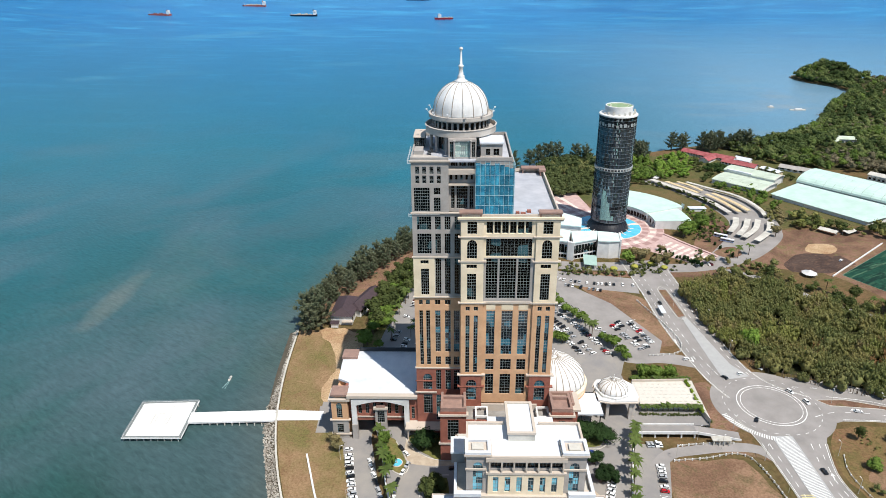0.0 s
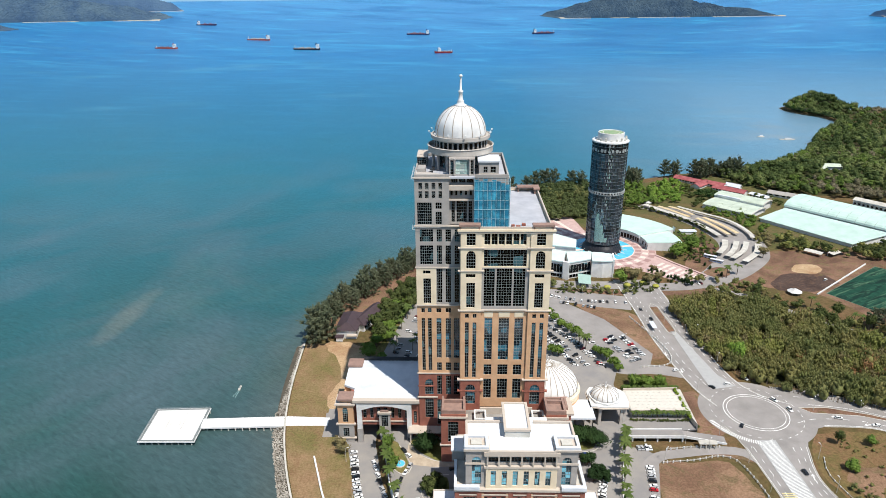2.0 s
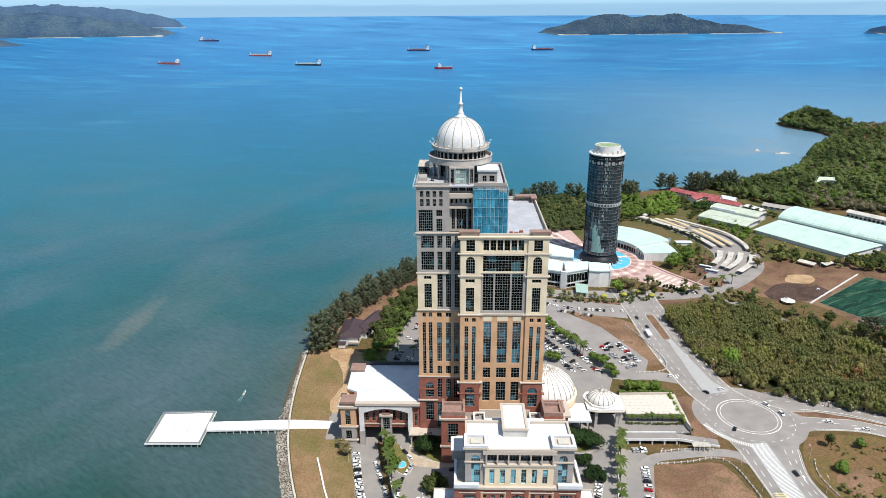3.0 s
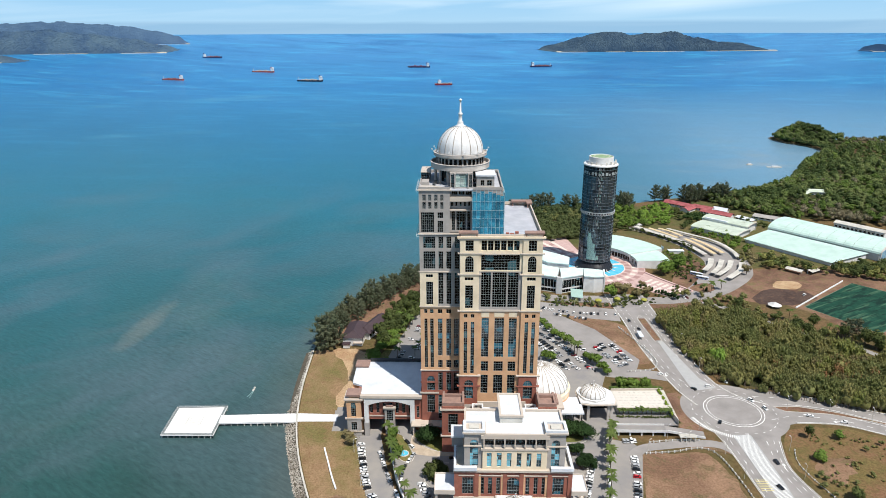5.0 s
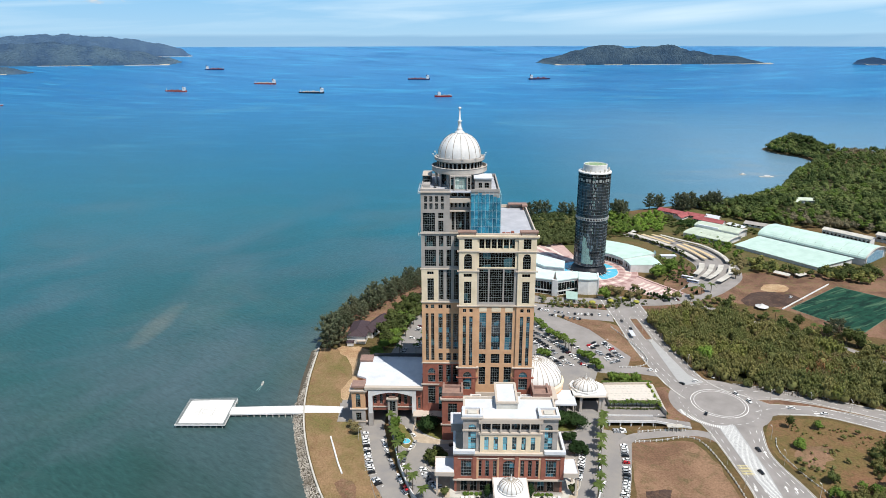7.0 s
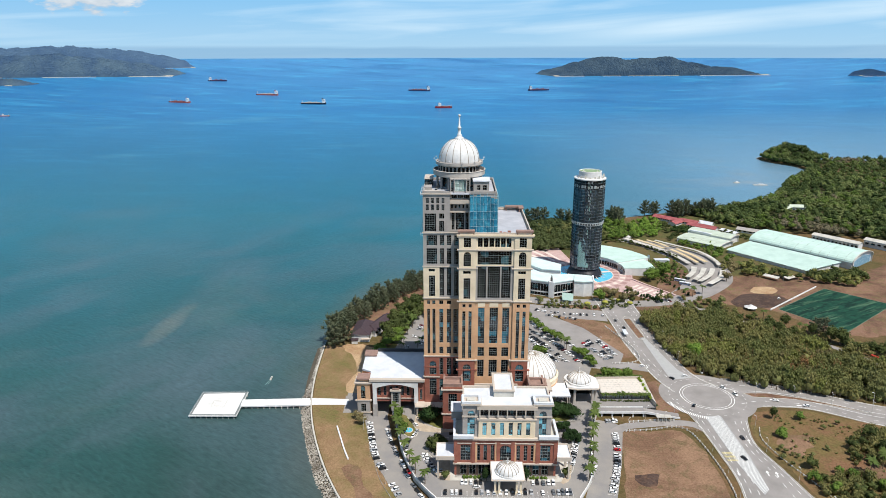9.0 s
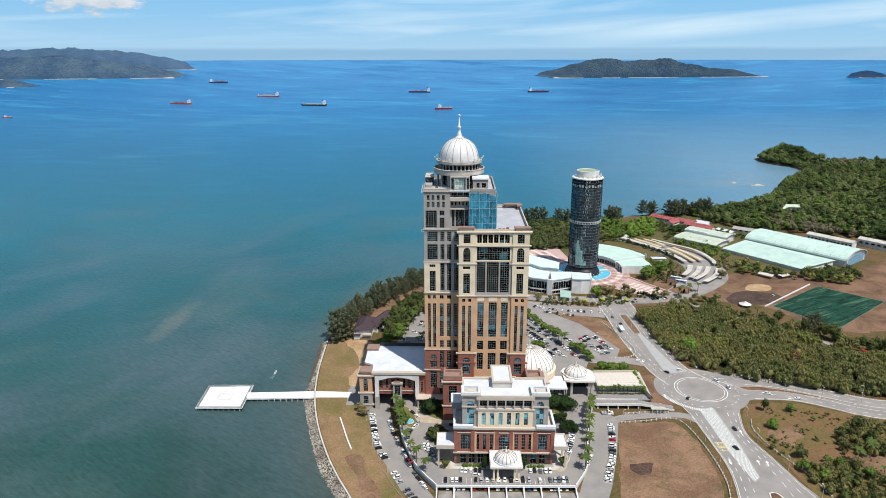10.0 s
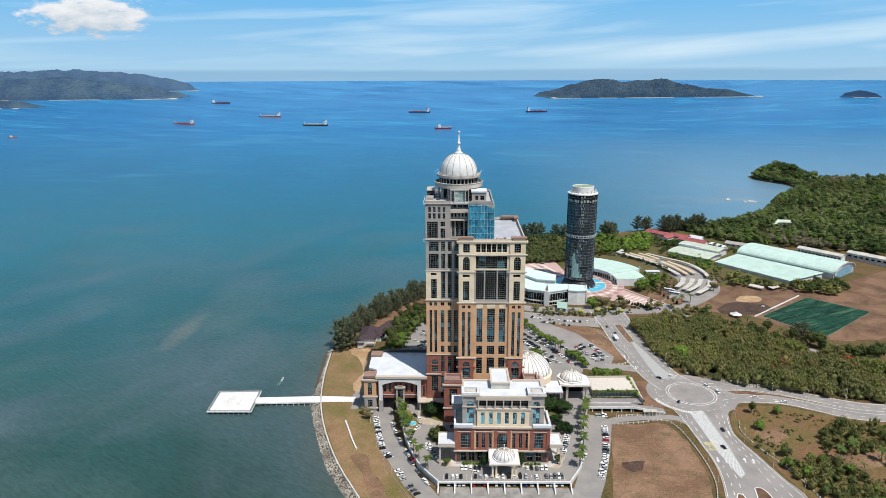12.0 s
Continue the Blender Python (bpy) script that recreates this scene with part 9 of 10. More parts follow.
mass("field_thicket_light", scatter([(256, 198), (300, 216), (330, 240), (400, 215), (400, 90), (214, 150), (236, 168)], 300, 43), thicket_protos, L_COPSE, "olive thicket at the edge of the field", 15, 0.5, 1.1)
mass("garden_shrubs", along([(86, 476), (140, 474), (178, 484)], 60, 4, 44) + along([(176, 498), (196, 494), (212, 520)], 24, 3, 45) + along([(146, 480), (172, 500), (180, 520)], 40, 6, 46), shrub_protos, L_DARK, "garden shrubs before the round plaza", 16, 0.6, 1.6)
mass("court_trees", scatter([(226, 622), (250, 632), (262, 600), (256, 572), (234, 563), (222, 580)], 26, 141, 4.0), far_protos, L_BRIGHT, "small bright trees in the shelter court", 23, 0.25, 0.5)
mass("cover_belt", scatter([(300, 562), (316, 600), (322, 620), (312, 622), (300, 596), (288, 560)], 20, 153), far_protos, L_WOOD, "thin olive trees round the bus yard", 25, 0.35, 0.7)
plant(broad_tree(170, 7, 4.0, 3.2, L_DRY, 300, 0.35, "thin brown tree beside the promenade", group="promenade trees"), [(154, 499), (166, 490), (150, 508), (160, 506), (176, 498)], 27, 1.3, 1.7)
mass("green_hedges", along([(240, 576), (232, 600), (246, 616)], 40, 3, 47) + along([(220, 560), (238, 590)], 30, 4, 48), shrub_protos, L_BRIGHT, "low green hedges in the garden", 17, 0.7, 1.4)
# single trees that stand out
plant(broad_tree(260, 11, 3.4, 5.0, leaf_mat("fresh_leaves", srgb(132, 158, 70), srgb(110, 138, 58)), 420, 0.5, "tall fresh green tree in the roadside wood", group="wood trees"), [(191, 360), (194, 365), (189, 366)], 46, 1.15, 1.4)
plant(broad_tree(61, 9.5, 7.0, 4.6, L_TOPIARY, 1900, 0.62, "round dark clipped tree on the forecourt", group="clipped trees", lobes=9), [(-17, 262), (70, 270), (63.5, 271), (76, 268)], 2, 0.9, 1.1, DECK)
plant(broad_tree(62, 7.5, 4.2, 3.4, L_TOPIARY, 1000, 0.55, "dark green bushy tree by the drive", group="forecourt trees", lobes=8), [(73, 243), (69, 251), (76, 238), (70, 238)], 3, 0.8, 1.15, DECK)
plant(broad_tree(63, 6.0, 3.2, 2.6, L_DARK, 500, 0.5, "green bushy tree in the forecourt bed", group="bed trees", lobes=8), [(-14, 233), (-10, 236), (-12, 228), (-8, 231), (-15, 229)], 4, 1.0, 1.3, DECK)
plant(broad_tree(64, 4.2, 1.9, 1.9, L_DARK, 320, 0.4, "small round clipped bush", "bush", "round clipped bushes", "clipped_bush", 7), [(-5.8, 199.5), (63, 203)], 5, 1.1, 1.3, DECK)
plant(broad_tree(164, 6.2, 2.9, 2.8, L_TOPIARY, 420, 0.42, "tall round clipped bush beside the porch", "bush", "porch bushes", "clipped_bush", 7), [(17.6, 199.4), (40.6, 199.6)], 5, 0.95, 1.05, DECK)
plant(broad_tree(65, 9, 4.0, 3.6, L_BRIGHT, 420, 0.65, "bright green spreading tree", group="forecourt shade trees"), [(-37.5, 262), (-36, 252), (-33, 246)], 6, 0.8, 1.1, DECK)
plant(broad_tree(66, 8, 4.2, 3.4, L_BRIGHT, 420, 0.7, "leafy green car-park tree", group="car-park trees"), [(72, 430), (68, 437), (63, 447), (75, 421), (78, 411), (83, 405), (88, 397), (97, 373), (100, 369), (103, 364), (106, 354), (108, 349), (70.5, 369.6), (67, 372), (58, 455), (66, 443)] + along([(-57, 360), (-54, 390), (-46, 430), (-34, 470)], 34, 6, 52) + [(122, 330), (114, 332), (130, 331)], 7, 0.75, 1.2)
plant(broad_tree(67, 12, 6.5, 5.0, L_DARK, 500, 0.95, "large dark green tree behind the tower", group="lawn trees"), [(-35, 480), (-28, 500), (-14, 510), (-38, 458), (-8, 530), (8, 545), (24, 560), (-22, 520), (-49, 446), (-43, 456), (-37, 442), (-31, 454), (-46, 428), (-50, 414), (-40, 472), (-60, 404), (-60, 418), (-57, 430), (-56, 440), (-52, 452), (-48, 462), (-47, 474), (-40, 484), (-56, 392)], 8, 0.7, 1.1)
plant(broad_tree(68, 10, 5.5, 4.8, L_BRIGHT, 420, 0.9, "round green tree beside the white hall", group="plaza trees"), [(142.4, 493), (206.6, 551.5), (228, 570), (213, 558)], 9, 1.1, 1.4)
plant(broad_tree(69, 9, 3.2, 4.6, L_DARK, 420, 0.5, "dark upright tree on the dry field", group="field trees"), [(213, 275), (262, 236), (282, 232)], 10, 0.9, 1.15)
plant(broad_tree(70, 7, 4.5, 3.2, L_DRY, 300, 0.4, "bare brown tree with thin twigs", group="bare trees"), [(-62, 262), (-65, 268), (178, 520)], 11, 0.8, 1.1)
plant(broad_tree(172, 14, 5.0, 5.6, L_DARK, 700, 0.7, "tall dark green tree below the pitch", group="pitch trees", lobes=8), [(281, 413), (294, 429), (291, 408), (307, 409), (318, 398), (323, 392), (353, 364), (360, 368), (274, 417)], 47, 0.75, 1.15)
plant(casuarina(173, 20, "tall thin grey-green tree beside the pitch", 30), [(313, 413), (317, 409)], 49, 0.9, 1.05)
plant(broad_tree(171, 8, 4.4, 3.6, L_DRY, 300, 0.4, "bare grey-brown tree behind the shelters", group="bare roadside trees"), [(318, 612), (316, 600), (312, 588), (304, 574), (298, 562), (290, 552)], 28, 0.8, 1.2)
shore = along([(-103, 398), (-101, 428), (-91, 458), (-76, 486), (-58, 512), (-38, 540), (-14, 574)], 54, 3, 53) + along([(-92, 420), (-82, 452), (-66, 482), (-47, 508), (-26, 536), (-2, 566)], 30, 4, 63)
cas = [casuarina(71, 15, "tall grey-green casuarina on the shore"), casuarina(72, 17, "tall feathery casuarina near the shore"), casuarina(73, 13, "young casuarina with thin grey-green needles")]
far_cas = [(x + dx, y + dy) for x, y in ((231, 806), (224, 798), (326, 840), (340, 850), (364, 850), (378, 853)) for dx, dy in ((-6, 0), (5, 4), (2, -5))] + [(282, 846), (294, 846), (299, 850), (100, 785), (112, 790), (124, 792), (146, 792), (158, 786), (88, 774), (64, 742), (40, 700)]
for i, c in enumerate(cas):
    plant(c, shore[i::3], 12 + i, 0.75, 1.2)
plant(casuarina(75, 22, "broad old casuarina at the end of the seawall", 44), [(-101, 381), (-95, 389), (-105, 393), (-98, 396)], 26, 1.0, 1.2)
big = casuarina(74, 24, "very tall dark casuarina behind the school", 54)
plant(big, far_cas, 25, 0.85, 1.25)
pl = palm(81, 8.5, group="forecourt palms")
plant(pl, [(-40.5, 265), (-39, 256), (-36.5, 246), (-34, 236), (-30.5, 225), (-27, 214), (-23, 205), (-17, 196)] + [(94, 272), (92.5, 268), (91, 262), (89.5, 256), (88, 250), (86.5, 243), (85, 236), (83.6, 228), (82, 220), (79.5, 210), (76, 200)], 15, 0.85, 1.15, DECK)
pl2 = palm(82, 3.6, "short feathery palm on the terrace edge", "terrace palms")
plant(pl2, [(103 + k * 2.9, 292.6) for k in range(12)] + [(104 + k * 3.2, 319) for k in range(11)], 16, 0.85, 1.1, TERRACE - 2.4)
pl3 = palm(83, 9.0, "tall palm beside the car park", "car-park palms")
plant(pl3, along([(-48, 372), (-40, 420), (-20, 450)], 9, 4, 55) + [(88, 386), (84, 397), (91, 377), (90, 382)] + along([(-30, 372), (-22, 400), (-14, 440)], 7, 4, 58) + [(253, 220), (242, 214), (250, 202), (256, 226), (268, 214), (274, 206)] + [(305.5, 414), (281.7, 445), (302, 420), (284, 440), (238, 505), (250, 512), (228, 498), (318, 590)], 17, 0.7, 1.2)
cone = thing("conifer_bush", (0, 0, 0), "small dark conical bush along the promenade", "bush", "conical bushes")
part("crown", crown(random.Random(84), 160, 1.7, 2.4, 2.0, 0.45, 5), L_TOPIARY, cone)
part("trunk", Shape().lathe([(0.2, -0.1), (0.15, 1.5)], 0, 0, 6), M_BARK, cone)
plant(cone, [(176 + k * 4.4, 520 - k * 5.2) for k in range(7)] + [(182 + k * 4.6, 508 - k * 4) for k in range(5)] + [(224 + k * 2.2, 548 - k * 8) for k in range(6)], 18, 0.8, 1.3)
umb = leaf_mat("yellow_bush", srgb(176, 172, 84), srgb(150, 152, 70), 0.3)
yb = thing("clipped_mushroom_bush", (0, 0, 0), "flat-topped yellow-green clipped bush", "bush", "yellow clipped bushes")
part("crown", Shape().lathe([(3.0, 1.4), (3.1, 1.8), (2.2, 2.7), (0.1, 3.1)], 0, 0, 14), umb, yb, "", True)
part("trunk", Shape().lathe([(0.3, -0.1), (0.25, 1.6)], 0, 0, 6), M_BARK, yb)
plant(yb, [(128, 481), (146, 485), (170, 484), (161, 492)], 19, 0.9, 1.1)
hedge = [crown(random.Random(s + 120), 60, 0.9, 0.8, 0.7, 0.32, 3) for s in range(3)]
mass("terrace_hedge", along([(102, 290), (118, 289.5), (136, 290)], 60, 0.8, 58) + along([(137.6, 283), (137.8, 300), (137, 314)], 46, 0.8, 59), hedge, L_DARK, "dark clipped hedge round the terrace", 20, 0.6, 0.95, lambda x, y: 3.6 if y < 292 else 0.0)
mass("lime_hedge", along([(134.6, 319), (134.9, 304), (135.6, 289)], 70, 0.9, 159), hedge, leaf_mat("lime_leaves", srgb(138, 158, 60), srgb(116, 138, 50)), "lime-green hedge along the terrace slope", 44, 0.8, 1.3, lambda x, y: TERRACE if x < 134.6 else 5.6)
mass("front_hedges", along([(5, 201.4), (15, 201.4)], 30, 0.4, 161) + along([(43, 201.4), (53, 201.4)], 30, 0.4, 162), hedge, L_BRIGHT, "low bright hedges before the arcade", 24, 0.8, 1.2, lambda x, y: DECK)
mass("lawn_hedge", along([(108, 328), (120, 333), (134, 331)], 60, 2.0, 60), shrub_protos, L_BRIGHT, "yellow-green hedge by the side road", 21, 1.0, 1.7)

# ---- cars ----
M_TYRE = surface("tyre_rubber", srgb(30, 30, 32), 0.9, vary=0.1)
M_CARGLASS = surface("car_glass", srgb(28, 34, 38), 0.1, vary=0.05, spec=0.6)
PAINTS = {n: surface(n + "_car_paint", c, 0.3, vary=0.03, spec=0.5) for n, c in (("white", srgb(226, 226, 224)), ("silver", srgb(168, 170, 172)), ("black", srgb(26, 27, 30)), ("grey", srgb(92, 96, 100)), ("red", srgb(176, 26, 32)), ("blue", srgb(36, 60, 128)), ("maroon", srgb(96, 28, 34)))}


def car_meshes(paint, tall):
    """A small car: the body follows a side outline, with glass set into the cabin."""
    L, W = (4.3, 1.75) if not tall else (4.5, 1.8)
    h = 1.45 if not tall else 1.75
    low = [(-L / 2, 0.35), (-L / 2, 0.75), (-L / 2 + 0.15, 0.92), (-0.95, 0.98), (L / 2 - 1.15, 0.95), (L / 2 - 0.15, 0.78), (L / 2, 0.6), (L / 2, 0.35)]
    b = Shape()
    n = len(low)
    for sg in (-1, 1):
        b.v += [(x, sg * W / 2, z) for x, z in low]
    b.f = [tuple(range(n))[::-1], tuple(range(n, 2 * n))] + [(i, (i + 1) % n, n + (i + 1) % n, n + i) for i in range(n)]
    b.add([(-1.6 if not tall else -2.05, -0.62, h), (0.35, -0.62, h), (0.35, 0.62, h), (-1.6 if not tall else -2.05, 0.62, h), (-1.65, -0.66, h - 0.07), (0.42, -0.66, h - 0.07), (0.42, 0.66, h - 0.07), (-1.65, 0.66, h - 0.07)],
          ((0, 1, 2, 3), (0, 4, 5, 1), (1, 5, 6, 2), (2, 6, 7, 3), (3, 7, 4, 0)))
    g = Shape()
    back = -1.95 if not tall else -2.1
    g.add([(back, -0.8, 0.94), (1.05, -0.8, 0.94), (1.05, 0.8, 0.94), (back, 0.8, 0.94), (back + 0.35, -0.65, h - 0.05), (0.42, -0.65, h - 0.05), (0.42, 0.65, h - 0.05), (back + 0.35, 0.65, h - 0.05)],
          ((0, 1, 5, 4), (1, 2, 6, 5), (2, 3, 7, 6), (3, 0, 4, 7), (4, 5, 6, 7)))
    return mesh_of("body", b, PAINTS[paint]), mesh_of("glass_cabin", g, M_CARGLASS)


wheel_mesh = Shape()
for i in range(10):
    a = 2 * math.pi * i / 10
    wheel_mesh.v += [(0.32 * math.cos(a), -0.1, 0.32 * math.sin(a)), (0.32 * math.cos(a), 0.1, 0.32 * math.sin(a))]
wheel_mesh.f = [(2 * i, 2 * ((i + 1) % 10), 2 * ((i + 1) % 10) + 1, 2 * i + 1) for i in range(10)] + [tuple(range(0, 20, 2)), tuple(range(19, 0, -2))]
wheel_mesh = mesh_of("wheel", wheel_mesh, M_TYRE)
CARS = {}


def car(x, y, z, yaw, paint, tall=False):
    key = (paint, tall)
    m = pose(x, y, z, 0, 0, yaw)
    if key in CARS:
        return copy_thing(CARS[key], m)
    ob = thing("car", (0, 0, 0), f"{paint} {'people carrier' if tall else 'saloon car'} parked on grey asphalt", "car", "parked cars")
    body, glass = car_meshes(paint, tall)
    part("body", body, None, ob)
    part("glass_cabin", glass, None, ob)
    for wx in (-1.3, 1.35):
        for wy in (-0.8, 0.8):
            part("wheel", wheel_mesh, None, ob, at=pose(wx, wy, 0.32))
    CARS[key] = ob
    ob.matrix_basis = m
    return ob


cr = random.Random(77)


def paint_pick():
    return cr.choices(["white", "silver", "black", "grey", "red", "blue", "maroon"], [45, 15, 23, 11, 2, 1.5, 2.5])[0]


def car_row(line, n, yaw, z=0.1, fill=0.9):
    pts = smooth_line(line, 1.0)
    for k in range(n):
        if cr.random() > fill:
            continue
        q = (k + 0.5) / n * (len(pts) - 1)
        i = min(int(q), len(pts) - 2)
        x, y = lp(pts[i], pts[i + 1], q - i)
        t = math.degrees(math.atan2(pts[i + 1][1] - pts[i][1], pts[i + 1][0] - pts[i][0]))
        car(x + cr.uniform(-0.15, 0.15), y + cr.uniform(-0.2, 0.2), z, t + yaw + cr.uniform(-3, 3) + cr.choice((0, 180)), paint_pick(), cr.random() < 0.3)


DZ = DECK + 0.02
car_row([(-57, 264), (-53.5, 246), (-48.6, 226), (-42.5, 213)], 19, 90, fill=0.92)
car_row([(-38, 203), (-30, 187), (-22, 175)], 8, 90, fill=0.7)
car_row([(-45, 256), (-41, 243), (-36, 229)], 6, 10, fill=0.8)
car_row([(-32.5, 221), (-26, 203), (-16.5, 184.5)], 9, 10, fill=0.85)
car_row([(-6, 188), (66, 189)], 26, 90, DZ, 0.8)
car_row([(3, 197), (15, 197.3)], 5, 90, DZ, 0.95)
car_row([(43, 197.4), (56, 197.2)], 5, 90, DZ, 0.9)
car_row([(-19, 224), (-15, 214), (-9, 206)], 8, 70, DZ, 0.95)
car_row([(76, 242), (72, 228), (68, 215)], 12, 75, DZ, 0.95)
car_row([(61, 258), (72, 258)], 5, 90, DZ, 1.0)
car_row([(-30, 262), (-25, 255)], 2, 0, DZ, 1.0)
car_row([(-24, 250), (-29, 236), (-30, 224)], 5, 0, DZ, 0.9)
car_row([(-5, 185.6), (64, 186.2)], 24, 90, 0.14, 0.85)
car_row([(103, 254), (99.5, 232), (94, 211), (87.5, 192)], 22, 95, 0.12, 0.85)
car_row([(86, 246), (82, 222)], 7, 0, 0.12, 0.6)
car_row([(100, 269), (108, 269)], 4, 90, 0.12, 0.9)
car_row([(76, 467), (83, 463), (99, 458), (116, 455), (138, 453)], 22, 90, 0.12, 0.8)
car_row([(84, 454), (97, 449), (111, 444)], 10, 90, 0.14, 0.75)
car_row([(107, 394), (113.3, 379), (120.7, 361)], 13, 90, 0.14, 0.9)
car_row([(112, 396), (118, 381), (125, 363)], 12, 90, 0.14, 0.55)
car_row([(120.4, 396), (125, 382), (129.5, 369)], 10, 90, 0.14, 0.9)
car_row([(58, 431), (63, 422), (84, 389), (99, 353)], 27, 60, 0.15, 0.92)
car_row([(58, 411), (61.5, 403), (74.7, 370), (87, 337)], 24, 60, 0.15, 0.9)
car_row([(62, 412), (67, 402), (79, 376), (93, 345)], 18, 95, 0.15, 0.7)
car_row([(68, 432), (77, 416), (92, 396), (106, 368)], 16, 60, 0.14, 0.7)
for x in (-47, -38, -29):
    car_row([(x + 2, 362), (x + 10, 400), (x + 16, 428)], 14, 90, 0.12, 0.8)
car_row([(196, 488), (212, 492)], 6, 90, 0.14, 0.9)
car(322, 500, 0.14, 40, "white", True)
for x, y, a, p, t in ((163, 330, 120, "black", False), (174, 334, 20, "white", False), (196, 316, -60, "white", True), (201, 306, -80, "white", True), (183, 250, -82, "black", False), (175, 228, -70, "black", False), (150, 424, -80, "black", False), (146, 440, -85, "black", False),
                      (226, 298, -10, "white", False), (244, 291, 170, "white", False), (166, 290, 60, "black", False), (188, 340, -60, "white", False), (-2, 246, 5, "black", False), (146, 350, 20, "white", False), (79, 206, 75, "white", True), (82, 212, 70, "white", False), (12, 193, 4, "white", False), (-27, 206, -65, "red", False)):
    car(x, y, DZ if (x < 84 and 185 < y < 275 and x > -28) else 0.24, a, p, t)
BUSW = surface("white_bus_paint", srgb(226, 228, 232), 0.35, vary=0.04)
BUSB = surface("blue_bus_band", srgb(70, 92, 150), 0.4, vary=0.05)
BUSR = surface("red_bus_paint", srgb(178, 46, 34), 0.35, vary=0.05)
for x, y, a, paint in ((240, 551, -34, BUSW), (242, 540, -34, BUSW), (337, 363, -58, BUSR), (351, 344, -40, BUSW)):
    B = thing("bus", (x, y, 0.1), "red coach parked on the track behind the wood" if paint is BUSR else "white coach with a blue stripe parked by the shelters" if y > 400 else "white coach with a blue stripe on the narrow track", "bus", "parked coaches")
    m = pose(x, y, 0.12, 0, 0, a)
    for nm, mat, bx in (("body", paint, (-5.8, -1.25, 0.4, 5.8, 1.25, 3.2)), ("stripe", BUSW if paint is BUSR else BUSB, (-5.82, -1.28, 0.9, 5.4, 1.28, 1.4)), ("window_band", M_CARGLASS, (-5.6, -1.29, 1.6, 5.82, 1.29, 2.5))):
        s = Shape().box(*bx); s.v = [tuple(m @ Vector(q)) for q in s.v]
        part(nm, s, mat, B)
    for wx in (-3.8, 3.6):
        for wy in (-1.1, 1.1):
            part("wheel", wheel_mesh, None, B, at=m @ Matrix.LocRotScale((wx, wy, 0.36), None, (1.5, 1.6, 1.5)))

# ---- street furniture ----


def lamp_post(h, double):
    ob = thing("street_lamp", (0, 0, 0), "slim grey street lamp with a curved arm", "street lamp", "street lamps")
    part("pole", Shape().lathe([(0.16, 0), (0.12, 1), (0.08, h)], 0, 0, 7), M_CONCRETE, ob)
    for sg in ((1, -1) if double else (1,)):
        part("arm", Shape().beam((0, 0, h - 0.2), (1.6 * sg, 0, h + 0.2), 0.1), M_CONCRETE, ob)
        part("lamp_head", Shape().box(1.2 * sg - 0.4, -0.18, h + 0.08, 1.2 * sg + 0.8 * sg + 0.0, 0.18, h + 0.26), M_WHITE, ob)
    return ob


lamp1, lamp2 = lamp_post(9, False), lamp_post(9, True)
spots = [(p, 0) for p in ((152, 326), (144, 372), (141, 410), (177, 360), (176, 400), (157, 258), (159, 236), (160, 214), (157, 190), (196, 262), (192, 236), (197, 206), (203, 180), (236, 324), (266, 309), (292, 295), (318, 290), (150, 282), (128, 273.5), (112, 258), (138, 266), (76, 470), (104, 466), (128, 458), (112, 372), (120, 386), (-60, 256), (-52, 226), (-40, 200))]
for i, ((x, y), _) in enumerate(spots):
    m = pose(x, y, 0.0, 0, 0, math.degrees(math.atan2(304 - y, 180 - x)))
    if i == 0:
        lamp1.matrix_basis = m
    else:
        copy_thing(lamp1, m)
for i, (x, y) in enumerate(((215, 306), (240, 302), (262, 293), (284, 283), (310, 277), (158.6, 420))):
    m = pose(x, y, 0.05, 0, 0, 80)
    if i == 0:
        lamp2.matrix_basis = m
    else:
        copy_thing(lamp2, m)


def rail_fence(line, step, h, label, z=0.0):
    pts = smooth_line(line, step)
    ob = thing("fence", (*pts[len(pts) // 2], z), label, "fence", "roadside fences")
    pm = mesh_of("post", Shape().box(-0.28, -0.28, 0, 0.28, 0.28, h), M_WHITE)
    for p in pts:
        part("post", pm, None, ob, at=pose(*p, z))
    for q in (0.45, 0.85):
        for a, b in zip(pts, pts[1:]):
            part("rail", Shape().ribbon([a, b], 0.14, z + h * q - 0.07, z + h * q + 0.07), M_CONCRETE, ob)


rail_fence([(111, 257), (128, 259), (145, 262.5), (153, 254), (157, 222), (156, 193), (150, 172)], 3.0, 1.3, "white post-and-rail fence round the dry field")
rail_fence([(134, 428), (143.5, 397), (148.6, 372), (143, 357.5), (124, 354)], 3.0, 1.3, "white fence curving along the avenue")
rail_fence([(116, 268), (130, 270), (146, 270.5)], 3.0, 1.3, "white fence above the lower ramp")
rail_fence([(199, 262), (195, 248), (199, 225), (207, 200), (210, 176)], 4.0, 1.0, "low fence along the scrub field")
SB = thing("bus_stop", (147, 410, 0), "small flat-roofed white bus stop", "bus stop")
part("roof", Shape().box(145.6, 405, 2.8, 149, 416, 3.1), M_ROOF, SB)
for y in (406, 410.5, 415):
    part("post", Shape().box(146, y - 0.1, 0, 146.2, y + 0.1, 2.8), M_MULLION, SB)
PV = thing("ramp_pavilion", (142, 270, 0), "small grey flat-roofed pavilion on columns", "pavilion")
part("roof", Shape().box(134, 268.5, 3.4, 144, 272.3, 3.8), M_CONCRETE, PV)
for x in (135, 138, 140.5, 143.2):
    part("post", Shape().box(x - 0.25, 268.8, 0, x + 0.25, 269.3, 3.4), M_CONCRETE, PV)
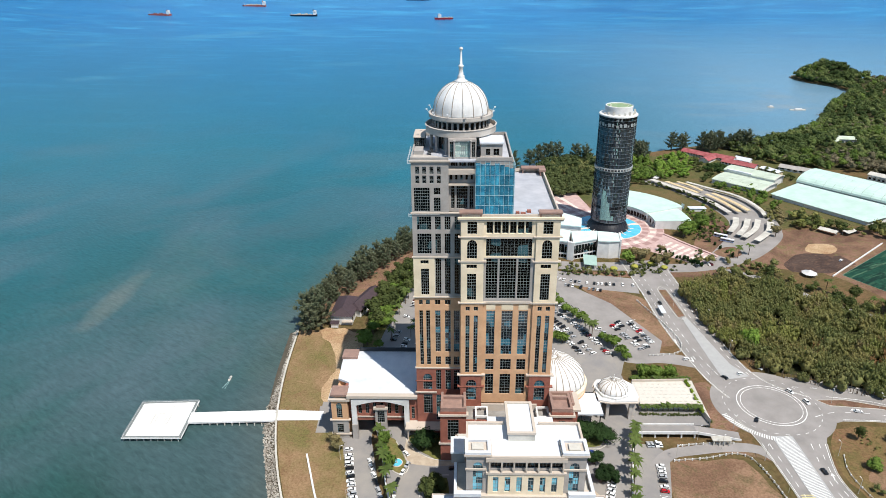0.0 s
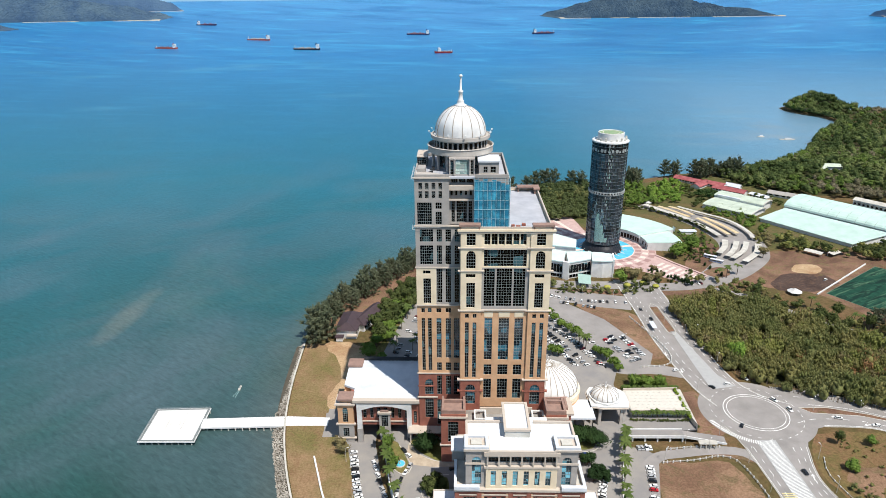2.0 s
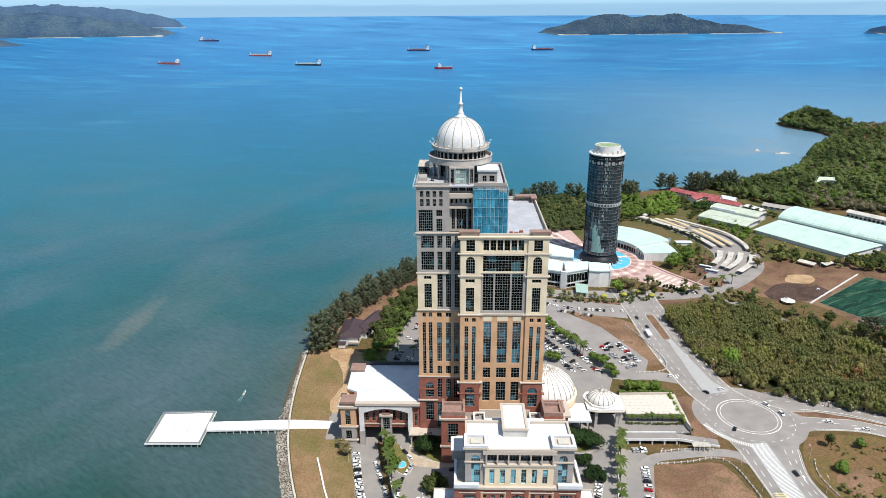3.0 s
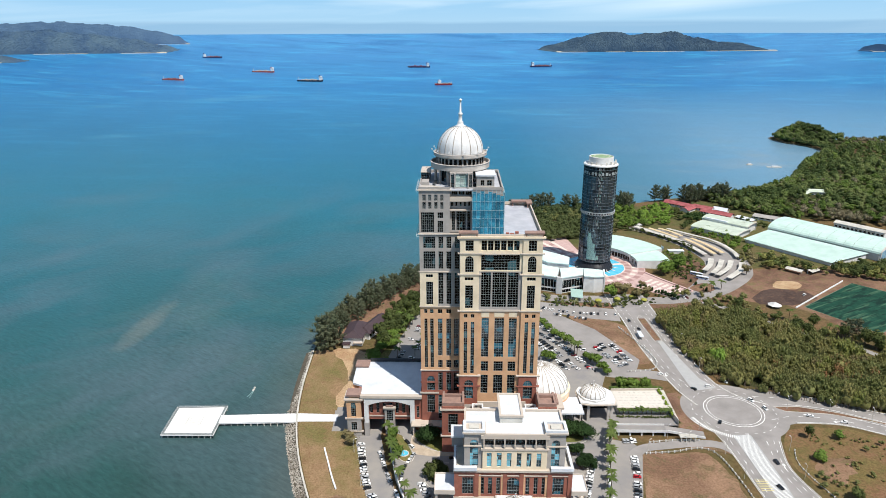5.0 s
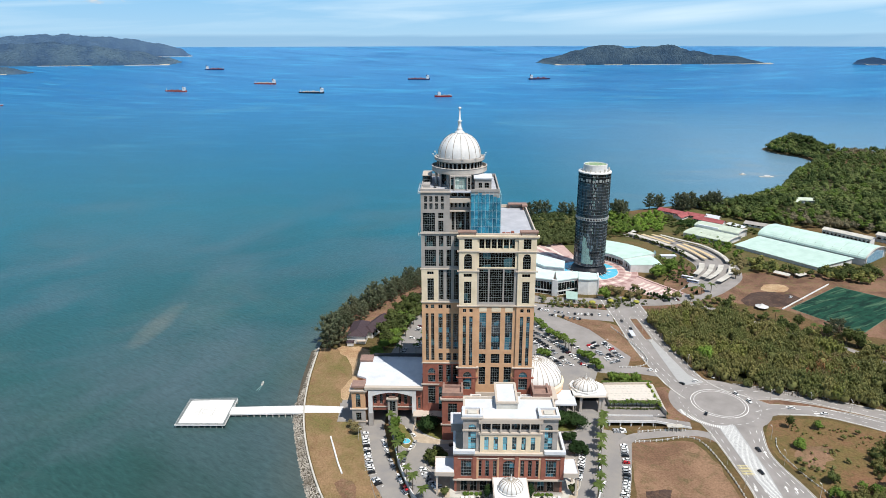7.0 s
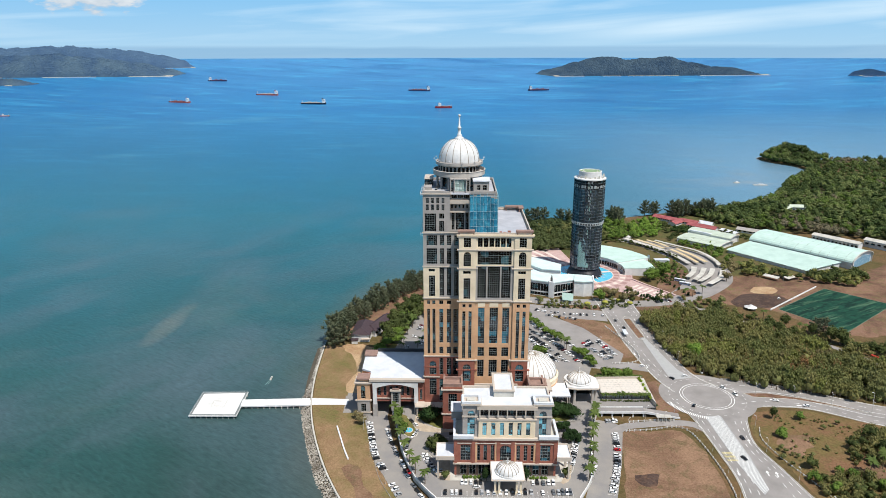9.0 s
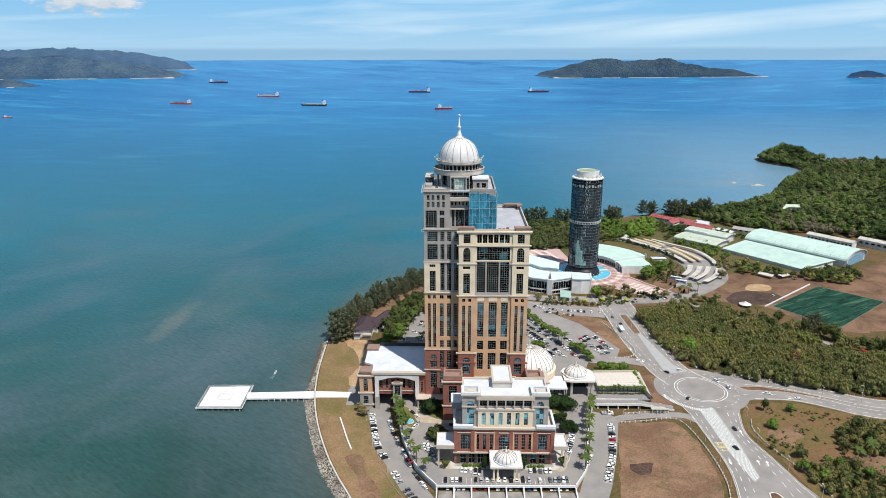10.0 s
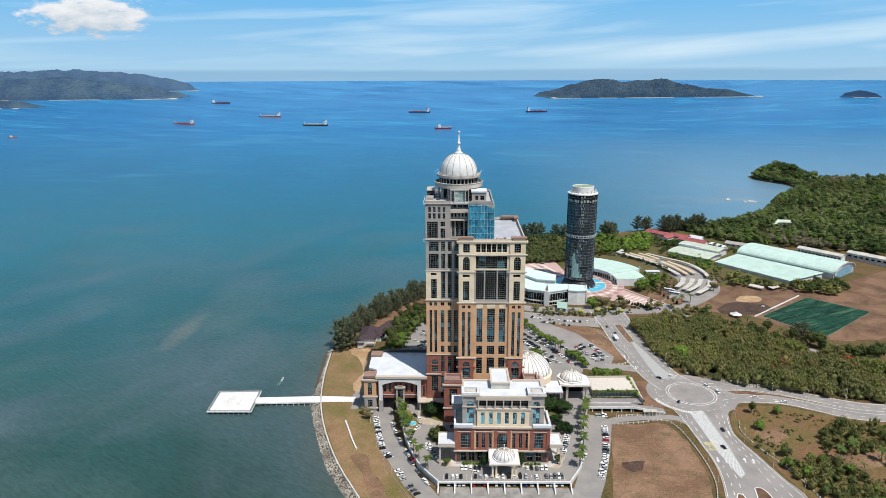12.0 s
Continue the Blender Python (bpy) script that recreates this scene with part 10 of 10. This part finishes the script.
FT = thing("fountain", (-30.3, 250, DECK), "round blue forecourt fountain basin", "fountain")
part("basin", Shape().lathe([(3.0, DECK), (3.0, DECK + 0.5), (2.7, DECK + 0.5), (2.7, DECK + 0.2)], -30.3, 250, 24, cap=False), M_PALE, FT)
part("water", Shape().lathe([(0.01, DECK + 0.35), (2.7, DECK + 0.35)], -30.3, 250, 24, cap=False), M_POOL, FT)
part("jet", Shape().lathe([(0.5, DECK + 0.3), (0.3, DECK + 1.2), (0.05, DECK + 1.6)], -30.3, 250, 8), M_CONCRETE, FT)
stalls = Shape()
for k in range(27):
    stalls.box(-7.4 + k * 2.78, 185.4, DZ - 0.015, -7.28 + k * 2.78, 190.6, DZ)
for line, n in ((((-57, 264), (-53.5, 246), (-48.6, 226), (-42.5, 213)), 20), (((103, 254), (99.5, 232), (94, 211), (87.5, 192)), 23)):
    pts = smooth_line(list(line), 1.0)
    for k in range(n + 1):
        i = min(int(k / n * (len(pts) - 1)), len(pts) - 2)
        t = Vector((pts[i + 1][0] - pts[i][0], pts[i + 1][1] - pts[i][1])).normalized()
        q = Vector((-t.y, t.x))
        a, b = Vector(pts[i]) - q * 2.6, Vector(pts[i]) + q * 2.6
        stalls.flat([tuple(a), tuple(b)], 0.14, 0.125)
setting("bay_lines", stalls, M_PAINT, "white painted parking bay lines", "marking")

# ---- last ground details ----
PAD = [(-78, 304.1), (-69, 304.2), (-67, 277), (-77.2, 276.8)]
ISLES = [[(176.4, 184.6), (180.4, 184.6), (182.6, 177), (181, 162), (175, 150), (171.5, 156), (173.6, 172)], [(164.5, 179.2), (167, 177.5), (166.4, 170), (162, 158), (158.4, 160), (160.8, 172)]]
YEL = [(164.1, 234.5), (170.5, 234.6), (170.9, 226.1), (164.3, 226.0)]
patch("jetty_pad", PAD, 0.07, M_LOT, "grey paved pad at the foot of the jetty", "pavement", rounded=False)
for line in ISLES:
    patch("traffic_island", line, 0.3, M_SOIL, "red-brown earth traffic island with a white kerb", "traffic island", step=2.0)
    setting("kerb_ring", Shape().ribbon(smooth_line(line + line[:1], 2.0), 0.5, 0.1, 0.36), M_PAINT, "white kerb of the traffic island", "kerb")
WEDGE = [(207.5, 308.6), (223.8, 309.0), (246.4, 302.0), (268, 291.4), (284, 281.6), (262, 292.4), (240, 300.6), (213, 303.4)]
patch("road_wedge", WEDGE, 0.3, M_SOIL, "brown earth wedge between the lanes", "traffic island", rounded=False)
setting("wedge_kerb", Shape().ribbon(WEDGE + WEDGE[:1], 0.45, 0.1, 0.36), M_CONCRETE, "pale kerb of the earth wedge", "kerb")
M_YELLOW = surface("yellow_road_paint", srgb(214, 200, 140), 0.8, vary=0.12, scale=0.4, fine=3.0)
ybar = Shape()
for k in range(7):
    q = k / 6
    ybar.flat([lp(YEL[0], YEL[3], q), lp(YEL[1], YEL[2], q)], 0.5, 0.26)
setting("yellow_bars", ybar, M_YELLOW, "worn yellow bars across the lanes", "marking")
